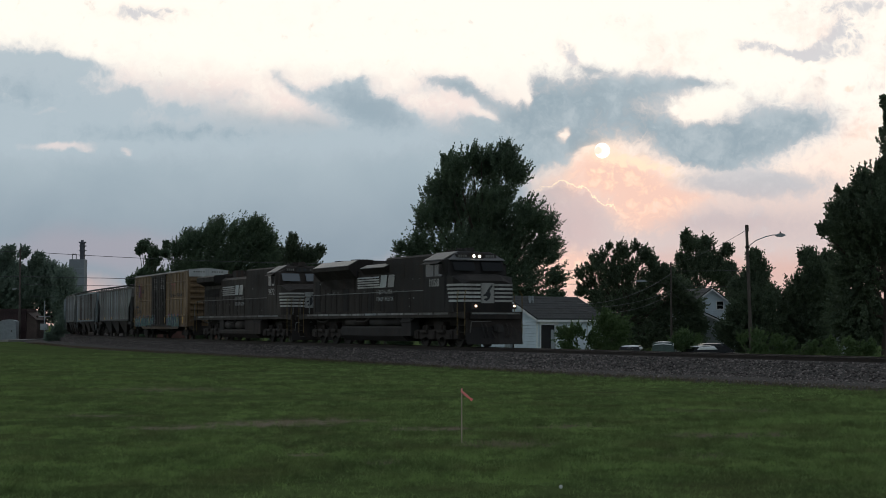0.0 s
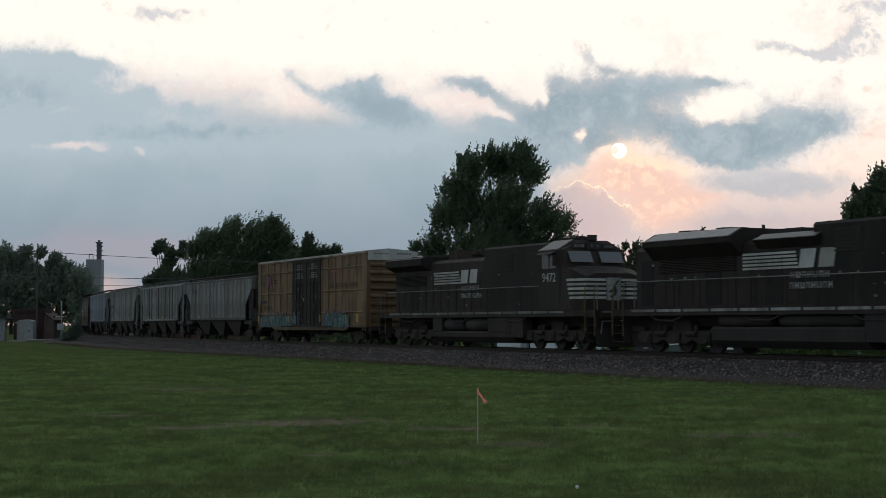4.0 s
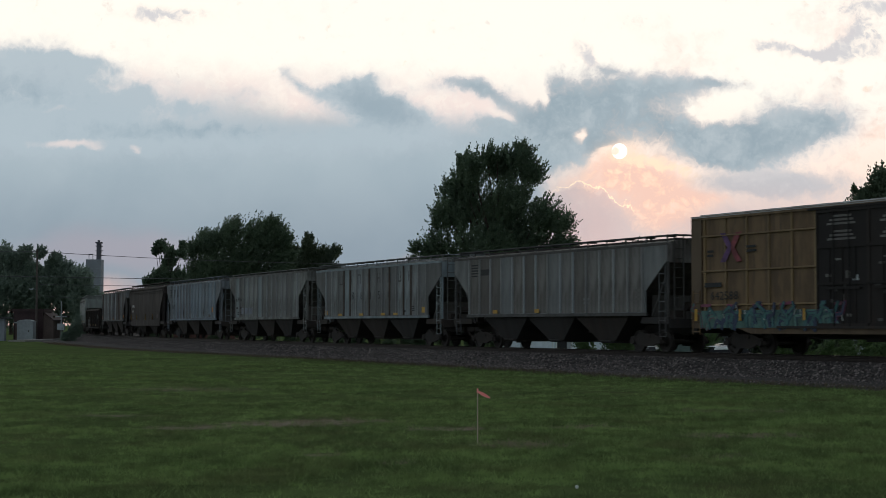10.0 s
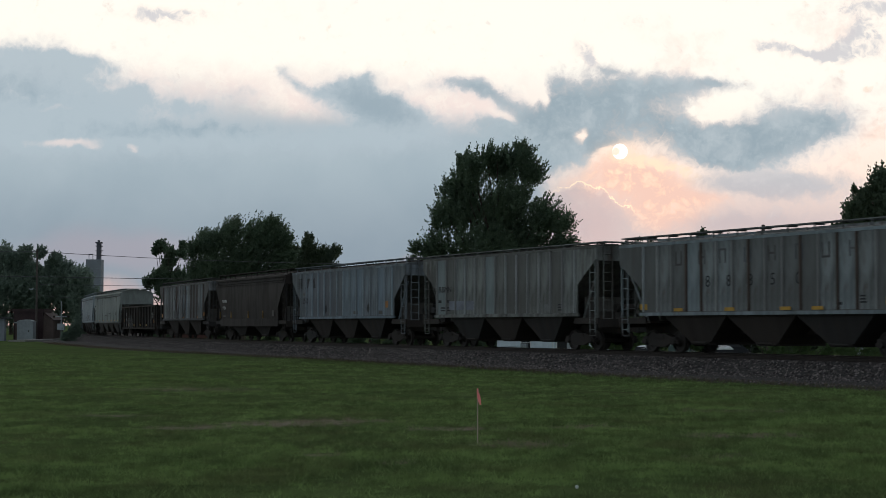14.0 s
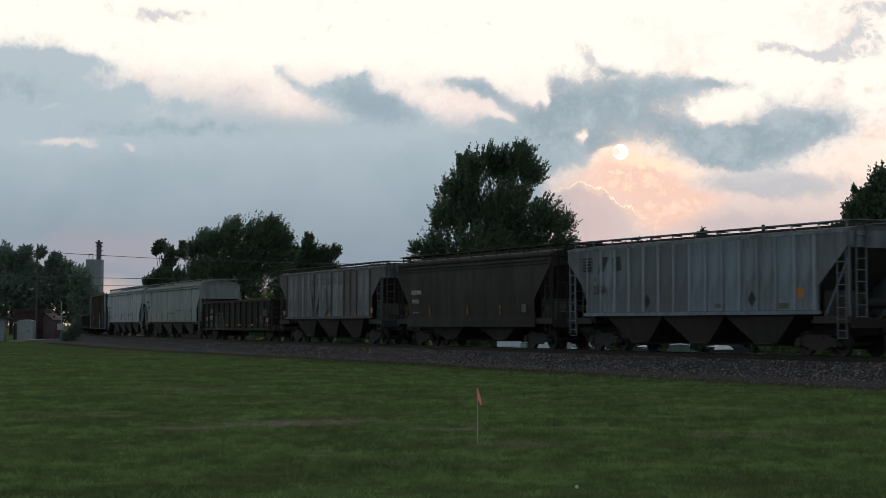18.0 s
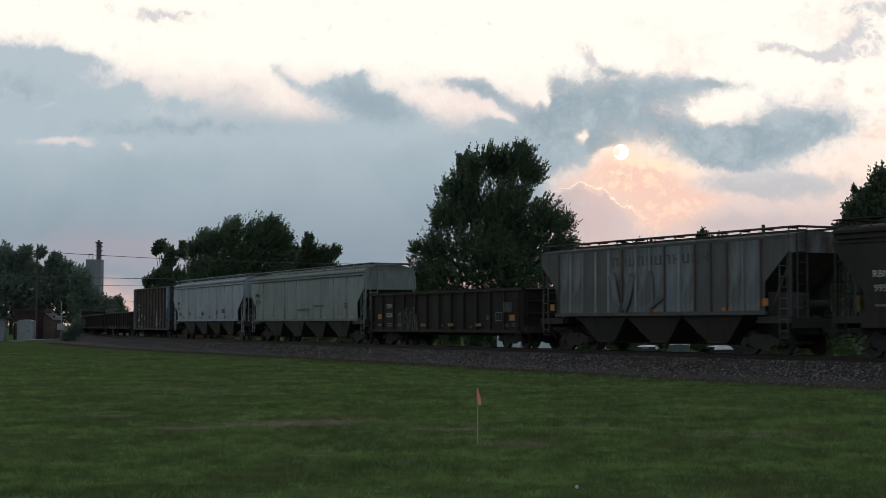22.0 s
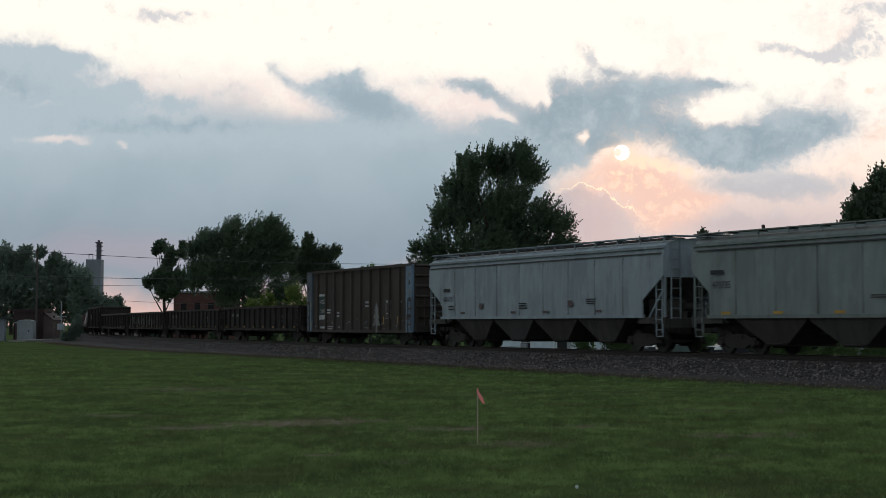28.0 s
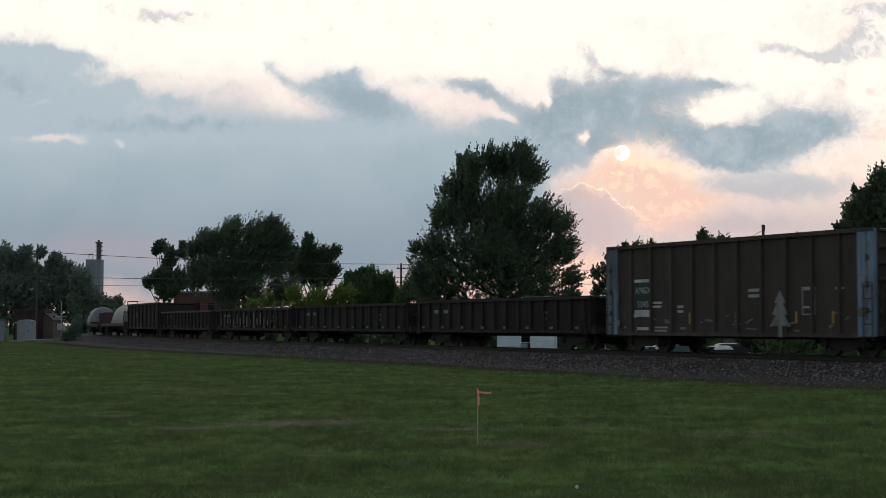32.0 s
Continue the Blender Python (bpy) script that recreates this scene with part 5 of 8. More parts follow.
    part("emblem_half", Geo().prism([(ex + 0.6, ez), (ex + 0.3, ez), (ex - 0.02, ez + 0.45), (ex - 0.02, ez + 0.62), (ex + 0.3, ez + 1.05), (ex + 0.6, ez + 1.05), (ex + 0.2, ez + 0.52)], "y", y - 0.006, y), plain("red emblem paint", (0.2, 0.05, 0.06), 0.7, 0.0, 0.5), em)
    marks(car, mid, [(-58.3, 3.5, 0.5, 0.3, 2), (-56.0, 3.6, 0.7, 0.3, 2), (-58.1, 2.4, 1.2, 0.3, 1), (-43.5, 4.3, 0.6, 0.1, 1)], DARKMARK, y=y)
    text("car_number", "642588", 0.42, -57.6 - mid, 1.95, y, DARKMARK, car, 1.25, "dark car number")
    tx = -45.1 - mid
    part("emblem", Geo().box(tx - 1.1, tx - 0.35, y - 0.006, y, 4.02, 4.14).box(tx - 0.8, tx - 0.65, y - 0.006, y, 3.55, 4.02).box(tx - 0.2, tx + 0.4, y - 0.006, y, 4.02, 4.14).box(tx + 0.02, tx + 0.16, y - 0.006, y, 3.55, 4.02), plain("dull red emblem paint", (0.22, 0.07, 0.06), 0.65), car, "dull red block emblem")
    text("slogan", "RAILCAR POOLING EXPERTS", 0.34, -44.3 - mid, 3.14, y - 0.006, DARKMARK, car, 1.0, "faded dark slogan")
    graffiti(car, -58.9 - mid, -51.9 - mid, 0.9, 1.68, -1.525, 5, 7)
    graffiti(car, -47.6 - mid, -43.4 - mid, 0.9, 1.72, -1.525, 9, 5)
    plates(car, mid, [(-59.1, 1.2, 0.16, 0.42), (-56.6, 1.2, 0.12, 0.4), (-53.3, 1.2, 0.12, 0.4), (-47.8, 1.2, 0.14, 0.42), (-43.7, 1.2, 0.1, 0.4), (-42.0, 1.2, 0.26, 0.45)], YELLOW, "reflector", -1.6, "yellow reflective strip")
    for x in (-h + 2.4, h - 2.4):
        truck(car, x)
    part("brake_rigging", Geo().rod((-4, -0.6, 0.6), (4, -0.6, 0.6), 0.03).box(-1.2, -0.2, -0.7, -0.2, 0.5, 0.85).rod((0.4, -0.6, 0.65), (1.5, -0.6, 0.65), 0.2, n=12), SOOT, car)
    couplers(car, h + 0.7)
    CARS.append((car, mid))
    return car


boxcar(-59.46, -40.87)

# ---- the hopper cars ----
def car_paint(name, color, dirt, rust):
    return paint(name, color, (0.045, 0.04, 0.036), dirt, rust, 0.65)


GREY_A = car_paint("dirty grey hopper paint", (0.18, 0.175, 0.165), 0.75, 0.6)
GREY_B = car_paint("pale rust-streaked hopper paint", (0.235, 0.26, 0.265), 0.8, 0.9)
GREY_C = car_paint("grey-green hopper paint", (0.215, 0.23, 0.22), 0.8, 0.4)
GREY_D = car_paint("bluish hopper paint", (0.185, 0.22, 0.25), 0.65, 0.25)
BROWNBLACK = paint("brown-black hopper paint", (0.026, 0.0215, 0.0205), (0.015, 0.0125, 0.012), 0.6, 0.1, 0.65, spec=0.25)
GREY_E = car_paint("rust-patched hopper paint", (0.175, 0.188, 0.198), 0.85, 0.9)
SAGE = car_paint("sage grey hopper paint", (0.21, 0.24, 0.23), 0.28, 0.08)
PEARL = car_paint("pearl grey hopper paint", (0.3, 0.355, 0.385), 0.25, 0.15)
DARKTRIM = car_paint("dark grey trim paint", (0.075, 0.075, 0.075), 0.6, 0.3)
DIMMARK = car_paint("worn grey lettering", (0.11, 0.11, 0.115), 0.7, 0.3)
# rib paints lighter than their cars: light caught by the rib faces, painted in
LIT_BLUE_RIB = car_paint("bluish rib paint with light added", (0.29, 0.335, 0.37), 0.4, 0.15)
LIT_RIB = car_paint("pale rib paint with light added", (0.31, 0.32, 0.322), 0.5, 0.3)

c = hopper(-78.3, -61.0, "dirty grey ribbed covered hopper car with faded stripes", GREY_A, DARKTRIM, 15, cut=(3.45, 2.35, 1.4), rib_mat=LIT_RIB)
marks(c, -69.65, [(-76.2, 3.25, 0.75, 0.62, 5), (-75.2, 3.3, 0.95, 0.5, 1)], DARKMARK, y=-1.504)
marks(c, -69.65, [(-62.8, 2.0, 0.6, 0.5, 3), (-66.6, 1.9, 0.5, 0.3, 2), (-69.5, 2.3, 0.4, 0.25, 2)], FADED, y=-1.504)
plates(c, -69.65, [(-74.2, 1.56, 0.4, 0.16), (-70.5, 1.56, 0.4, 0.16)], YELLOW, "reflector", -1.575)

c = hopper(-96.52, -79.75, "pale grey covered hopper car with rust streaks and yellow reflectors", GREY_B, GREY_B, 16, cut=(3.42, 2.4, 1.5), hatch=GREY_B, rib_mat=LIT_RIB, rusty=(3, 4, 7, 10, 12, 13))
m_ = -88.13
for i, u in enumerate((-92.6, -91.2, -90.0, -88.6, -87.3, -85.9, -84.6, -83.3)):
    x = u - m_ - 0.05
    part("lettering", Geo().box(x - 0.2, x - 0.13, -1.516, -1.5, 3.25, 3.78).box(x + 0.13, x + 0.2, -1.516, -1.5, 3.25, 3.78).box(x - 0.13, x + 0.13, -1.516, -1.5, (3.25, 3.48, 3.71)[i % 3], (3.32, 3.55, 3.78)[i % 3]), DIMMARK, c, "worn dark lettering bars")
for ch, u in zip("88850", (-90.9, -89.7, -88.5, -87.3, -86.0)):
    text("car_number", ch, 0.6, u - m_, 2.42, -1.51, DARKMARK, c, 1.0, "dark car number")
plates(c, m_, [(-94.9, 1.62, 0.45, 0.22), (-81.65, 1.66, 0.55, 0.28)], YELLOW, "reflector", -1.506, "bright yellow plate")
plates(c, m_, [(u, 1.55, 0.55, 0.12) for u in (-92.6, -89.6, -86.6, -85.0)], YELLOW, "reflector", -1.576, "yellow reflective strip")
marks(c, m_, [(-82.9, 1.75, 0.35, 0.3, 3), (-84.0, 1.7, 0.3, 0.16, 1)], DARKMARK, y=-1.504)

c = hopper(-114.13, -98.2, "grey-green ribbed covered hopper car with dark letters", GREY_C, GREY_C, 14, cut=(3.7, 2.7, 1.45), eave=4.2, crown=0.1, board=0.2, rib_mat=LIT_RIB)
text("reporting_mark", "RBMN", 0.4, -111.6 + 106.2, 2.6, -1.578, DARKMARK, c, 1.25, "dark reporting mark")
marks(c, -106.2, [(-112.2, 2.1, 0.5, 0.24, 1), (-111.4, 2.1, 0.5, 0.24, 1), (-113.0, 1.65, 0.4, 0.3, 3), (-111.6, 1.7, 1.2, 0.25, 2), (-101.0, 1.65, 0.4, 0.32, 3)], DARKMARK, y=-1.504)
plates(c, -106.2, [(-102.2, 1.62, 0.36, 0.3)], FADED, "placard", -1.506)
plates(c, -106.2, [(-110.0, 1.75, 2.6, 0.42)], plain("faded blue paint patch", (0.17, 0.185, 0.22), 0.7, 0, 0.4, 1.0), "paint_patch", -1.504, "faded bluish paint patch")

c = hopper(-133.03, -116.27, "bluish-grey ribbed covered hopper car with black marks", GREY_D, GREY_D, 15, cut=(3.6, 2.35, 1.4), rib_mat=LIT_BLUE_RIB)
m_ = -124.65
marks(c, m_, [(-131.4, 3.2, 0.8, 0.6, 5)], DARKMARK, y=-1.562)
part("emblem", Geo().prism([(-131 - m_ + 0.2, 3.15), (-131 - m_ + 0.6, 3.15), (-131 - m_ + 1.0, 3.75), (-131 - m_ + 0.5, 3.75)], "y", -1.506, -1.5).prism([(-129.7 - m_, 3.15), (-129.1 - m_, 3.2), (-129.2 - m_, 3.75), (-129.75 - m_, 3.7)], "y", -1.506, -1.5), DARKMARK, c, "two dark block forms")
text("car_number", "2560", 0.45, -130.6 - m_, 2.3, -1.56, DARKMARK, c, 1.0, "faded car number")
marks(c, m_, [(-130.9, 2.78, 0.5, 0.26, 1)], FADED, y=-1.504)
for u in (-127.4, -121.1):
    part("diamond_mark", Geo().prism([(u - m_ - 0.22, 1.95), (u - m_, 1.65), (u - m_ + 0.22, 1.95), (u - m_, 2.25)], "y", -1.506, -1.5), DARKMARK, c, "black diamond mark")
plates(c, m_, [(-118.6, 1.95, 0.4, 0.34)], ORANGE, "placard", -1.506, "orange placard")
plates(c, m_, [(-122.9, 1.65, 0.6, 0.16), (-119.4, 1.6, 0.5, 0.2)], FADED, "placard", -1.506)

c = hopper(-149.9, -134.4, "brown-black smooth-sided covered hopper car", BROWNBLACK, BROWNBLACK, 0, bays=2, sill=1.42, eave=4.05, crown=0.28, bulge=0.05, cut=(3.6, 2.1, 1.4), deep=0.46, board=0.42)
m_ = -142.15
g = Geo().box(-7.5, 7.5, -1.56, -1.5, 3.66, 3.72).box(-7.5, 7.5, -1.56, -1.48, 3.8, 3.84)
part("seam", g, BROWNBLACK, c)
text("reporting_mark", "RBMN", 0.31, -147.5 - m_, 2.55, -1.57, NUMBER, c, 1.3, "white reporting mark")
text("car_number", "9954", 0.31, -147.6 - m_, 2.1, -1.57, NUMBER, c, 1.25, "white car number")
marks(c, m_, [(-147.5, 1.62, 0.9, 0.14, 1)], FADED, y=-1.56)
plates(c, m_, [(-136.6, 1.6, 0.4, 0.36)], FADED, "placard", -1.57, "white framed placard")
for u in (-148.7, -146.0, -142.0, -138.8):
    part("reflector", Geo().box(u - m_ - 0.03, u - m_ + 0.03, -1.58, -1.5, 1.5, 1.95), DULLYELLOW, c, "thin yellow reflective strip")

c = hopper(-168.1, -152.0, "grey covered hopper car patched with rust and chalky graffiti", GREY_E, DARKTRIM, 15, cut=(3.55, 2.5, 1.3), eave=4.05, rib_mat=LIT_RIB, rusty=(0, 5, 8, 10, 11, 12, 14))
m_ = -160.05


SPRAY = paint("dull blue-grey spray paint", (0.13, 0.145, 0.165), (0.07, 0.07, 0.075), 0.5)
# three tall sprayed letters, each a bold leaning bar with a foot and chalky edges
for x, tip, foot in ((-2.55, 0.42, -0.3), (-1.15, -0.5, 0.25), (0.0, 0.05, 0.75)):
    bold = part("graffiti", stroke((x, 3.0), (x + tip, 1.7), 0.16, -1.586, -1.58), SPRAY, c, "broad blue-grey graffiti letter")
    part("sprayed_bar", stroke((x + tip, 1.75), (x + tip + foot, 2.1), 0.1, -1.592, -1.586), SPRAY, bold)
    for a, b in (((x - 0.2, 2.95), (x + 0.1, 3.12)), ((x + 0.1, 3.12), (x + 0.24, 2.9)), ((x + 0.24, 2.9), (x + tip + 0.2, 1.75)), ((x + tip - 0.1, 1.62), (x + tip + foot, 2.2))):
        part("chalky_line", stroke(a, b, 0.026, -1.6, -1.594), FADED, bold)
letter_bars(c, -2.6, 3.8, 3.3, 0.4, 11, -1.51, DIMMARK)
plates(c, m_, [(-167.2, 1.65, 0.32, 0.26), (-153.35, 1.7, 0.5, 0.26), (-155.4, 1.55, 0.5, 0.12), (-159.8, 1.55, 0.5, 0.12)], ORANGE, "reflector", -1.506)

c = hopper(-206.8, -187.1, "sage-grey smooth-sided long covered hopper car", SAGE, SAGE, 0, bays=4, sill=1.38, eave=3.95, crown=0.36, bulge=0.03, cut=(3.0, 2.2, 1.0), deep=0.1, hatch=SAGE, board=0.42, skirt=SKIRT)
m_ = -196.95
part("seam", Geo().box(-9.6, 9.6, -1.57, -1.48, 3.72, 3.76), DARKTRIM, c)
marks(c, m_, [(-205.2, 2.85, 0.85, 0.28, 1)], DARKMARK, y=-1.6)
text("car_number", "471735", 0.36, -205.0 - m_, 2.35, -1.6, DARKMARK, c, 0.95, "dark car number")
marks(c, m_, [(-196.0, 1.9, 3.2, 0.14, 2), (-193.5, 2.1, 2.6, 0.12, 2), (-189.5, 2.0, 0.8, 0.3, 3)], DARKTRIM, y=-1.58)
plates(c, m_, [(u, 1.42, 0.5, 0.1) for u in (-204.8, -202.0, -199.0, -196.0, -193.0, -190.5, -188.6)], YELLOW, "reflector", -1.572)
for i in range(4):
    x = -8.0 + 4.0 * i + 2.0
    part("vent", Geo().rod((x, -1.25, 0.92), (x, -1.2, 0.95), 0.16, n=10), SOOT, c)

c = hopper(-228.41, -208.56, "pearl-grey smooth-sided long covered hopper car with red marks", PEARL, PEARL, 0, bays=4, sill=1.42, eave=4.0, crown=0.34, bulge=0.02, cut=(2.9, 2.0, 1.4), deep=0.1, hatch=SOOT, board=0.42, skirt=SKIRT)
m_ = -218.5
part("seam", Geo().box(-9.8, 9.8, -1.55, -1.47, 3.74, 3.78), DARKTRIM, c)
marks(c, m_, [(-226.3, 2.6, 0.9, 0.3, 1), (-225.9, 1.75, 0.7, 0.26, 2)], DARKMARK, y=-1.57)
text("car_number", "600321", 0.34, -226.3 - m_, 2.16, -1.565, DARKMARK, c, 0.95, "dark car number")
DULLRED = plain("dull red placard", (0.085, 0.06, 0.058), 0.6)
plates(c, m_, [(-223.0, 1.78, 0.34, 0.25), (-215.2, 1.8, 0.42, 0.26), (-220.0, 1.55, 0.4, 0.1), (-217.2, 1.55, 0.5, 0.1), (-224.8, 1.55, 0.4, 0.1), (-213.0, 1.55, 0.4, 0.1)], DULLRED, "placard", -1.56, "dull red placard")
marks(c, m_, [(-219.0, 1.75, 1.0, 0.3, 3), (-213.5, 1.9, 0.9, 0.25, 3)], DARKMARK, y=-1.56)

def weld_seams(car, half, sill, eave, count, y, mat):
    """Upright weld lines, a little proud of a smooth side."""
    me = Geo().box(-0.016, 0.016, y - 0.004, y + 0.05, sill, eave).mesh("weld_seam", mat)
    for i in range(count):
        moved(part("weld_seam", me, mat, car), pose(-half + 2 * half * (i + 0.5) / count, 0, 0))


for car, half, sill, eave, count, y in ((CARS[-1][0], 8.2, 1.45, 3.7, 8, -1.52), (CARS[-2][0], 8.4, 1.42, 3.68, 8, -1.53)):
    weld_seams(car, half, sill, eave, count, y, FADED)

# ---- open cars ----
GON = paint("black-brown gondola paint", (0.027, 0.0215, 0.0185), (0.014, 0.0115, 0.01), 0.6, 0.25, 0.7, spec=0.2)
CHIPBROWN = paint("faded brown car paint", (0.075, 0.058, 0.05), (0.032, 0.026, 0.023), 0.7, 0.4, 0.7, spec=0.25)
CHIPBLUE = car_paint("faded blue car paint", (0.165, 0.235, 0.30), 0.7, 0.6)
SCRAP = plain("dull load", (0.05, 0.045, 0.04), 0.9, 0.0, 0.5, 1.5, 12.0, 0.05)


def gondola(a, b, label, mat, top, bottom=0.72, ribs=14, rib=0.12, load=0.35, kind="gondola_car", corner=None, chord=None, category="gondola car"):
    L, mid = b - a, (a + b) / 2
    h = L / 2
    car = thing(kind, label, category, "freight cars of the train")
    rm = Geo().prism([(-rib / 2, 0), (-rib / 3, -0.12), (rib / 3, -0.12), (rib / 2, 0)], "z", bottom + 0.08, top - 0.1).mesh("rib", mat)
    for s in (-1, 1):
        wall = part("side_wall", Geo().box(-h, h, s * 1.4 - 0.03, s * 1.4 + 0.03, bottom, top), mat, car)
        part("top_chord", Geo().box(-h, h, s * 1.45 - 0.09, s * 1.45 + 0.07, top - 0.12, top + 0.02), chord or mat, wall)
        part("side_sill", Geo().box(-h + 0.2, h - 0.2, s * 1.45 - 0.07, s * 1.45 + 0.06, bottom - 0.02, bottom + 0.12), mat, wall)
        for i in range(ribs):
            x = -h + 0.35 + (L - 0.7) * i / (ribs - 1)
            moved(part("rib", rm, mat, wall), pose(x, s * 1.42, 0, 0, 0, 0 if s < 0 else 180))
    for e in (-1, 1):
        end = part("end_wall", Geo().box(*sorted((e * (h - 0.06), e * h)), -1.4, 1.4, bottom, top), mat, car)
        k = max(3, int((top - bottom) / 0.45))
        for j in range(k):
            z = bottom + 0.2 + (top - bottom - 0.35) * j / (k - 1)
            part("end_rib", Geo().prism([(e * h, z), (e * (h + 0.1), z + 0.04), (e * (h + 0.1), z + 0.1), (e * h, z + 0.14)], "y", -1.35, 1.35), mat, end)
        ladder(car, e * (h + 0.12), -1.1, 0.6, min(top - 0.1, 2.4), 0.4, mat, True)
        ladder(car, e * (h - 0.28), -1.55, 0.55, min(top - 0.2, 2.4), 0.4, mat)
        part("end_sill", Geo().box(*sorted((e * (h - 0.1), e * (h + 0.25))), -1.4, 1.4, 0.7, 0.98), SOOT, car)
        if corner:
            for s in (-1, 1):
                part("corner_post", Geo().box(*sorted((e * (h - 0.75), e * (h + 0.01))), s * 1.48 - 0.06, s * 1.48 + 0.06, bottom + 0.02, top - 0.02), corner, car, "faded blue corner panel")
    part("floor", Geo().box(-h, h, -1.38, 1.38, bottom, bottom + 0.12).box(-h, h, -0.25, 0.25, 0.55, bottom), SOOT, car)
    if load:
        rows = []
        for i in range(25):
            x = -h + 0.1 + (L - 0.2) * i / 24
            rows.append([(x, -1.36 + 2.72 * j / 6, top - load + 0.22 * noise.noise((x * 0.6, j * 0.5, top))) for j in range(7)])
        part("load", Geo().skin(rows), SCRAP, car, "dull uneven load")
    for x in (-h + 1.9, h - 1.9):
        truck(car, x)
    couplers(car, h + 0.6)
    CARS.append((car, mid))
    return car


c = gondola(-186.4, -169.7, "black-brown gondola car with white numbers and orange plates", GON, 2.68, 0.72, 13)
m_ = -178.05
marks(c, m_, [(-183.8, 0.98, 0.9, 0.22, 2), (-185.2, 0.98, 0.5, 0.16, 2), (-186.0, 1.12, 0.2, 0.1, 1), (-177.75, 1.0, 0.2, 0.11, 1), (-172.95, 1.3, 0.45, 0.2, 2), (-174.7, 0.9, 0.35, 0.14, 2), (-171.15, 0.96, 0.4, 0.16, 2), (-170.5, 0.98, 0.5, 0.2, 2)], FADED, y=-1.44)
text("reporting_mark", "CEFX", 0.34, -184.02 - m_, 1.9, -1.44, WHITE, c, 1.0, "white car letters")
text("car_number", "30254", 0.34, -184.02 - m_, 1.44, -1.44, WHITE, c, 0.9, "white car number")
moved(part("inspection_panel", Geo().box(-0.28, 0.28, -1.446, -1.44, 1.22, 1.26).box(-0.28, 0.28, -1.446, -1.44, 1.6, 1.63).box(-0.28, -0.25, -1.446, -1.44, 1.26, 1.6).box(-0.02, 0.01, -1.446, -1.44, 1.26, 1.6).box(0.25, 0.28, -1.446, -1.44, 1.26, 1.6), FADED, c, "white outlined panel"), pose(-172.0 - m_, 0, 0))


def tag_letter(car, x, z, w, h, y, mat, thick, rnd, label):
    """One sprayed block letter: a hooked outline with a bar inside."""
    outline = [(0.0, 0.02), (0.14, 0.9), (0.74, 1.0), (0.66, 0.56), (0.9, 0.5), (0.78, 0.0), (0.52, 0.05), (0.6, 0.36), (0.34, 0.42)]
    inner = [(0.28, 0.08), (0.36, 0.76), (0.56, 0.8)]
    piece = None
    for line in (outline, inner):
        line = [Vector((x + w * (a + rnd.uniform(-0.07, 0.07)), z + h * (b + rnd.uniform(-0.05, 0.05)))) for a, b in line]
        for a, b in zip(line, line[1:]):
            ob = part("graffiti" if piece is None else "sprayed_bar", stroke(a, b, thick, y - 0.006, y), mat, piece or car, label if piece is None else "")
            piece = piece or ob


rnd = random.Random(21)
for x, w, h in ((-4.65, 0.5, 0.85), (-4.05, 0.72, 1.08), (-3.3, 0.78, 1.1), (-2.6, 0.35, 0.75)):
    tag_letter(c, x, 0.8, w, h, -1.55, FADED, 0.016, rnd, "thin white graffiti letter")
for x in (6.7, 6.98, 7.25):
    tag_letter(c, x, 1.62, 0.26, 0.42, -1.55, FADED, 0.014, rnd, "small white graffiti tag")
plates(c, m_, [(-185.2, 1.36, 0.45, 0.25), (-170.75, 1.24, 0.5, 0.26)], ORANGE, "placard", -1.44, "orange placard")
plates(c, m_, [(u, 0.98, 0.55, 0.14) for u in (-182.5, -179.7, -176.65, -173.8)], DULLYELLOW, "reflector", -1.545)

c = gondola(-245.41, -230.39, "tall faded brown open car with blue corner panels", CHIPBROWN, 4.12, 0.66, 12, 0.14, 0.5, "woodchip_car", CHIPBLUE, category="freight car")
m_ = -237.9
tr_ = -234.9 - m_
moved(part("emblem", Geo().prism([(tr_ - 0.12, 0.85), (tr_ - 0.1, 1.25), (tr_ - 0.55, 1.2), (tr_ - 0.22, 1.6), (tr_ - 0.42, 1.62), (tr_ - 0.15, 2.0), (tr_ - 0.28, 2.02), (tr_, 2.45), (tr_ + 0.28, 2.02), (tr_ + 0.15, 2.0), (tr_ + 0.42, 1.62), (tr_ + 0.22, 1.6), (tr_ + 0.55, 1.2), (tr_ + 0.1, 1.25), (tr_ + 0.12, 0.85)], "y", -1.556, -1.55), LETTERING, c, "white fir tree emblem"), pose(0, 0, -0.22))
marks(c, m_, [(-236.3, 2.0, 0.8, 0.4, 2), (-242.0, 1.7, 0.8, 0.3, 2), (-240.6, 1.5, 0.5, 0.35, 2), (-243.0, 0.85, 0.9, 0.2, 1), (-241.8, 0.8, 1.0, 0.24, 2), (-232.0, 2.2, 0.5, 0.14, 1), (-233.6, 1.6, 0.5, 0.14, 1), (-233.6, 2.2, 0.5, 0.14, 1)], WHITE, y=-1.44)
part("number_panel", Geo().box(-243.05 - m_ - 0.58, -243.05 - m_ + 0.58, -1.438, -1.432, 1.55, 2.75), plain("dark green number panel", (0.02, 0.035, 0.033), 0.7), c, "dark green panel behind the car number")
text("reporting_mark", "AMGX", 0.36, -243.05 - m_, 2.25, -1.445, WHITE, c, 1.0, "white reporting mark")
text("car_number", "5045", 0.36, -243.05 - m_, 1.72, -1.445, WHITE, c, 1.1, "white car number")
for z in (1.36, 2.68):
    part("number_bar", Geo().box(-243.05 - m_ - 0.56, -243.05 - m_ + 0.56, -1.446, -1.44, z, z + (0.26 if z < 2 else 0.12)), WHITE, c, "white bar by the car number")
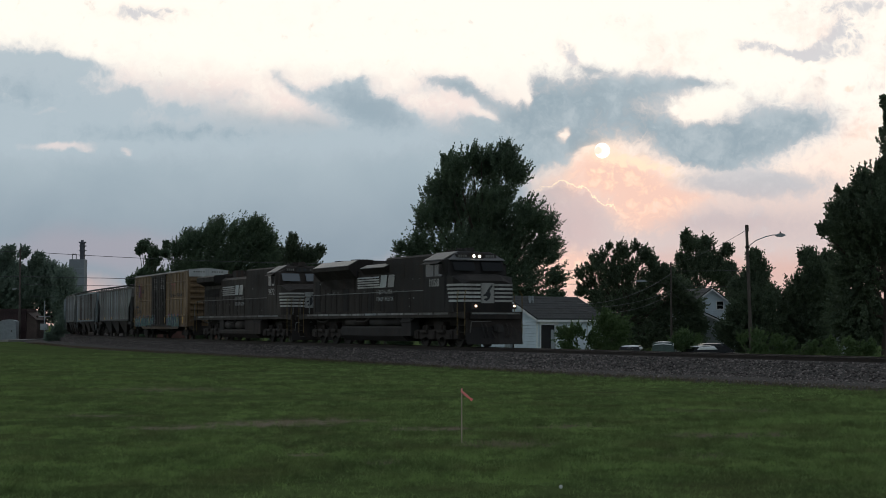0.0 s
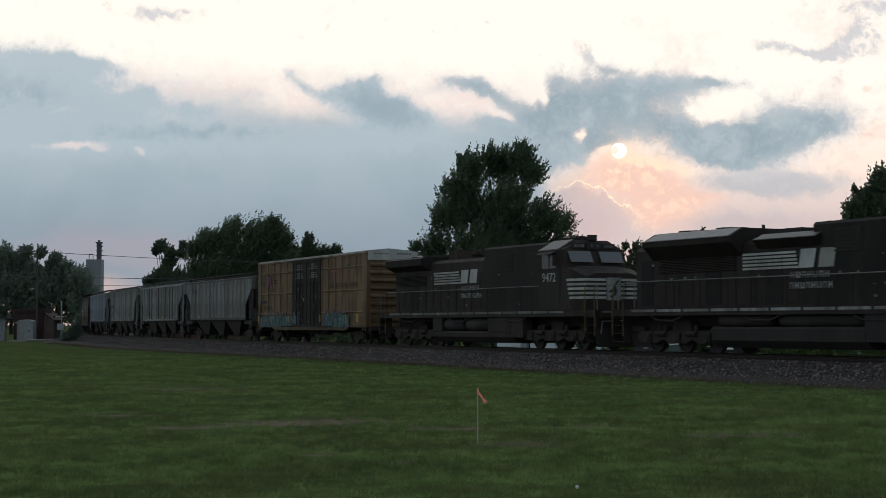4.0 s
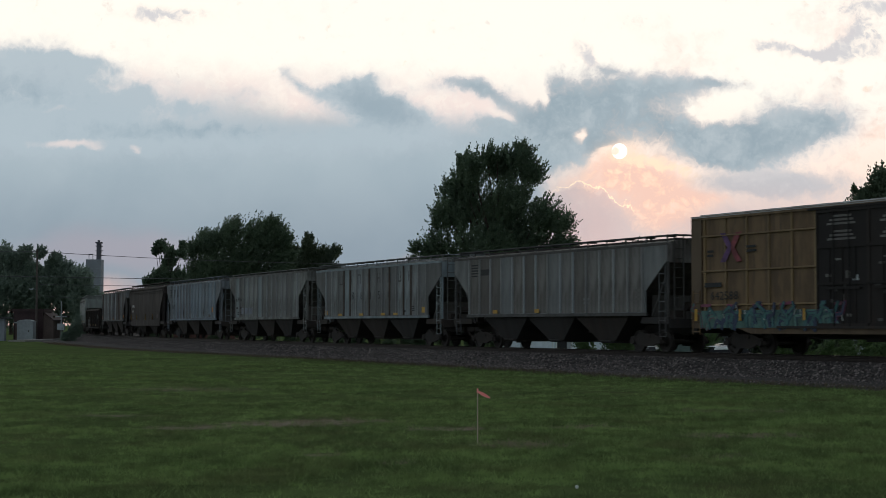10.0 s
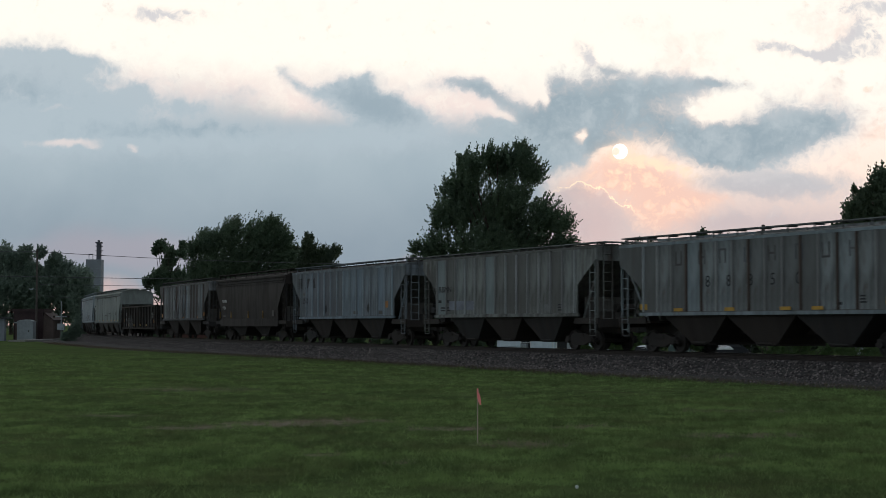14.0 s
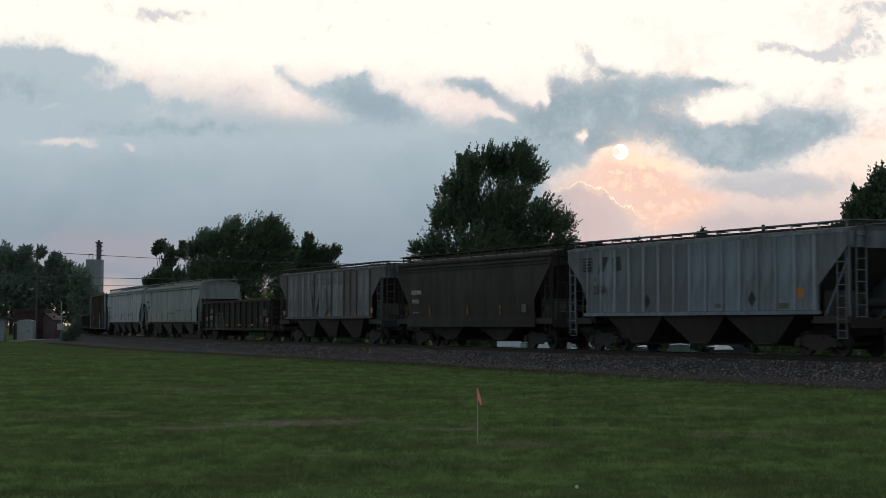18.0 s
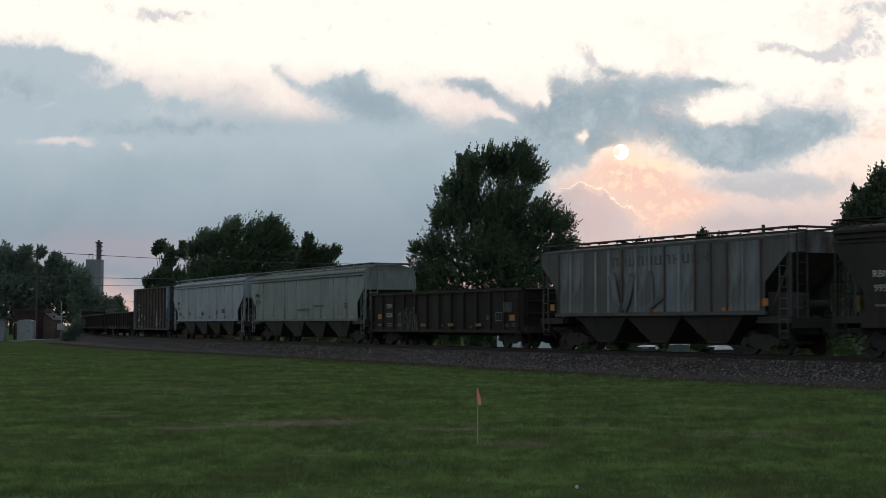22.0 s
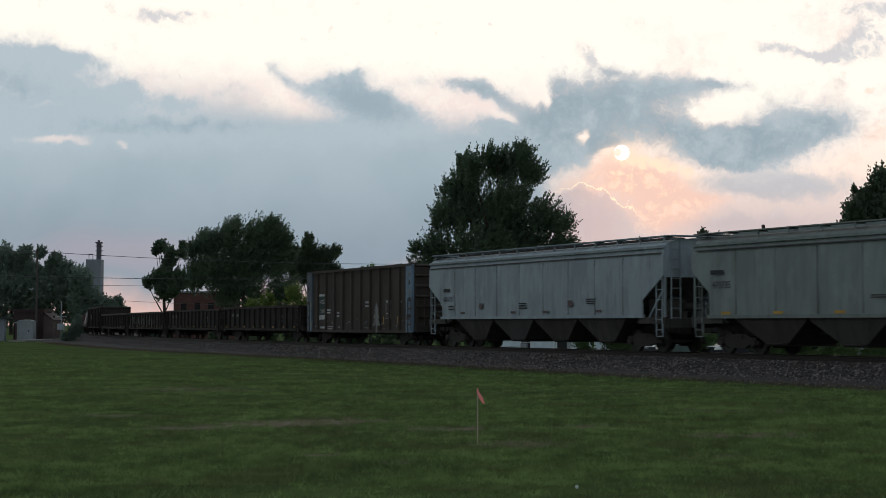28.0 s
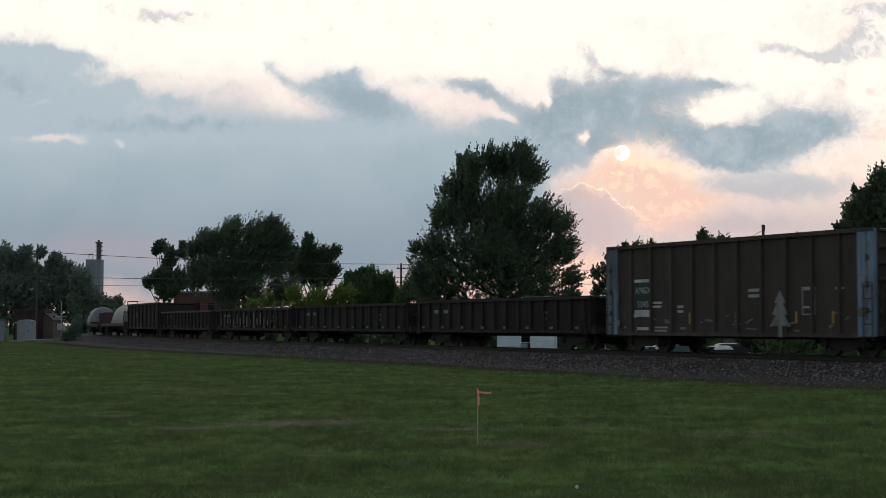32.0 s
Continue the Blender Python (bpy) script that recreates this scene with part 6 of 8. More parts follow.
part("panel_frame", Geo().box(-233.9 - m_, -233.86 - m_, -1.446, -1.44, 1.4, 2.3).box(-233.3 - m_, -233.26 - m_, -1.446, -1.44, 1.4, 2.3).box(-233.9 - m_, -233.26 - m_, -1.446, -1.44, 2.28, 2.32).box(-233.9 - m_, -233.26 - m_, -1.446, -1.44, 1.38, 1.42), WHITE, c)
for u in (-240.1, -237.4, -234.2, -232.4):
    plates(c, m_, [(u, 1.1, 0.07, 0.4)], YELLOW, "reflector", -1.44)
for u, z, w_, h_ in ((-231.1, 2.6, 0.5, 0.08), (-230.9, 2.3, 0.4, 0.1), (-231.1, 1.3, 0.4, 0.3), (-230.9, 1.8, 0.3, 0.2), (-245.0, 2.0, 0.4, 0.3), (-244.9, 1.0, 0.4, 0.25)):
    part("scuff", Geo().box(u - m_, u - m_ + w_, -1.546, -1.541, z, z + h_), FADED, c, "pale worn scuff")
rnd = random.Random(8)
for k in range(22):
    x, z = rnd.uniform(-6.8, 6.8), rnd.choice((0.85, 0.95, 1.1, 1.2, 1.4, 2.1)) + rnd.uniform(-0.06, 0.06)
    part("smear", stroke((x, z), (x + rnd.uniform(0.1, 0.55), z + rnd.uniform(-0.05, 0.1)), rnd.uniform(0.015, 0.05), -1.438, -1.432), (FADED, CHIPBLUE, FADED)[k % 3], c)
for e in (-1, 1):
    for k in range(7):
        z = 0.95 + 0.42 * k
        part("rivet_plate", Geo().prism([(e * 7.12, z), (e * 7.3, z + 0.05), (e * 7.3, z + 0.2), (e * 7.12, z + 0.25)], "y", -1.552, -1.543), (FADED, CHIPBROWN)[k % 2], c)

for a, b, top, lab in ((-262.9, -246.7, 2.22, "dark low gondola car with yellow reflectors"), (-280.5, -264.0, 2.15, "dark low gondola car with faded white figures"), (-297.9, -281.4, 2.1, "dark low gondola car streaked with white paint"), (-315.4, -299.2, 2.08, "dark low gondola car with a worn pale rim")):
    c = gondola(a, b, lab, GON, top, 0.72, 15, 0.12, 0.4, chord=CHIPBROWN if top < 2.1 else None)
    m_ = (a + b) / 2
    marks(c, m_, [(a + 2.2, 1.6, 0.6, 0.3, 1), (a + 3.2, 1.6, 0.6, 0.3, 1), (b - 3.6, 1.25, 0.4, 0.5, 2)], FADED, y=-1.44)
    plates(c, m_, [(a + 0.9 + (b - a - 1.8) * k / 7, 0.88, 0.26, 0.1) for k in range(8)], DULLYELLOW, "reflector", -1.545)
    if "streaked" in lab:
        rnd = random.Random(4)
        for k in range(16):
            u = a + 1.5 + k * 0.75
            part("paint_streak", Geo().box(u - m_, u - m_ + rnd.uniform(0.06, 0.22), -1.546, -1.541, rnd.uniform(0.9, 1.2), rnd.uniform(1.3, 1.9)), FADED, c, "white drip of paint")

c = gondola(-331.2, -316.6, "tall black gondola car with a small white panel", GON, 2.86, 0.75, 9, 0.1, 0.3)
marks(c, -323.9, [(-327.3, 1.7, 0.9, 0.5, 2)], WHITE, y=-1.44)


def coil_car(a, b, hood_mat, label, h0, h1):
    """A low car with a rounded hood over its load from h0 to h1."""
    L, mid = b - a, (a + b) / 2
    h = L / 2
    car = thing("coil_car", label, "coil car", "freight cars of the train")
    part("deck", Geo().box(-h, h, -1.45, 1.45, 0.95, 1.2).box(-h, h, -0.25, 0.25, 0.6, 0.95), CHIPRED, car)
    for e in (-1, 1):
        part("bulkhead", Geo().box(*sorted((e * (h - 1.5), e * (h - 1.4))), -1.3, 1.3, 1.2, 2.3), CHIPRED, car)
        part("end_rail", Geo().pipe([(e * (h - 0.2), -1.3, 1.2), (e * (h - 0.2), -1.3, 2.2), (e * (h - 0.2), 1.3, 2.2), (e * (h - 0.2), 1.3, 1.2)], 0.03, 5), CHIPRED, car)
        ladder(car, e * (h - 0.3), -1.48, 0.6, 2.0, 0.4, CHIPRED)
    g = Geo()
    prof = [(1.4 * math.cos(math.pi * i / 12), 1.35 + (1.65 * math.sin(math.pi * i / 12)) ** 1.0) for i in range(13)]
    rows = []
    for x, k in ((h0, 0.86), (h0 + 0.35, 1.0), (h1 - 0.35, 1.0), (h1, 0.86)):
        rows.append([(x, y * (0.97 + 0.03 * k), 1.3 + (z - 1.3) * k) for y, z in prof])
    hood = part("hood", g.skin(rows, caps=True), hood_mat, car, smooth=True)
    part("hood_rim", Geo().box(h0, h1, -1.46, -1.38, 1.2, 1.4).box(h0, h1, 1.38, 1.46, 1.2, 1.4), hood_mat, hood)
    part("lifting_loop", Geo().pipe([((h0 + h1) / 2 + 0.0, -0.5, 2.75), ((h0 + h1) / 2, -0.45, 3.25), ((h0 + h1) / 2, 0.45, 3.25), ((h0 + h1) / 2, 0.5, 2.75)], 0.05, 6), SOOT, hood)
    for x in (-h + 1.9, h - 1.9):
        truck(car, x)
    couplers(car, h + 0.6)
    CARS.append((car, mid))
    return car


CHIPRED = car_paint("rust-red car paint", (0.06, 0.022, 0.02), 0.5, 0.4)
coil_car(-350.0, -333.2, paint("chalky white hood paint", (0.3, 0.3, 0.29), (0.16, 0.15, 0.14), 0.5), "rust-red coil car with a rounded white hood", -0.4, 7.6)
coil_car(-367.6, -351.6, paint("dull grey hood paint", (0.2, 0.21, 0.23), (0.12, 0.12, 0.12), 0.4), "rust-red coil car with a rounded grey hood", -7.6, -2.8)

# ---- trees and bushes ----
def leaf_material(name, dark, light):
    mat, n, sh, co = material(name)
    r = n.add("ShaderNodeNewGeometry").outputs["Random Per Island"]
    big = n.noise(co, 0.35, 3.0)
    col = n.mix(n.m("ADD", n.m("MULTIPLY", r, 0.6), n.m("MULTIPLY", n.smooth(big, 0.35, 0.65), 0.4)), dark, light)
    leafy(n, sh, col, 0.6, 0.4, 0.25)
    return mat


# blue lifted in this green to stand for haze in the air
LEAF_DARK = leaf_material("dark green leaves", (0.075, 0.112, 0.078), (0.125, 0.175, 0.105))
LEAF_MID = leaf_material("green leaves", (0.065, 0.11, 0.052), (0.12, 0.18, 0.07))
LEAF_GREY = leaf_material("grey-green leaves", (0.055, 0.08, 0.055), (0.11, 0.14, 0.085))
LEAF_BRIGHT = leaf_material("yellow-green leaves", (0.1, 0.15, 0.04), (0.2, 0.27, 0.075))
# paler leaves by the crossing: distance haze mixed into the leaf colour
LEAF_FAR = leaf_material("haze-tinted green leaves", (0.13, 0.18, 0.15), (0.2, 0.26, 0.205))
LEAF_DEEP = leaf_material("deep green leaves", (0.07, 0.098, 0.068), (0.125, 0.165, 0.1))
BARK = plain("grey-brown bark", (0.07, 0.055, 0.045), 0.9, 0.0, 0.35, 2.0, 18.0, 0.02)


def crown_mesh(name, lobes, count, size, mat, seed, reach=1.0, wind=(0.25, 0.0, 0.45)):
    """Leafy sprays over a cluster of rounded lobes, with gaps between."""
    rng = np.random.default_rng(seed)
    lo = np.array([(x, 0.0, z) for x, z, r in lobes])
    rad = np.array([r for x, z, r in lobes])
    lo[:, 1] = (rng.random(len(lobes)) - 0.5) * rad.max() * 0.8
    many, k = int(count * 7.4) // 26, 26
    w = rad ** 1.9
    lobe = rng.choice(len(lobes), many, p=w / w.sum())
    gap = np.linalg.norm(lo[:, None, (0, 2)] - lo[None, :, (0, 2)], axis=2) / (rad[:, None] + rad[None, :])
    near_ = (gap < 0.85 + 0.35 * (np.minimum(rad[:, None], rad[None, :]) < 1.0)) / (0.2 + gap)
    mate = np.array([rng.choice(len(lobes), p=near_[i] / near_[i].sum()) for i in lobe])
    mix = (rng.random(many) * 0.5)[:, None]
    mid_c = lo[lobe] * (1 - mix) + lo[mate] * mix
    rad_c = rad[lobe] * (1 - mix[:, 0]) + rad[mate] * mix[:, 0]
    d = rng.normal(size=(many, 3))
    d /= np.linalg.norm(d, axis=1)[:, None]
    # sprays of leaves that grow outwards from the trunk and lean with the wind
    L = np.minimum(size * (2.0 + 3.0 * rng.random(many) ** 1.5) * reach ** 0.5, 0.2 + 0.9 * rad_c)
    c = mid_c + d * (np.maximum(0.84 * rad_c - 0.5 * L, 0.12 * rad_c) * rng.random(many) ** 0.42)[:, None] + rng.normal(size=(many, 3)) * (0.07 * rad_c)[:, None]
    base = np.array((0.0, 0.0, 0.34 * (lo[:, 2] + rad).max()))
    away = c - base
    away /= np.linalg.norm(away, axis=1)[:, None]
    # one in six stands out from the skin on the upper and outer side
    stray = (rng.random(many) < 0.17) & ((d * away).sum(1) > 0.15)
    L[stray] = np.minimum(size * (3.2 + 3.4 * rng.random(stray.sum())) * reach ** 0.6, 0.3 + 1.1 * rad_c[stray])
    c[stray] = mid_c[stray] + d[stray] * np.maximum(0.94 * rad_c[stray] - 0.62 * L[stray], 0.2 * rad_c[stray])[:, None]
    out = d * 0.25 + away * 0.7 + np.array(wind) * reach * 0.5 + rng.normal(size=(many, 3)) * 0.2
    out /= np.linalg.norm(out, axis=1)[:, None]
    count = many
    step = ((np.tile(np.arange(k), count) + rng.random(count * k)) / k) ** 0.75
    along_ = np.repeat(out, k, axis=0)
    Lk = np.repeat(L, k)[:, None]
    start = np.repeat(c, k, axis=0) + along_ * Lk * step[:, None] + np.array((wind[0] * 0.3, 0.0, 0.12)) * Lk * (step ** 2)[:, None]
    start = start + rng.normal(size=(count * k, 3)) * (0.11 * size + 0.035 * Lk) * (1.2 - 0.8 * step)[:, None]
    ax = along_ * 0.9 + rng.normal(size=(count * k, 3)) * 0.45
    ax /= np.linalg.norm(ax, axis=1)[:, None]
    side = np.cross(ax, rng.normal(size=(count * k, 3)))
    side /= np.linalg.norm(side, axis=1)[:, None]
    ln = (size * (0.5 + 0.5 * rng.random(count * k)) * (1.1 - 0.3 * step))[:, None]
    mid = start + ax * ln * 0.5
    v = np.stack([start, mid + side * ln * 0.31, start + ax * ln, mid - side * ln * 0.31], axis=1).reshape(-1, 3)
    f = np.arange(len(v)).reshape(-1, 4)
    me = bpy.data.meshes.new(name)
    me.vertices.add(len(v)), me.loops.add(len(v)), me.polygons.add(len(f))
    me.vertices.foreach_set("co", v.ravel())
    me.loops.foreach_set("vertex_index", f.ravel().astype(np.int32))
    me.polygons.foreach_set("loop_start", np.arange(0, len(v), 4, dtype=np.int32))
    me.materials.append(mat)
    me.update(calc_edges=True)
    return me


def tree(label, x, y, z, lobes, count, size, mat, seed, kind="tree", reach=1.0, wind=(0.25, 0.0, 0.45)):
    ob = thing(kind, label, kind, "", pose(x, y, z))
    rnd = random.Random(seed)
    tall = max(q for p, q, r in lobes)
    g = Geo()
    if kind == "tree":
        r0 = max(0.12, tall * 0.022)
        g.rod((0, 0, -0.3), (0.05 * tall * 0.2, 0, tall * 0.3), r0 * 1.25, r0 * 0.9, 10)
        g.rod((0.01 * tall, 0, tall * 0.3), (0.0, 0.1, tall * 0.62), r0 * 0.9, r0 * 0.4, 8)
        trunk = part("trunk", g, BARK, ob)
        for px, pz, r in lobes:
            z0 = min(tall * 0.55, max(tall * 0.15, pz * 0.55))
            part("limb", Geo().rod((0, 0, z0), (px * 0.55, rnd.uniform(-0.5, 0.5), (z0 + pz) / 2 + r * 0.1), r0 * 0.38, r0 * 0.24, 6).rod((px * 0.55, 0, (z0 + pz) / 2 + r * 0.1), (px, rnd.uniform(-0.6, 0.6), pz + r * 0.5), r0 * 0.24, r0 * 0.06, 6), BARK, trunk)
    else:
        for px, pz, r in lobes:
            g.rod((px * 0.6, 0, -0.1), (px, 0, pz), 0.03, 0.015, 5)
        part("stems", g, BARK, ob)
    part("crown", crown_mesh("crown", lobes, count, size, mat, seed, reach, wind), mat, ob)
    return ob


tree("broad dense dark-green shade tree with an uneven crown", 5.41, 150.0, -1.1, [(1.63, 17.9, 2.1), (-0.25, 17.43, 1.98), (-2.67, 16.89, 2.08), (-4.28, 15.0, 1.98), (-5.09, 12.31, 2.08), (-5.9, 9.62, 2.18), (-2.94, 13.38, 3.01), (0.55, 13.92, 2.86), (2.97, 16.62, 1.77), (3.77, 12.58, 2.39), (5.75, 12.04, 1.35), (5.37, 9.62, 1.98), (6.06, 7.21, 1.56), (2.42, 9.35, 3.43), (-1.87, 8.82, 3.95), (-5.36, 6.4, 3.01), (2.41, 5.87, 3.43), (6.16, 5.6, 1.14), (-7.88, 9.73, 0.83), (-7.13, 6.94, 1.66), (1.91, 18.95, 1.1), (-1.22, 18.34, 1.35), (-3.69, 17.95, 0.9), (0.0, 4.0, 3.2), (-4.0, 3.6, 3.0), (4.4, 3.4, 2.4), (0.2, 2.2, 2.6), (-6.4, 3.4, 1.8), (0.0, 8.0, 3.4), (0.4, 11.5, 3.0)], 22500, 0.33, LEAF_DARK, 1, reach=1.25, wind=(0.35, 0.0, 0.5))
tree("wind-swept dark-green tree with feathery tips", -25.29, 200.0, -1.5, [(-2.18, 13.65, 2.5), (1.39, 13.65, 2.91), (3.4, 13.87, 2.36), (-4.18, 12.58, 2.22), (-0.02, 10.43, 3.88), (3.56, 10.43, 2.91), (-3.22, 9.0, 3.6), (-6.46, 11.72, 1.66), (-7.76, 12.58, 0.9), (-6.08, 8.29, 2.63), (-0.71, 6.5, 3.88), (4.29, 6.86, 2.63), (4.83, 13.29, 1.52), (-5.4, 13.65, 1.25), (2.96, 15.3, 1.39), (-1.48, 15.09, 1.39), (4.98, 11.15, 1.39)], 11500, 0.36, LEAF_DARK, 2, reach=2.1, wind=(0.55, 0.0, 0.7))
tree("thin grey-green tree with an open crown", -17.59, 215.0, -1.1, [(-0.79, 12.38, 1.64), (1.14, 11.23, 1.86), (2.52, 12.15, 1.19), (-1.93, 9.46, 2.38), (0.77, 8.69, 2.38), (-0.79, 13.92, 0.97), (-2.86, 12.38, 0.89), (2.3, 9.46, 1.34)], 5200, 0.36, LEAF_GREY, 3, reach=1.3)
tree("narrow ragged tree with separate clumps of leaves", -33.53, 190.0, -1.1, [(-0.65, 11.82, 0.86), (0.65, 11.01, 0.72), (0.12, 9.65, 0.92), (-0.34, 8.02, 1.19), (-1.9, 7.47, 0.72), (0.15, 6.32, 1.71), (1.49, 7.34, 1.45), (2.01, 11.01, 0.53), (-1.05, 11.41, 0.59), (1.0, 10.05, 0.53)], 3600, 0.42, LEAF_DARK, 4)
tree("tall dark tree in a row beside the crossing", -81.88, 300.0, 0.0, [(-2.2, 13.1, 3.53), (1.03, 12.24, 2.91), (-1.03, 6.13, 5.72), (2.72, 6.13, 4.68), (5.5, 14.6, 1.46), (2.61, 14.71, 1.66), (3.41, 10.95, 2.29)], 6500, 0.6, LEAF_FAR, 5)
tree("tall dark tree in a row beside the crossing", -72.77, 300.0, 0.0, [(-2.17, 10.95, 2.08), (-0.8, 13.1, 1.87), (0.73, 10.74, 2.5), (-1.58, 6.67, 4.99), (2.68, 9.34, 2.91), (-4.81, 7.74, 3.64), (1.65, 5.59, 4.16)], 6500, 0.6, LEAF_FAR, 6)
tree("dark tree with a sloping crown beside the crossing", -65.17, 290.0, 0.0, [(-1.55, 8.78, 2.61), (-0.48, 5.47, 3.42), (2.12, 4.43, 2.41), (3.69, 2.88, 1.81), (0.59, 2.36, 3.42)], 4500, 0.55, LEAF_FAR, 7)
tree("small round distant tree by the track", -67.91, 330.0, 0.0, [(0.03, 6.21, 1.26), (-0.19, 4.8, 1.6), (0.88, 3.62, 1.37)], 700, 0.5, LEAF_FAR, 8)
tree("full green tree behind the open cars", -8.53, 185.0, -1.1, [(-0.33, 7.68, 1.54), (1.65, 7.35, 1.15), (-0.33, 5.57, 2.44), (2.32, 5.57, 1.54), (-2.31, 6.56, 1.15), (-2.45, 7.88, 0.77), (-0.99, 8.54, 0.64)], 4200, 0.4, LEAF_MID, 9)
tree("low spreading green tree beside the pole", -3.15, 180.0, -1.1, [(-0.32, 6.14, 1.62), (0.64, 7.23, 1.37), (1.29, 5.17, 1.75), (-1.28, 4.85, 1.25)], 1800, 0.4, LEAF_MID, 10)
tree("open-crowned tree over the low houses", 20.77, 168.0, -1.1, [(-0.9, 8.7, 0.95), (0.8, 8.5, 1.05), (2.9, 9.0, 0.95), (3.6, 8.2, 0.9), (-3.3, 8.4, 0.9), (-3.0, 6.9, 1.0), (-2.6, 5.6, 1.2), (-0.1, 9.95, 1.4), (-2.39, 9.1, 1.28), (2.12, 9.71, 1.16), (-4.32, 7.9, 0.82), (-0.6, 7.12, 2.45), (2.52, 6.82, 2.1), (3.91, 7.54, 1.51), (4.92, 6.52, 1.51), (5.09, 5.02, 1.75), (1.19, 4.72, 2.33), (5.85, 2.93, 2.1), (6.56, 1.43, 1.63), (6.88, 4.3, 1.28), (7.17, 2.33, 1.4), (6.11, 5.74, 1.28), (7.54, 4.72, 1.05), (7.71, 2.93, 1.05), (7.28, 1.31, 1.16), (3.56, 1.43, 1.98), (-1.22, 3.82, 2.56), (3.58, 3.82, 2.21), (-3.9, 6.22, 0.93), (-1.83, 1.91, 2.33), (1.77, 1.91, 2.33), (1.22, 10.73, 0.7), (-1.48, 10.61, 0.7)], 7600, 0.38, LEAF_DEEP, 11)
tree("dark tree with a flat ragged top", 35.23, 205.0, -1.1, [(-1.43, 12.82, 1.56), (0.77, 12.67, 1.56), (3.19, 11.94, 1.14), (-2.4, 10.62, 1.28), (-0.2, 9.89, 2.7), (3.31, 9.3, 1.56), (-2.56, 8.27, 1.85), (2.2, 8.42, 2.13), (4.17, 6.96, 1.85), (1.86, 10.62, 1.7), (-1.48, 6.22, 2.84), (-2.24, 2.2, 3.13), (1.79, 3.3, 1.85), (-1.78, 14.14, 0.71)], 5200, 0.42, LEAF_DEEP, 12)
tree("dense cone-shaped dark-green tree", 34.43, 165.0, -1.1, [(-0.09, 9.35, 1.03), (0.13, 7.64, 1.72), (-0.13, 5.57, 2.4), (-0.39, 3.51, 2.86), (-0.64, 1.93, 3.09), (-1.66, 6.16, 1.26), (-2.75, 2.16, 1.37), (-2.27, 4.1, 1.03), (1.28, 4.99, 1.49)], 9000, 0.38, LEAF_DEEP, 13)
tree("dense cone-shaped dark-green tree", 39.97, 166.0, -1.1, [(0.03, 9.39, 1.27), (0.72, 7.61, 1.96), (-0.13, 5.59, 2.65), (-0.39, 3.52, 3.11), (-0.53, 1.92, 3.22), (1.93, 9.15, 1.04), (2.25, 6.18, 1.96)], 9500, 0.38, LEAF_DEEP, 14)
tree("large broad-leaved tree leaning into view", 40.81, 140.0, -1.1, [(-1.49, 14.44, 1.94), (-2.91, 13.44, 1.26), (-4.33, 12.28, 1.26), (-5.55, 10.93, 0.78), (-2.94, 10.68, 2.43), (-0.33, 11.68, 3.2), (-1.98, 7.67, 3.2), (1.12, 14.95, 2.91), (-0.36, 16.21, 0.97), (-2.04, 3.67, 3.1), (2.19, 19.23, 3.2), (0.33, 22.46, 0.68), (0.21, 21.45, 0.53), (2.04, 9.17, 3.88), (-4.5, 14.44, 0.39)], 14000, 0.42, LEAF_DEEP, 15)
tree("bright yellow-green bush behind the track", -14.23, 160.0, -1.1, [(-4.85, 4.47, 0.78), (-3.13, 4.92, 1.0), (-0.85, 5.38, 1.22), (1.44, 5.04, 1.39), (3.72, 5.61, 1.44), (0.3, 3.78, 1.89), (3.15, 3.78, 1.89)], 2600, 0.3, LEAF_BRIGHT, 16, "bush")
tree("leafy green bush against the white house", 11.64, 118.0, -1.1, [(-1.3, 2.0, 0.7), (-0.5, 2.15, 0.65), (1.5, 2.7, 1.15), (2.4, 2.3, 1.15), (1.4, 3.35, 0.6), (0.4, 1.6, 0.8), (-0.9, 0.9, 0.9), (1.0, 0.9, 1.0), (2.3, 0.9, 1.1)], 2600, 0.22, LEAF_MID, 17, "bush")
tree("round green bush beside the parked cars", 18.25, 112.0, -1.1, [(-0.03, 1.75, 0.62), (-0.65, 1.5, 0.42), (0.6, 1.55, 0.45), (-0.03, 1.2, 0.75), (0.0, 0.6, 0.8)], 1500, 0.17, LEAF_MID, 18, "bush")
tree("low green bush under the street lamp", 23.45, 112.0, -1.1, [(-1.04, 1.68, 0.47), (-0.12, 1.84, 0.54), (0.96, 1.64, 0.47), (1.96, 1.52, 0.43), (3.55, 1.44, 0.39), (4.75, 1.6, 0.47), (6.15, 1.52, 0.54), (7.55, 1.44, 0.54), (0.0, 0.8, 0.8), (1.6, 0.8, 0.8), (3.2, 0.8, 0.7), (4.8, 0.8, 0.8), (6.4, 0.8, 0.8), (7.6, 0.8, 0.7)], 2400, 0.2, LEAF_MID, 19, "bush")
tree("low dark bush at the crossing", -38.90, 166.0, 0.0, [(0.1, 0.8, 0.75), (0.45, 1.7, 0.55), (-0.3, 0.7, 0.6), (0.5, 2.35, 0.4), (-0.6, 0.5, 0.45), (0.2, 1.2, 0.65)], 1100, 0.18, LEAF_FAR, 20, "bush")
tree("dark tree in the belt behind the houses", 30.34, 232.0, -1.1, [(-5.0, 4.18, 2.09), (-2.09, 5.42, 2.41), (1.63, 5.01, 2.57), (4.94, 4.18, 2.25), (-0.04, 1.7, 3.22), (4.09, 1.28, 2.73), (-4.18, 1.28, 2.73)], 3000, 0.6, LEAF_DEEP, 40)
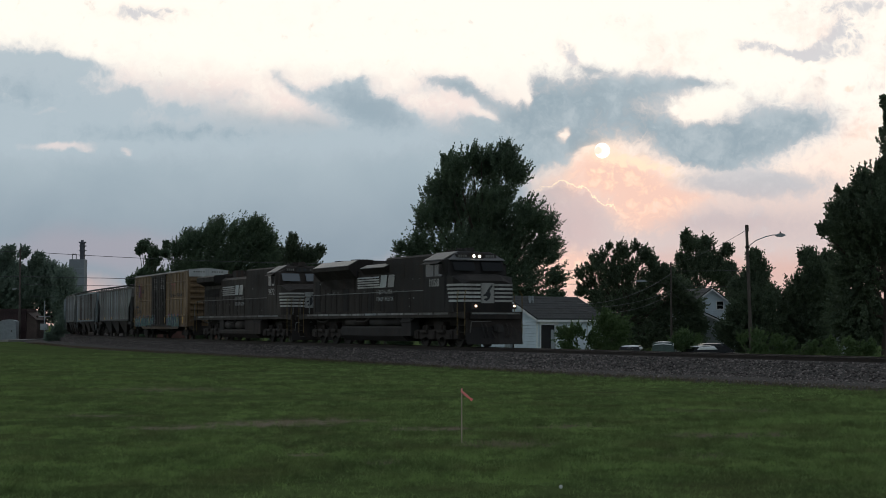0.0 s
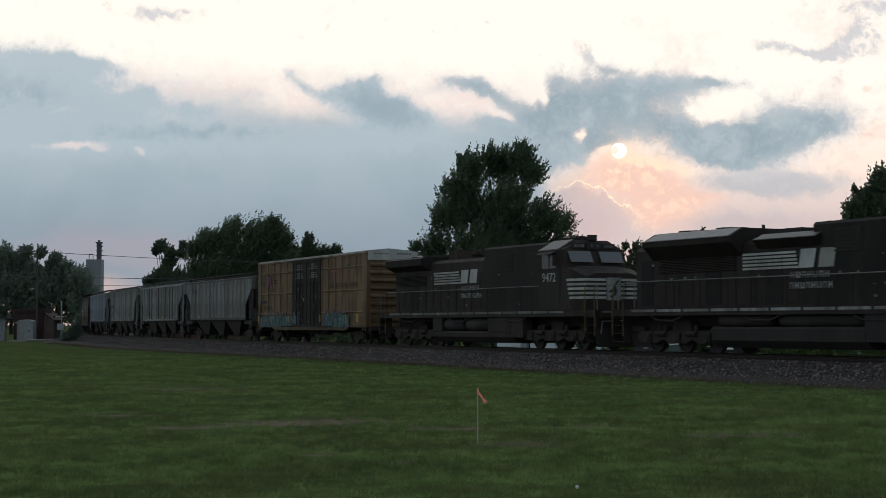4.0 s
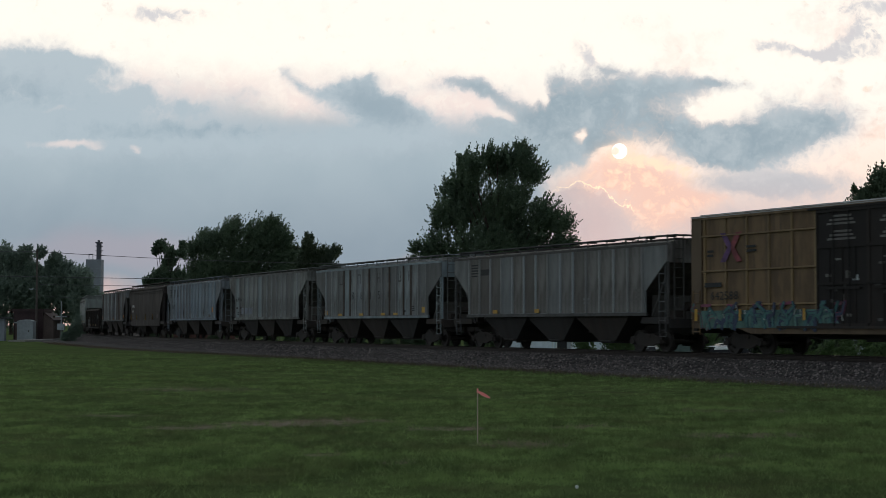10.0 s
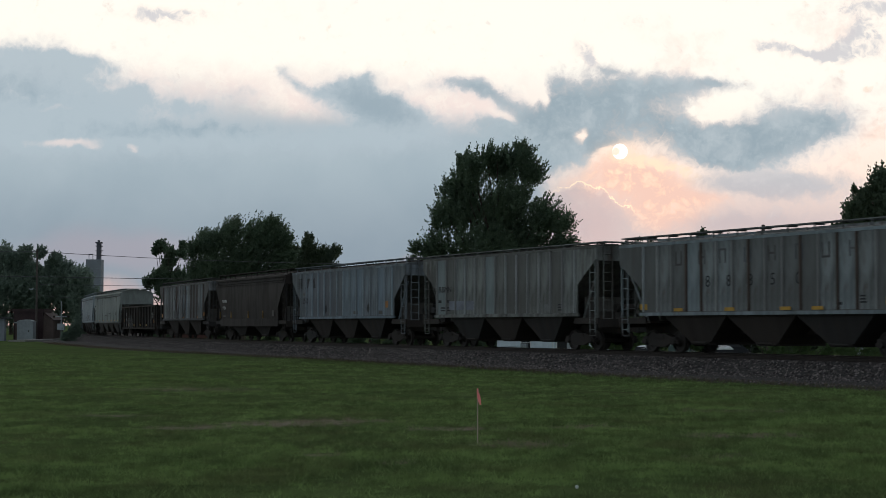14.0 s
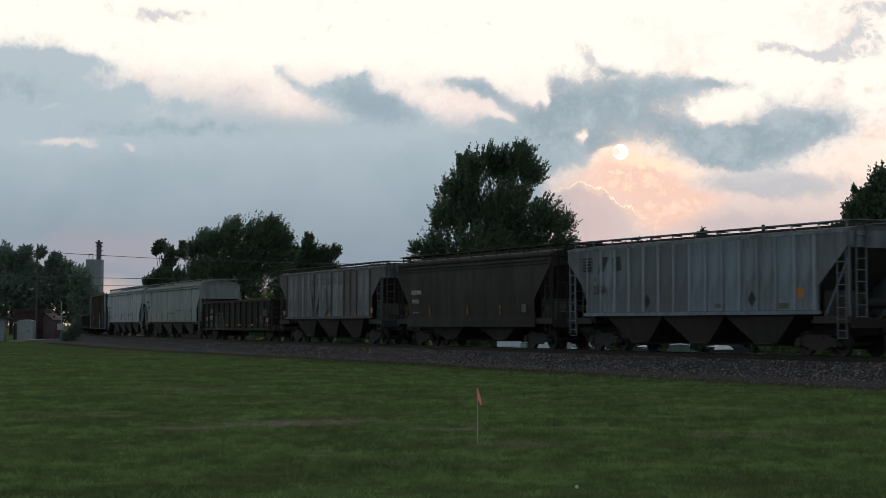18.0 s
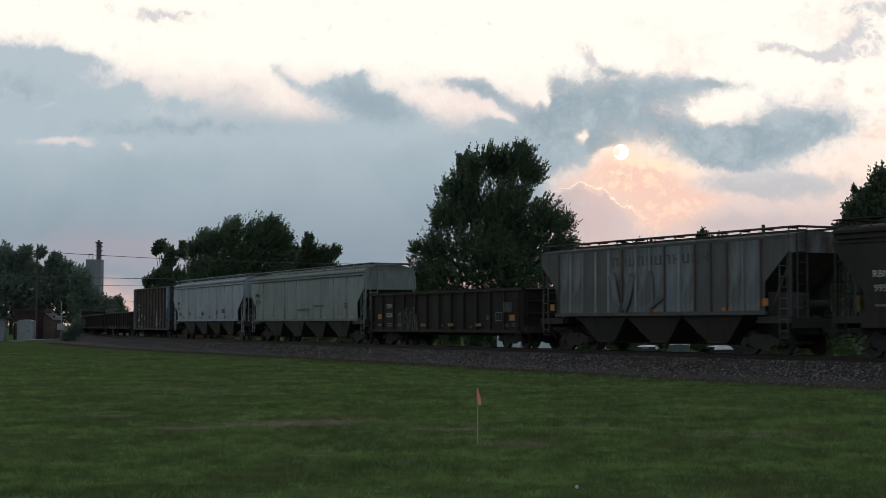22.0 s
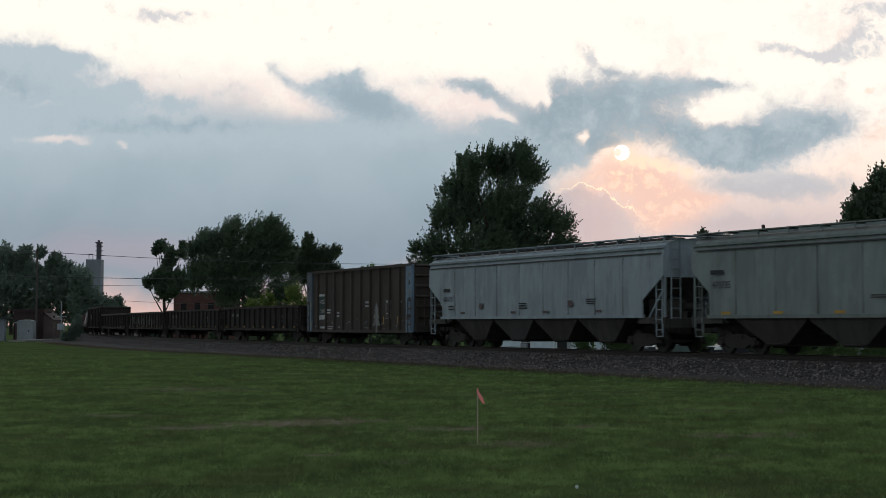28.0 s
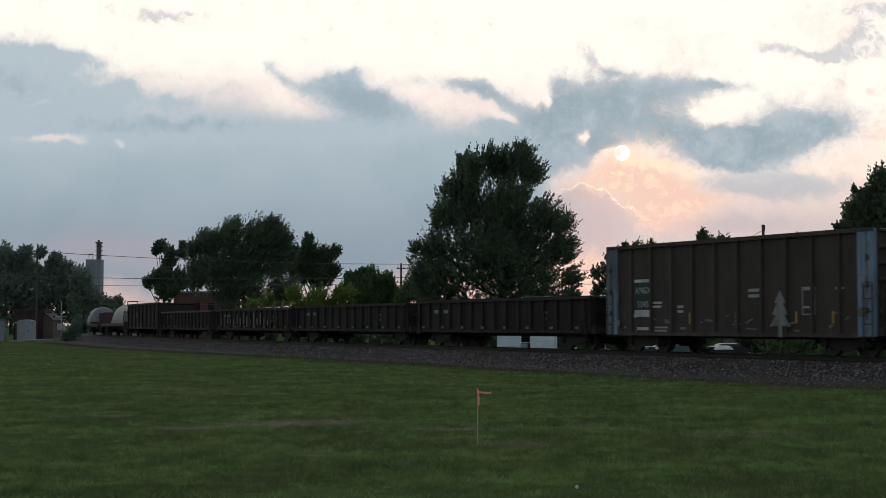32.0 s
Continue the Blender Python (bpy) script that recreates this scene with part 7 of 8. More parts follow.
tree("dark tree in the belt behind the houses", 42.77, 232.0, -1.1, [(-5.01, 4.18, 2.09), (-2.1, 5.42, 2.41), (1.63, 5.01, 2.57), (4.93, 4.18, 2.25), (-0.06, 1.7, 3.22), (4.07, 1.28, 2.73), (-4.2, 1.28, 2.73)], 3000, 0.6, LEAF_DEEP, 41)
tree("dark tree in the belt behind the houses", 51.89, 232.0, -1.1, [(-5.01, 4.18, 2.09), (-2.1, 5.42, 2.41), (1.62, 5.01, 2.57), (4.92, 4.18, 2.25), (-0.07, 1.7, 3.22), (4.06, 1.28, 2.73), (-4.22, 1.28, 2.73)], 3000, 0.6, LEAF_DEEP, 42)
tree("dark tree in the belt behind the houses", 61.83, 232.0, -1.1, [(-5.02, 4.18, 2.09), (-2.11, 5.42, 2.41), (1.61, 5.01, 2.57), (4.91, 4.18, 2.25), (-0.09, 1.7, 3.22), (4.05, 1.28, 2.73), (-4.23, 1.28, 2.73)], 3000, 0.6, LEAF_DEEP, 43)
# added bushes, not known to stand here: they darken the view under the cars
tree("dark scrub added to darken the gaps under the cars", -44.0, 262.0, -1.1, [(-4.13, 1.36, 1.27), (-1.33, 1.92, 1.54), (1.75, 1.73, 1.45), (4.56, 1.36, 1.27), (0.09, 0.24, 2.0), (3.64, 0.05, 1.82), (-3.46, 0.05, 1.82)], 1500, 0.34, LEAF_DARK, 30, "bush")
tree("dark scrub added to darken the gaps under the cars", -38.93, 240.0, -1.1, [(-3.8, 1.48, 1.16), (-1.23, 2.0, 1.41), (1.59, 1.83, 1.33), (4.17, 1.48, 1.16), (0.06, 0.46, 1.83), (3.32, 0.29, 1.66), (-3.19, 0.29, 1.66)], 1500, 0.34, LEAF_DARK, 31, "bush")
tree("dark scrub added to darken the gaps under the cars", -28.08, 222.0, -1.1, [(-3.52, 1.59, 1.08), (-1.15, 2.07, 1.31), (1.46, 1.91, 1.23), (3.84, 1.59, 1.08), (0.05, 0.64, 1.69), (3.06, 0.48, 1.54), (-2.96, 0.48, 1.54)], 1500, 0.34, LEAF_DARK, 32, "bush")
tree("dark scrub added to darken the gaps under the cars", -16.01, 200.0, -1.1, [(-3.19, 1.72, 0.97), (-1.05, 2.15, 1.18), (1.31, 2.01, 1.11), (3.45, 1.72, 0.97), (0.03, 0.87, 1.52), (2.74, 0.72, 1.39), (-2.68, 0.72, 1.39)], 1500, 0.34, LEAF_DARK, 33, "bush")
tree("dark scrub added to darken the gaps under the cars", -6.76, 182.0, -1.1, [(-2.91, 1.83, 0.88), (-0.97, 2.21, 1.07), (1.18, 2.09, 1.01), (3.13, 1.83, 0.88), (0.01, 1.05, 1.39), (2.48, 0.92, 1.26), (-2.46, 0.92, 1.26)], 1500, 0.34, LEAF_DARK, 34, "bush")
tree("dark scrub added to darken the gaps under the cars", 0.36, 168.0, -1.1, [(-2.7, 1.91, 0.82), (-0.9, 2.27, 0.99), (1.08, 2.15, 0.93), (2.88, 1.91, 0.82), (-0.0, 1.19, 1.28), (2.28, 1.07, 1.16), (-2.28, 1.07, 1.16)], 1500, 0.34, LEAF_DARK, 35, "bush")
tree("dark scrub added to darken the gaps under the cars", 5.98, 158.0, -1.1, [(-2.55, 1.97, 0.77), (-0.85, 2.3, 0.93), (1.01, 2.19, 0.88), (2.7, 1.97, 0.77), (-0.01, 1.29, 1.2), (2.13, 1.18, 1.1), (-2.15, 1.18, 1.1)], 1500, 0.34, LEAF_DARK, 36, "bush")

# a bare young tree
ob = thing("bare_tree", "leafless young tree with thin upright twigs", "tree", "", pose(33.3, 172, -1.1))
g = Geo().rod((0, 0, 0), (0, 0, 5.0), 0.09, 0.05)
rnd = random.Random(3)
for i in range(14):
    z = 4.0 + 0.25 * i
    dx = rnd.uniform(-1.2, 1.2)
    g.rod((0, 0, z), (dx * 0.5, 0.1, z + 1.2), 0.035, 0.02, 5).rod((dx * 0.5, 0.1, z + 1.2), (dx, 0, z + 2.2), 0.02, 0.008, 5)
part("branches", g, BARK, ob)

# ---- houses, sheds, tower ----
SIDING = plain("white clapboard paint", (0.56, 0.64, 0.70), 0.6, 0.0, 0.12, 0.8, 14.0)
GREYSIDING = plain("grey clapboard paint", (0.30, 0.34, 0.36), 0.6, 0.0, 0.12, 0.8, 14.0)
SHINGLE = plain("dark roof shingles", (0.028, 0.03, 0.032), 0.85, 0.0, 0.35, 1.2, 9.0, 0.02)
TRIM = plain("white trim paint", (0.68, 0.7, 0.71), 0.55, 0.0, 0.1)
PORCH_SHADE = plain("painted porch shade", (0.015, 0.015, 0.016), 0.9)
REDSHED = plain("dark red painted boards", (0.035, 0.02, 0.021), 0.8, 0.0, 0.3, 1.0, 12.0)
TANBRICK = plain("tan brick", (0.1, 0.075, 0.066), 0.85, 0.0, 0.25, 1.0, 12.0)
REDBRICK = plain("red brick", (0.09, 0.042, 0.036), 0.85, 0.0, 0.25, 1.0, 12.0)
TOWERGREY = plain("dark tower steel", (0.085, 0.085, 0.11), 0.7)
CONCRETE = plain("pale concrete", (0.19, 0.21, 0.24), 0.8, 0.0, 0.15, 0.1, 2.0)
ALU = plain("pale metal cabinet", (0.27, 0.30, 0.32), 0.55, 0.1, 0.12)
POLEWOOD = plain("weathered pole wood", (0.075, 0.062, 0.055), 0.9, 0.0, 0.3, 1.5, 20.0)


def house(label, m, w, l, wall, ridge, siding, boards, name="house", over=0.35):
    """A gabled house: the gable spans x from 0 to w at y = 0, the length runs along y."""
    ob = thing(name, label, "house", "", m)
    walls = part("wall", Geo().prism([(0, 0), (w, 0), (w, wall), (w / 2, ridge - 0.12), (0, wall)], "y", 0.0, l), siding, ob)
    step = 0.22
    k = int(wall / step)
    for i in range(k):
        z = i * step
        part("clapboard", Geo().prism([(-0.07, z), (0.0, z), (0.0, z + step - 0.03), (-0.025, z + step - 0.03)], "x", -0.01, w + 0.01), siding, walls)
        part("clapboard", Geo().box(w, w + 0.03, 0.0, l, z, z + step - 0.03), siding, walls)
    kk = int((ridge - wall) / step)
    for i in range(kk):
        z = wall + i * step
        half = (w / 2) * (1 - (z + step - wall) / (ridge - wall))
        if half > 0.1:
            part("clapboard", Geo().box(w / 2 - half, w / 2 + half, -0.03, 0.0, z, z + step - 0.03), siding, walls)
    sl = (ridge - wall) / (w / 2)
    t = 0.14
    for s in (-1, 1):
        e = w / 2 + s * (w / 2 + over)
        roof = part("roof", Geo().prism([(w / 2, ridge), (e, wall - over * sl), (e, wall - over * sl + t), (w / 2, ridge + t)], "y", -over, l + over), SHINGLE, ob)
        for j in range(9):
            a = j / 9
            x = w / 2 + (e - w / 2) * a
            z = ridge + t + (wall - over * sl - ridge) * a
            part("shingle_course", Geo().prism([(x, z - 0.01), (x + (e - w / 2) / 9, z + (wall - over * sl - ridge) / 9 - 0.01), (x + (e - w / 2) / 9, z + (wall - over * sl - ridge) / 9 + 0.022), (x, z + 0.004)], "y", -over - 0.004, l + over + 0.004), SHINGLE, roof)
        part("rake_board", Geo().prism([(w / 2, ridge - 0.16), (e, wall - over * sl - 0.16), (e, wall - over * sl + 0.02), (w / 2, ridge + 0.02)], "y", -over - 0.03, -over), TRIM, ob)
    part("fascia", Geo().box(w + over - 0.02, w + over + 0.02, -over, l + over, wall - over * sl - 0.14, wall - over * sl + 0.04), TRIM, ob)
    part("corner_board", Geo().box(w - 0.06, w + 0.045, -0.045, 0.06, 0, wall), TRIM, ob)
    return ob


def window_at(ob, x0, x1, z0, z1, y=-0.03, axis="y", frame=TRIM):
    """A framed window on the gable (axis y) or on the long side (axis x, at x = y)."""
    def bx(a, b, c, d, lo, hi):
        return Geo().box(a, b, y - hi, y - lo, c, d) if axis == "y" else Geo().box(y + lo, y + hi, a, b, c, d)
    win = part("window", bx(x0 - 0.08, x1 + 0.08, z0 - 0.08, z1 + 0.08, 0.0, 0.05), frame, ob)
    part("pane", bx(x0, x1, z0, (z0 + z1) / 2 - 0.02, 0.05, 0.06), WINDOW, win)
    part("pane", bx(x0, x1, (z0 + z1) / 2 + 0.02, z1, 0.05, 0.06), WINDOW, win)
    part("window_sill", bx(x0 - 0.12, x1 + 0.12, z0 - 0.13, z0 - 0.07, 0.0, 0.1), frame, win)
    return win


LOW = -1.1
gable = Vector((math.cos(radians(-40)), math.sin(radians(-40))))
h1 = house("low white clapboard house with a dark shingle roof", pose(4.63, 134.7, LOW, 0, 0, -40), 5.8, 9.8, 3.5, 5.22, SIDING, True)
w = window_at(h1, 2.6, 3.5, 0.9, 2.0)
part("air_conditioner", Geo().box(2.75, 3.35, -0.4, -0.08, 0.95, 1.35), ALU, w, "boxy window air conditioner")
# near-black plate laid on the wall, painted as the shade inside the porch
part("porch_shade", Geo().box(5.83, 5.86, 0.35, 2.4, 0.2, 2.9), PORCH_SHADE, h1, "flat dark sheet for the porch's shade")
part("porch_beam", Geo().box(5.84, 5.95, 0.2, 2.9, 2.9, 3.15), TRIM, h1)
for yy in (0.3, 2.45):
    part("porch_post", Geo().box(5.86, 5.96, yy, yy + 0.1, 0.0, 2.9), TRIM, h1)
part("door", Geo().box(5.862, 5.9, 1.9, 2.35, 0.2, 2.5), GREYSIDING, h1)
window_at(h1, 4.2, 5.0, 1.2, 2.4, 5.83, "x")
part("roof_vent", Geo().rod((3.9, 1.6, 4.75), (3.9, 1.6, 5.35), 0.09).rod((3.9, 2.0, 4.75), (3.9, 2.0, 5.35), 0.09).box(3.8, 4.0, 1.5, 2.1, 5.0, 5.06), ALU, h1, "pair of pale roof vent pipes")
part("downpipe", Geo().rod((5.9, 7.3, 0), (5.9, 7.3, 3.3), 0.05), TRIM, h1)

h2 = house("tall white gabled house half hidden by trees", pose(28.6, 175, LOW, 0, 0, 8), 6.0, 9.0, 4.7, 6.9, SIDING, True)
window_at(h2, 3.6, 4.3, 4.7, 5.5)
h3 = house("low grey wing of the tall gabled house", pose(27.6, 171, LOW, 0, 0, 8), 4.6, 3.4, 3.2, 4.2, GREYSIDING, True, "house_wing")
tagged(h3, category="house")
h4 = house("small pale garage among the trees", pose(39.6, 150, LOW, 0, 0, -6), 2.6, 5.0, 2.0, 2.7, GREYSIDING, True, "garage")
tagged(h4, category="garage")
# red brick block behind the left trees
ob = thing("brick_building", "flat red-brick building behind the trees", "building", "", pose(-39.5, 232, LOW))
part("wall", Geo().box(0, 9, 0, 6, 0, 7.6), REDBRICK, ob)
part("parapet", Geo().box(-0.15, 9.15, -0.15, 6.15, 7.6, 7.85), CONCRETE, ob)
for i in range(4):
    win = part("window", Geo().box(1.0 + 2.0 * i, 2.0 + 2.0 * i, -0.06, 0.0, 4.6, 6.2), REDBRICK, ob)
    part("pane", Geo().box(1.1 + 2.0 * i, 1.9 + 2.0 * i, -0.08, -0.06, 4.7, 6.1), WINDOW, win)

# the shed, its annex and the signal cabinet at the crossing
ob = thing("shed", "dark red board shed with a tan brick gable end", "shed", "", pose(-49.9, 184, 0))
part("wall", Geo().box(0, 3.4, 0, 4, 0, 3.35), REDSHED, ob)
part("roof", Geo().box(-0.15, 3.55, -0.2, 4.2, 3.35, 3.68), REDSHED, ob)
for i in range(11):
    part("board", Geo().box(0.02 + 0.31 * i, 0.3 + 0.31 * i, -0.03, 0, 0.05, 3.3), REDSHED, ob)
an = part("annex_wall", Geo().prism([(3.4, 0), (4.55, 0), (4.55, 2.3), (3.4, 3.2)], "y", 0.3, 5.0), TANBRICK, ob, "tan brick annex")
part("annex_roof", Geo().prism([(3.3, 3.32), (4.65, 2.3), (4.65, 2.38), (3.3, 3.4)], "y", 0.1, 5.2), REDSHED, ob, "dark sloping roof")
ob = thing("signal_cabinet", "pale grey metal signal cabinet with a curved top", "cabinet", "", pose(-47.6, 181, 0))
part("body", Geo().box(-0.9, 0.9, -0.7, 0.7, 0.0, 2.2), ALU, ob)
part("top", Geo().prism([(-0.95, 2.2), (-0.6, 2.36), (0, 2.42), (0.6, 2.36), (0.95, 2.2)], "y", -0.75, 0.75), ALU, ob)
dr = part("door", Geo().box(-0.6, 0.6, -0.74, -0.7, 0.15, 2.05), ALU, ob)
part("handle", Geo().box(0.4, 0.5, -0.78, -0.74, 1.0, 1.2), SOOT, dr)
ob = thing("outbuilding", "pale outbuilding with a low grey roof", "building", "", pose(-54.6, 178, 0))
part("wall", Geo().box(0, 5.3, 0, 0.8, 0, 2.55), CONCRETE, ob)
part("roof", Geo().prism([(-0.2, 2.6), (6.1, 2.5), (6.1, 2.62), (-0.2, 3.1)], "y", -0.3, 1.1), SHINGLE, ob)
ob = thing("lean_to", "brown lean-to between the sheds", "shed", "", pose(-49.0, 181.5, 0))
part("wall", Geo().box(0, 1.0, 0, 2, 0, 2.0), TANBRICK, ob)
part("roof", Geo().prism([(-0.1, 2.0), (-0.1, 2.1), (1.1, 2.3), (1.1, 2.2)], "y", -0.2, 2.2), GREYSIDING, ob)

# crossing signal
ob = thing("crossing_signal", "grey railway crossing signal mast with lamp arms", "signal", "", pose(-43.4, 180, 0))
part("mast", Geo().rod((0, 0, 0), (0, 0, 4.5), 0.06), ALU, ob)
part("base", Geo().box(-0.35, 0.35, -0.25, 0.25, 0.0, 0.25), ALU, ob)
part("junction_box", Geo().box(-0.4, 0.4, -0.3, 0.3, 1.25, 1.95), ALU, ob)
arm = part("lamp_arm", Geo().rod((-0.9, 0, 2.75), (0.9, 0, 2.75), 0.035), ALU, ob)
for s in (-1, 1):
    part("lamp", Geo().rod((s * 0.8, -0.05, 2.75), (s * 0.8, 0.1, 2.75), 0.13, n=12), SOOT, arm)

# road over the crossing
g = Geo().add([(-45.6, 173, 0.16), (-40.2, 182, 0.3), (-41.3, 184, 0.3), (-47.8, 174, 0.16), (-45.6, 173, -0.1), (-40.2, 182, -0.1), (-41.3, 184, -0.1), (-47.8, 174, -0.1)], [(0, 1, 2, 3), (4, 5, 6, 7), (0, 1, 5, 4), (1, 2, 6, 5), (2, 3, 7, 6), (3, 0, 4, 7)])
tagged(part("road", g, plain("pale worn asphalt", (0.22, 0.21, 0.2), 0.9, 0.0, 0.2, 0.5, 14.0)), "pale worn road beside the crossing", "road", kind="structure")

# grain elevator far off
ob = thing("grain_elevator", "distant grey concrete grain elevator with a head tower", "tower", "", pose(-154.1, 700, -1.5))
part("silo", Geo().prism([(-3.4, -3), (3.2, -3), (3.2, 3), (-3.4, 3)], "z", 0, 32.2), CONCRETE, ob)
g = Geo()
for i in range(8):
    g.box(-3.45, 3.25, -3.06, -3.0, 3.5 + 3.5 * i, 3.56 + 3.5 * i)
part("pour_joint", g, GREYSIDING, ob)
part("head_tower", Geo().box(0.8, 2.6, -1, 1, 32.2, 39.8), TOWERGREY, ob)
part("cap", Geo().box(0.4, 3.2, -1.2, 1.2, 38.0, 38.4).box(0.3, 3.1, -1.2, 1.2, 39.4, 40.0).box(0.4, 3.3, -1.2, 1.2, 34.0, 34.3).box(0.4, 3.3, -1.2, 1.2, 36.0, 36.3).rod((1.6, 0, 40), (1.6, 0, 40.8), 0.6), TOWERGREY, ob)
part("roof_frame", Geo().pipe([(-2.7, 0, 32.2), (-2.7, 0, 34.6), (-1.0, 0, 34.6), (-1.0, 0, 32.2)], 0.15, 5), SOOT, ob)
part("annex", Geo().box(-4.1, -3.4, -2, 2, 0, 28.5), CONCRETE, ob)

# ---- poles, wires, street lamp ----
def pole(label, x, y, z0, z1, arm=1.2, lean=0.0, name="utility_pole", cat="pole", girth=0.17):
    ob = thing(name, label, cat, "", pose(x, y, z0))
    h = z1 - z0
    part("shaft", Geo().rod((lean, 0, 0), (0, 0, h), girth, girth * 0.7, 10), POLEWOOD, ob)
    if arm:
        part("crossarm", Geo().box(-arm, arm, -0.06, 0.06, h - 0.7, h - 0.58), POLEWOOD, ob)
        for dx in (-arm + 0.1, -arm / 2, arm / 2, arm - 0.1):
            part("insulator", Geo().rod((dx, 0, h - 0.58), (dx, 0, h - 0.38), 0.05, 0.03), ALU, ob)
    return ob


p1 = pole("tall wooden utility pole by the shed", -47.0, 183, 0, 10.6, 0.0, girth=0.13)
part("lamp_head", Geo().rod((0.0, 0, 5.9), (-0.5, -0.3, 6.0), 0.04).box(-0.75, -0.4, -0.45, -0.2, 5.85, 6.0), ALU, p1)
p3 = pole("slim wooden utility pole behind the cars", -5.03, 190, LOW, 9.2, 0.55)
p2 = pole("wooden utility pole with slack service wires", 24.71, 160, LOW, 8.15, 0.0, girth=0.12)
lamp = pole("wooden pole with a curved street lamp arm", 26.34, 130, LOW, 10.05, 0.0, 0.32, "street_lamp", "street lamp")
part("arm", Geo().pipe([(0.05, 0, 9.3), (0.75, -0.1, 9.85), (1.5, -0.15, 10.15), (2.1, -0.2, 10.3), (2.5, -0.2, 10.32)], 0.04, 6), ALU, lamp)
head = part("lamp_head", Geo().prism([(2.35, 10.25), (2.5, 10.4), (2.8, 10.46), (3.1, 10.36), (3.15, 10.25), (2.9, 10.14), (2.5, 10.16)], "y", -0.36, -0.06), ALU, lamp, "oval street lamp head")
part("sensor", Geo().rod((2.75, -0.2, 10.45), (2.75, -0.2, 10.58), 0.06), SOOT, head)
part("lamp_bracket", Geo().box(-0.14, 0.2, -0.2, -0.05, 9.2, 9.4).rod((0.12, -0.1, 10.6), (0.12, -0.1, 11.1), 0.04), SOOT, lamp)
st = thing("street_light", "pale street lamp head on a short arm", "street lamp", "", pose(21.4, 158, 6.1))
part("lamp_head", Geo().prism([(-0.6, 0.1), (-0.2, 0.22), (0.3, 0.2), (0.6, 0.05), (0.2, 0.0), (-0.4, 0.0)], "y", -0.2, 0.2), ALU, st)
part("arm", Geo().rod((0.5, 0, 0.1), (3.2, 2.0, -0.2), 0.03), POLEWOOD, st)
WIRE = plain("weathered grey cable", (0.09, 0.09, 0.095), 0.7)


def wire(points, sag, r=0.02):
    for p, q in zip(points, points[1:]):
        p, q = Vector(p), Vector(q)
        pts = [p.lerp(q, i / 12) - Vector((0, 0, sag * i / 3 * (1 - i / 12))) for i in range(13)]
        w = (q - p).normalized()
        up = w.cross(Vector((0, 0, 1))).normalized()
        lift = up.cross(w)
        ring = [up * (r * math.cos(k)) + lift * (r * math.sin(k)) for k in (0, 1.257, 2.513, 3.77, 5.027)]
        tagged(part("overhead_wire", Geo().skin([[c_ + o_ for o_ in ring] for c_ in pts], close=True, caps=True), WIRE), "thin dark overhead wire slung between poles", "wire", "wires between the poles")


A1, A3, A2 = Vector((-47.0, 183, 10.3)), Vector((-5.03, 190, 9.1)), Vector((24.71, 160, 7.9))
wire([(-90, 178, 11.2), A1, A3, (40, 197, 8.6)], 0.35, 0.03)
wire([(-90, 178, 8.2), A1 - Vector((0, 0, 2.9)), A3 - Vector((0, 0, 1.6)), (40, 197, 6.6)], 0.25, 0.035)
wire([A1 - Vector((0, 0, 3.8)), A3 - Vector((0, 0, 2.2))], 0.3, 0.02)
wire([A1 - Vector((0, 0, 5.1)), (-20, 240, 4.6)], 0.3, 0.02)
wire([(12.8, 135, 3.6), A2 + Vector((0, 0, -0.9))], 0.8, 0.025)
wire([(12.9, 135, 3.3), A2 + Vector((0, 0, -2.6))], 0.5, 0.022)
wire([(12.9, 135, 3.1), A2 + Vector((0, 0, -2.9))], 0.9, 0.022)
wire([A2 + Vector((0, 0, -0.7)), (30.5, 174, 5.3)], 0.7, 0.025)
wire([A2 + Vector((0, 0, -2.8)), (30.5, 174, 3.5)], 0.3, 0.02)
wire([(26.3, 130, 9.6), A2], 0.3, 0.02)

# ---- parked cars behind the track ----
CARWHITE = plain("white car paint", (0.7, 0.72, 0.73), 0.3, 0.0, 0.05)
CARDARK = plain("dark car paint", (0.03, 0.032, 0.036), 0.3, 0.0, 0.1)
CARGREEN = plain("green car glass", (0.03, 0.055, 0.045), 0.15)
TYRE = plain("tyre rubber", (0.02, 0.02, 0.02), 0.9)


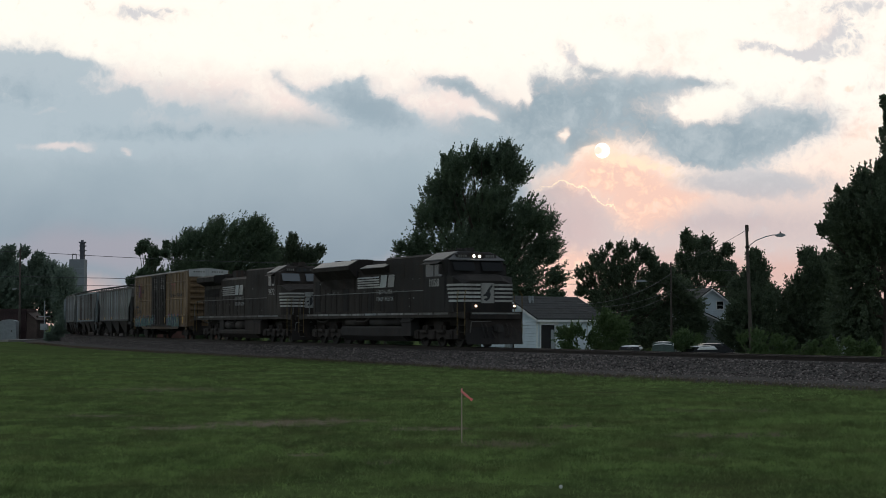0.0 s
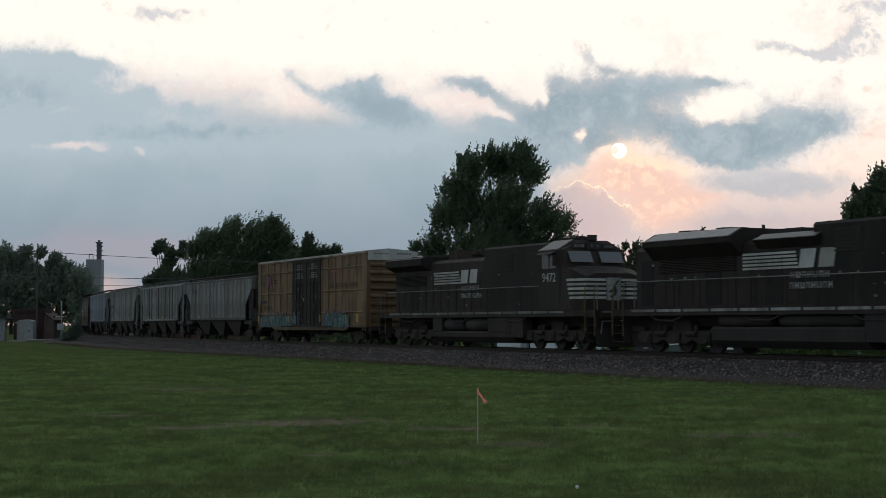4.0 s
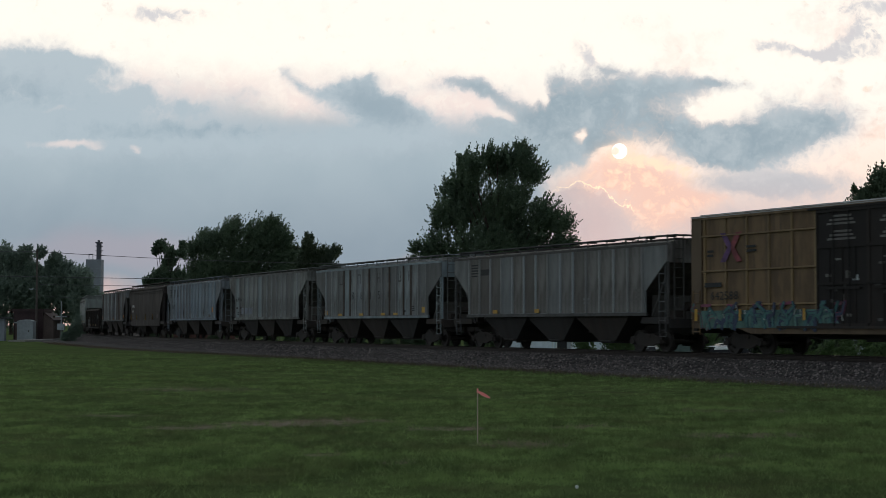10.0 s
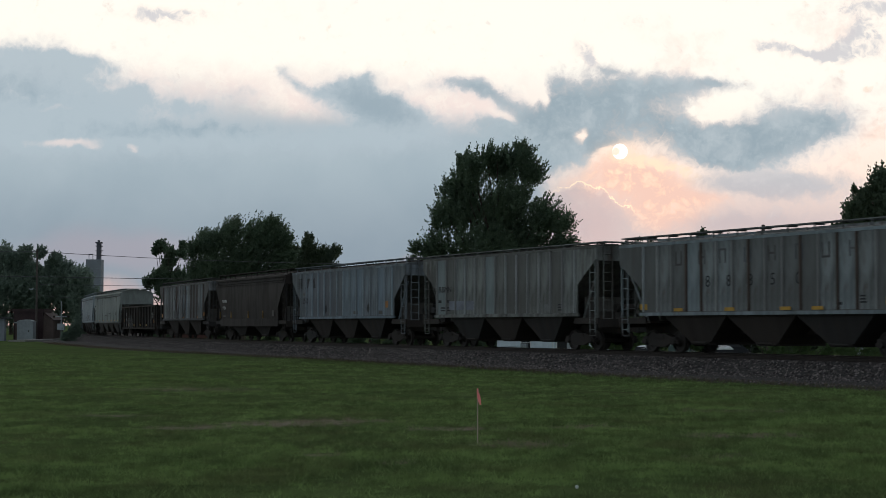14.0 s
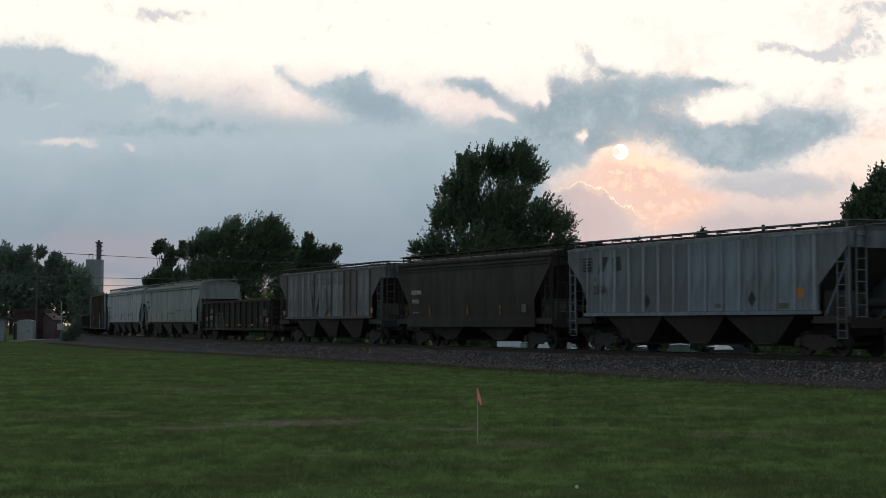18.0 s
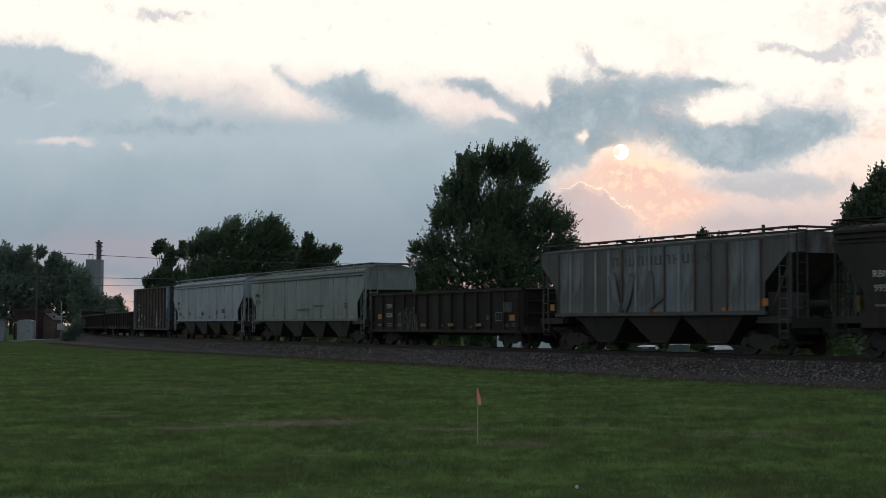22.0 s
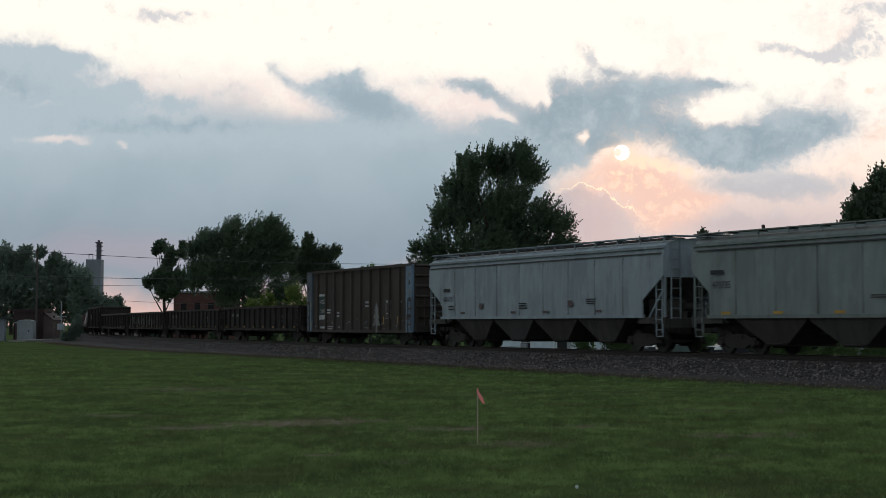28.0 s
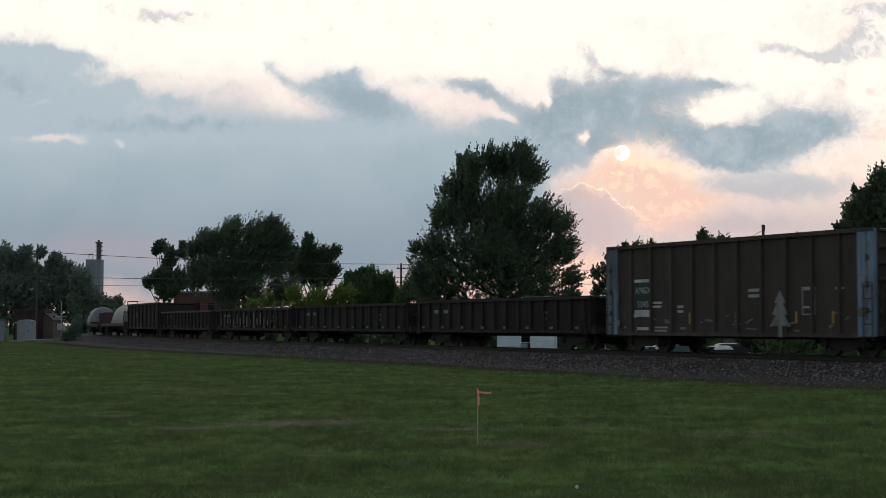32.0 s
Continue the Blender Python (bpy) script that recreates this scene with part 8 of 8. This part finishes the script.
def parked(label, x, y, turn, paint_, tall=1.45, length=4.5, boxy=False):
    ob = thing("parked_car", label, "car", "parked cars", pose(x, y, LOW, 0, 0, turn))
    h = length / 2
    low = 0.95 if boxy else 0.85
    part("body", Geo().prism([(-h, 0.35), (-h, low - 0.1), (-h + 0.15, low), (h - 0.9, low - 0.02), (h - 0.05, low - 0.18), (h, 0.4), (h - 0.1, 0.28), (-h + 0.1, 0.28)], "y", -0.85, 0.85), paint_, ob)
    if boxy:
        cab = [(-h + 0.1, low), (-h + 0.25, tall), (h - 1.9, tall), (h - 1.2, low)]
    else:
        cab = [(-h + 0.35, low), (-h + 0.95, tall - 0.04), (-h + 1.5, tall), (h - 1.9, tall - 0.02), (h - 1.1, low)]
    g = Geo().skin([[(u, -0.82 if w_ <= low else -0.66, w_) for u, w_ in cab], [(u, 0.82 if w_ <= low else 0.66, w_) for u, w_ in cab]], caps=True)
    roof = part("roof", Geo().skin([[(cab[1][0] - 0.12 + a_, y_, tall - 0.16 + dz), (cab[1][0] + 0.2, y_, tall + 0.01 + dz), (cab[-2][0] - 0.2, y_, tall + 0.02 + dz), (cab[-2][0] + 0.14 - a_, y_, tall - 0.16 + dz)] for y_, dz, a_ in ((-0.72, -0.1, 0.1), (-0.55, 0.0, 0.0), (0.0, 0.03, 0.0), (0.55, 0.0, 0.0), (0.72, -0.1, 0.1))], caps=True), paint_, ob)
    part("glasshouse", g, CARGREEN if boxy else WINDOW, ob, "dim car windows")
    for e in (-1, 1):
        for s in (-1, 1):
            wh = part("wheel", Geo().rod((e * (h - 0.85), s * 0.86, 0.32), (e * (h - 0.85), s * 0.66, 0.32), 0.32, n=14), TYRE, ob)
            part("rim", Geo().rod((e * (h - 0.85), s * 0.87, 0.32), (e * (h - 0.85), s * 0.85, 0.32), 0.19, n=12), ALU, wh)
    for s in (-1, 1):
        part("headlight", Geo().box(h - 0.1, h + 0.005, s * 0.65 - 0.15, s * 0.65 + 0.15, low - 0.35, low - 0.2), PALE_WINDOW, ob)
        part("tail_light", Geo().box(-h - 0.005, -h + 0.1, s * 0.7 - 0.1, s * 0.7 + 0.1, low - 0.4, low - 0.15), DULLRED, ob)
    return ob


parked("white sedan parked behind the railway track", 14.5, 112, 75, CARWHITE, 1.42)
parked("white station wagon with greenish windows parked beyond the track", 16.9, 113, 80, CARWHITE, 1.68, 4.4, True)
parked("white car parked beside a green bush", 19.8, 111.5, 20, CARWHITE, 1.4)
parked("dark car parked beneath the conifers", 21.6, 118, 10, CARDARK, 1.5)

# ---- survey stake with pink ribbon, dandelion ----
STAKE = plain("thin wooden stake", (0.42, 0.34, 0.28), 0.8)
mat, n, sh, co = material("pink marking ribbon")
leafy(n, sh, n.mix(n.noise(co, 40.0), (0.96, 0.36, 0.37), (1.0, 0.62, 0.6)), 0.45, 0.6)
RIBBON = mat
SX, SY = 0.533, 24.46
stake = thing("survey_stake", "thin wooden survey stake with fluttering pink ribbon", "stake", "", pose(SX, SY, 0))
part("rod", Geo().rod((0, 0, -0.1), (0, 0, 0.80), 0.0105, 0.0095, 6), STAKE, stake)
part("knot", Geo().rod((0, 0, 0.755), (0, 0, 0.82), 0.016, 0.012, 7), RIBBON, stake)


def tail_mesh(bend):
    g = Geo()
    rows = []
    for i in range(6):
        a = i / 5
        x, z = 0.215 * a, bend * math.sin(math.pi * a * 0.9)
        rows.append([(x, -0.003, z + 0.013), (x, 0.003, z + 0.013), (x, 0.003, z - 0.013), (x, -0.003, z - 0.013)])
    return g.skin(rows, close=True, caps=True)


TAILS = [moved(part("ribbon_tail", tail_mesh(-0.02), RIBBON, stake), pose(0, -0.006, 0.775)), moved(part("ribbon_tail", tail_mesh(0.015), RIBBON, stake), pose(0, 0.006, 0.775))]
puff = thing("dandelion", "small white dandelion head in the grass", "flower", "", pose(1.446, 17.18, 0))
g = Geo()
for i in range(40):
    a, b = i * 2.39996, math.acos(1 - 2 * (i + 0.5) / 40)
    d = Vector((math.cos(a) * math.sin(b), math.sin(a) * math.sin(b), math.cos(b)))
    g.rod(d * 0.004 + Vector((0, 0, 0.05)), d * 0.02 + Vector((0, 0, 0.05)), 0.004, 0.006, 4)
part("head", g, TRIM, puff)
part("stem", Geo().rod((0, 0, -0.02), (0, 0, 0.05), 0.003, n=5), LEAF_MID, puff)


# ---- a bird that crosses the upper sky ----
FEATHER = plain("grey feathers", (0.2, 0.19, 0.19), 0.8, 0.0, 0.3)
bird = thing("bird", "small dark bird flapping across the bright sky", "bird")
part("body", Geo().skin([[(x, r * math.cos(k), r * math.sin(k)) for k in (0, 1.05, 2.09, 3.14, 4.19, 5.24)] for x, r in ((-0.2, 0.01), (-0.12, 0.035), (0.0, 0.05), (0.1, 0.035), (0.15, 0.03), (0.2, 0.004))], close=True, caps=True), FEATHER, bird, smooth=True)
part("tail", Geo().prism([(-0.18, -0.02), (-0.18, 0.02), (-0.32, 0.05), (-0.32, -0.05)], "z", -0.006, 0.006), FEATHER, bird)
WINGS = [part("wing", Geo().prism([(0.08, 0.0), (0.06, s_ * 0.2), (-0.02, s_ * 0.36), (-0.07, s_ * 0.2), (-0.07, 0.0)], "z", -0.006, 0.006), FEATHER, bird) for s_ in (-1, 1)]


# ---- grass, weeds and loose stones ----
def fast_mesh(name, v, f, mat):
    k = f.shape[1]
    me = bpy.data.meshes.new(name)
    me.vertices.add(len(v)), me.loops.add(f.size), me.polygons.add(len(f))
    me.vertices.foreach_set("co", v.astype(np.float32).ravel())
    me.loops.foreach_set("vertex_index", f.ravel().astype(np.int32))
    me.polygons.foreach_set("loop_start", np.arange(0, f.size, k, dtype=np.int32))
    me.materials.append(mat)
    me.update(calc_edges=True)
    return me


def blades(name, xy, tall, wide, mat, seed, lean=0.4):
    rng = np.random.default_rng(seed)
    m = len(xy)
    a = rng.random(m) * 2 * np.pi
    side = np.stack([np.cos(a), np.sin(a), np.zeros(m)], 1) * wide[:, None]
    base = np.stack([xy[:, 0], xy[:, 1], np.full(m, -0.03)], 1)
    tip = base + np.stack([rng.normal(size=m) * lean, rng.normal(size=m) * lean, np.ones(m)], 1) * tall[:, None]
    v = np.stack([base - side, base + side, tip], 1).reshape(-1, 3)
    return fast_mesh(name, v, np.arange(len(v)).reshape(-1, 3), mat)


def blade_material(name, cols):
    mat, n, sh, co = material(name)
    r = n.add("ShaderNodeNewGeometry").outputs["Random Per Island"]
    big = n.smooth(n.m("ADD", n.m("MULTIPLY", n.noise(n.vm("MULTIPLY", co, (1.0, 1.0, 0.0)), 0.42, 5.0, 0.6), 0.6), n.m("MULTIPLY", n.noise(n.vm("MULTIPLY", co, (1.0, 1.0, 0.0)), 2.6, 4.0, 0.6), 0.4)), 0.43, 0.58)
    col = n.mix(big, cols[0], cols[1])
    col = n.mix(n.m("MULTIPLY", n.m("POWER", r, 1.6), 0.9), col, cols[2])
    col = n.mix(n.m("MULTIPLY", n.smooth(n.noise(n.vm("ADD", n.vm("MULTIPLY", co, (1.0, 1.0, 0.0)), (31.0, 7.0, 0.0)), 0.5, 5.0, 0.65), 0.47, 0.66), 0.55), col, (0.135, 0.128, 0.066))
    patch = n.smooth(n.noise(n.vm("MULTIPLY", co, (1.5, 0.8, 0.0)), 1.5, 5.0, 0.65), 0.42, 0.62)
    col = n.mix(n.m("MULTIPLY", patch, 0.5), col, (0.05, 0.068, 0.03))
    col = n.mix(n.m("MULTIPLY", n.smooth(n.noise(n.vm("MULTIPLY", co, (1.0, 1.0, 0.0)), 11.0, 3.0, 0.6), 0.5, 0.66), 0.5), col, (0.045, 0.06, 0.028))
    col = n.mix(n.m("MULTIPLY", worn_field(n, co), 0.9), col, (0.26, 0.215, 0.165))
    leafy(n, sh, col, 0.8, 0.6, 0.03)
    return mat


BLADE = blade_material("grass blades", ((0.086, 0.14, 0.048), (0.22, 0.336, 0.107), (0.268, 0.368, 0.144)))
WEED = blade_material("tall weeds", ((0.05, 0.085, 0.03), (0.08, 0.12, 0.04), (0.14, 0.13, 0.075)))
rng = np.random.default_rng(2)
M = 640000
# more of them near by, thinning with distance
yy = 13.2 * (100 / 13.2) ** (rng.random(M) ** 0.85)
xx = (rng.random(M) - 0.5) * 0.60 * yy
# clumps
cl = 0.0
for fx, fy, ph, wt in ((3.1, 2.2, 0.3, 0.5), (-2.3, 3.0, 1.7, 0.5), (7.3, -3.1, 4.0, 0.4), (5.1, 6.7, 2.2, 0.4), (-9.7, 4.9, 5.1, 0.3), (0.9, 0.7, 0.9, 0.5)):
    cl = cl + wt * np.sin(fx * xx + fy * yy + ph + 1.3 * np.sin(0.7 * fy * xx - 0.9 * fx * yy + 2 * ph))
cl = cl / 1.9
keep = np.ones(M, bool)
cx0, cy0 = math.sin(LEAN) / BEND, NEAR + math.cos(LEAN) / BEND
dist = np.hypot(xx - cx0, yy - cy0) - 1 / BEND          # metres outside the track's circle
keep &= (dist > 4.6) & (rng.random(M) < 0.85 + 0.22 * cl)
xx, yy, cl = xx[keep], yy[keep], cl[keep]
bare = np.zeros(len(xx))
for wx, wy, ax_, ay_, _, wt in WORN:
    bare += wt * np.exp(-((xx - wx) / ax_) ** 2 - ((yy - wy) / ay_) ** 2)
# taller tufts scattered through the lawn
T, B = 15000, 16
ty = 13.5 * (75 / 13.5) ** (rng.random(T) ** 0.8)
tx = (rng.random(T) - 0.5) * 0.6 * ty
grown = 0.04 + 0.075 * rng.random(T) ** 1.6
spread = 0.03 + 0.07 * rng.random(T)
fx, fy = (np.repeat(c_, B) + rng.normal(size=T * B) * np.repeat(spread, B) for c_ in (tx, ty))
stand = np.hypot(fx - cx0, fy - cy0) - 1 / BEND > 4.9
tuft_xy, tuft_tall = np.stack([fx, fy], 1)[stand], (np.repeat(grown, B) * (0.6 + 0.6 * rng.random(T * B)))[stand]
tall = (0.014 + 0.022 * rng.random(len(xx)) + 0.09 * np.clip(cl, 0, 1) ** 1.5) * (1 + 0.004 * yy) * (1 - 0.65 * np.clip(bare, 0, 1))
wide = 0.0026 + 0.00012 * yy
grass = part("grass", blades("grass", np.concatenate([np.stack([xx, yy], 1), tuft_xy]), np.concatenate([tall, tuft_tall]), np.concatenate([wide, 0.003 + 0.00014 * tuft_xy[:, 1]]), BLADE, 5, 0.8), BLADE)
tagged(grass, "short mown green grass blades of the lawn", "grass", kind="stuff")
# taller seed stalks by the stake and along the stones
M = 500
sx = rng.normal(size=M) * 0.6 + 1.1
sy = rng.normal(size=M) * 0.5 + 24.0
tl = 0.06 + 0.08 * rng.random(M)
q = rng.random(9000) * 130 - 90
off = 4.4 + np.abs(rng.normal(size=9000)) * 1.0 + np.clip((q - 5) / 25, 0, 1) * 0.7
pts = np.array([along(float(a), -float(b))[:2] for a, b in zip(q, off)])
tl2 = 0.05 + 0.12 * rng.random(9000)
xy = np.concatenate([np.stack([sx, sy], 1), pts])
weeds = part("weeds", blades("weeds", xy, np.concatenate([tl, tl2]), np.concatenate([np.full(M, 0.0022), np.full(9000, 0.008)]), WEED, 6, 0.3), WEED)
tagged(weeds, "thin dry seed stalks and weeds beside the stones", "weeds", kind="stuff")
# a dry fringe where the stones meet the lawn
mat, n, sh, co = material("dry fringe weeds")
rr = n.add("ShaderNodeNewGeometry").outputs["Random Per Island"]
leafy(n, sh, n.mix(rr, (0.075, 0.062, 0.045), (0.17, 0.135, 0.1)), 0.8, 0.4, 0.05)
FRINGE = mat
q = rng.random(14000) * 125 - 85
off = 4.1 + np.abs(rng.normal(size=14000)) * 0.55 + np.clip((q - 5) / 25, 0, 1) * 1.0 + 0.05 * np.clip(-q - 5, 0, 40)
pts = np.array([along(float(a), -float(b))[:2] for a, b in zip(q, off)])
ob = part("dry_weeds", blades("dry_weeds", pts, 0.06 + 0.12 * rng.random(14000), np.full(14000, 0.008), FRINGE, 8, 0.4), FRINGE)
ob.location.z = 0.03
tagged(ob, "dry brown weeds where the stones meet the lawn", "weeds", kind="stuff")
# rank growth beyond the track
M = 26000
q = rng.random(M) * 150 - 100
off = 5.5 + 9 * rng.random(M) ** 1.3
pts = np.array([along(float(a), float(b))[:2] for a, b in zip(q, off)])
hgt = (0.5 + 0.9 * rng.random(M)) * (0.6 + 0.5 * np.array([noise.noise((float(a) * 0.25, 5.0, float(b) * 0.2)) for a, b in zip(q, off)]))
me = blades("verge", pts, np.abs(hgt) + 0.3, np.full(M, 0.03), WEED, 7, 0.3)
ob = part("verge", me, WEED)
ob.location.z = -0.75
tagged(ob, "rank green weeds along the far side of the track", "weeds", kind="stuff")

# loose stones on the near slope
M = 30000
q = -125 + 165 * rng.random(M) ** 0.6
off = 1.5 + (2.9 + np.clip((q - 5) / 25, 0, 1)) * rng.random(M)
r = 0.028 + 0.035 * rng.random(M)
zz = np.interp(off, [1.45, 1.75, 2.9, 3.3, 4.2, 6.0], [0.6, 0.56, 0.22, 0.12, 0.05, 0.02])
ctr = np.array([(*along(float(a), -float(b))[:2], float(c)) for a, b, c in zip(q, off, zz)])
octa = np.array([(1, 0, 0), (0, 1, 0), (-1, 0, 0), (0, -1, 0), (0, 0, 0.8), (0, 0, -0.8)])
jit = 0.65 + 0.7 * rng.random((M, 6, 1))
rot = rng.random(M) * 6.283
cs, sn = np.cos(rot)[:, None], np.sin(rot)[:, None]
o = octa[None] * jit * r[:, None, None]
o = np.stack([o[:, :, 0] * cs - o[:, :, 1] * sn, o[:, :, 0] * sn + o[:, :, 1] * cs, o[:, :, 2]], 2) + ctr[:, None]
tri = np.array([(0, 1, 4), (1, 2, 4), (2, 3, 4), (3, 0, 4), (1, 0, 5), (2, 1, 5), (3, 2, 5), (0, 3, 5)])
f = (tri[None] + (np.arange(M) * 6)[:, None, None]).reshape(-1, 3)
mat, n, sh, co = material("loose stone")
rr = n.add("ShaderNodeNewGeometry").outputs["Random Per Island"]
finish(n, sh, n.mix(n.m("POWER", rr, 2.0), (0.027, 0.023, 0.022), (0.235, 0.205, 0.197)), 0.9, 0.0, spec=0.2)
tagged(part("loose_stone", fast_mesh("loose_stone", o.reshape(-1, 3), f, mat), mat), "loose grey crushed stones on the slope of the track bed", "stones", kind="stuff")

# seconds and how far each ribbon tail hangs below level, in degrees
FLUTTER = [(0.0, 35, 45), (1.0, 38, 45), (2.0, 20, 50), (3.0, 50, 65), (4.5, 40, 60), (6.0, 5, 70), (7.0, 40, 65), (8.0, 33, 38), (9.0, 50, 55), (10.0, 25, 30), (11.0, 30, 86)]
FLUTTER += [(12.0, 70, 75), (13.0, 62, 66), (14.0, 75, 80), (17.0, 84, 88), (18.0, 72, 78), (19.0, 55, 72), (20.0, 5, 65), (21.0, 68, 72), (22.0, 78, 80), (23.0, 50, 55)]
FLUTTER += [(24.0, 75, 82), (25.0, 78, 82), (27.5, 72, 76), (28.0, 60, 64), (28.5, 68, 74), (29.0, 50, 65), (29.5, 62, 75), (30.0, 35, 60), (30.5, 38, 68), (31.0, 55, 60), (31.5, 55, 60), (32.0, 3, 88)]


def motions():
    for ob, u in CARS:
        rows = []
        for i in range(33):
            x, y, a = along(run(i) + u)
            rows.append((float(i), pose(x, y, RAIL, 0, 0, math.degrees(a))))
        walk(ob, rows)
    for tail, k, up in ((TAILS[0], 1, 0.0), (TAILS[1], 2, 0.0)):
        walk(tail, [(row[0], pose(0, -0.006 if k == 1 else 0.006, 0.775, 0, row[k], 0)) for row in FLUTTER])
    drift = [(t, facing(NIGH, (20.0 - 41 * t / 32) * CLOUD_UNIT, (-7 + 15 * t / 32) * CLOUD_UNIT)) for t in (0.0, 16.0, 32.0)]
    walk(cloud_bank, drift)
    # seconds, sideways and upwards in thousandths of the distance: the bird slants in, turns and leaves
    far = 150.0
    up = math.tan(radians(2.751))
    rows = [(t, pose(u * far / 2799, far, EYE + far * (up + w / 2799), 0, 8, turn)) for t, u, w, turn in
            ((0.0, 2600, 600, 215), (12.3, 830, 356, 215), (12.6, 776, 342, 215), (12.8, 764, 336, 205), (13.0, 760, 334, 195), (13.2, 757, 328, 150), (13.4, 761, 323, 80), (13.6, 771, 322, 20), (13.8, 781, 320, 5), (14.1, 810, 314, 0), (32.0, 2800, 500, 0))]
    walk(bird, rows)
    for wing, s_ in zip(WINGS, (-1, 1)):
        beats = [(0.0, 0)] + [(12.4 + 0.1 * i, (40, 5, -25, 5)[i % 4] * s_) for i in range(17)] + [(32.0, 0)]
        walk(wing, [(t, pose(0, 0, 0.02, a_, 0, 0)) for t, a_ in beats])
    # the low sun and its clouds creep to the north and down
    walk(backdrop, [(t, facing(FAR, (-4.0 + 7.0 * t / 32) * UNIT, (2.5 - 4.5 * t / 32) * UNIT) @ Matrix.Diagonal((UNIT, UNIT, UNIT, 1))) for t in (0.0, 16.0, 32.0)])


motions()
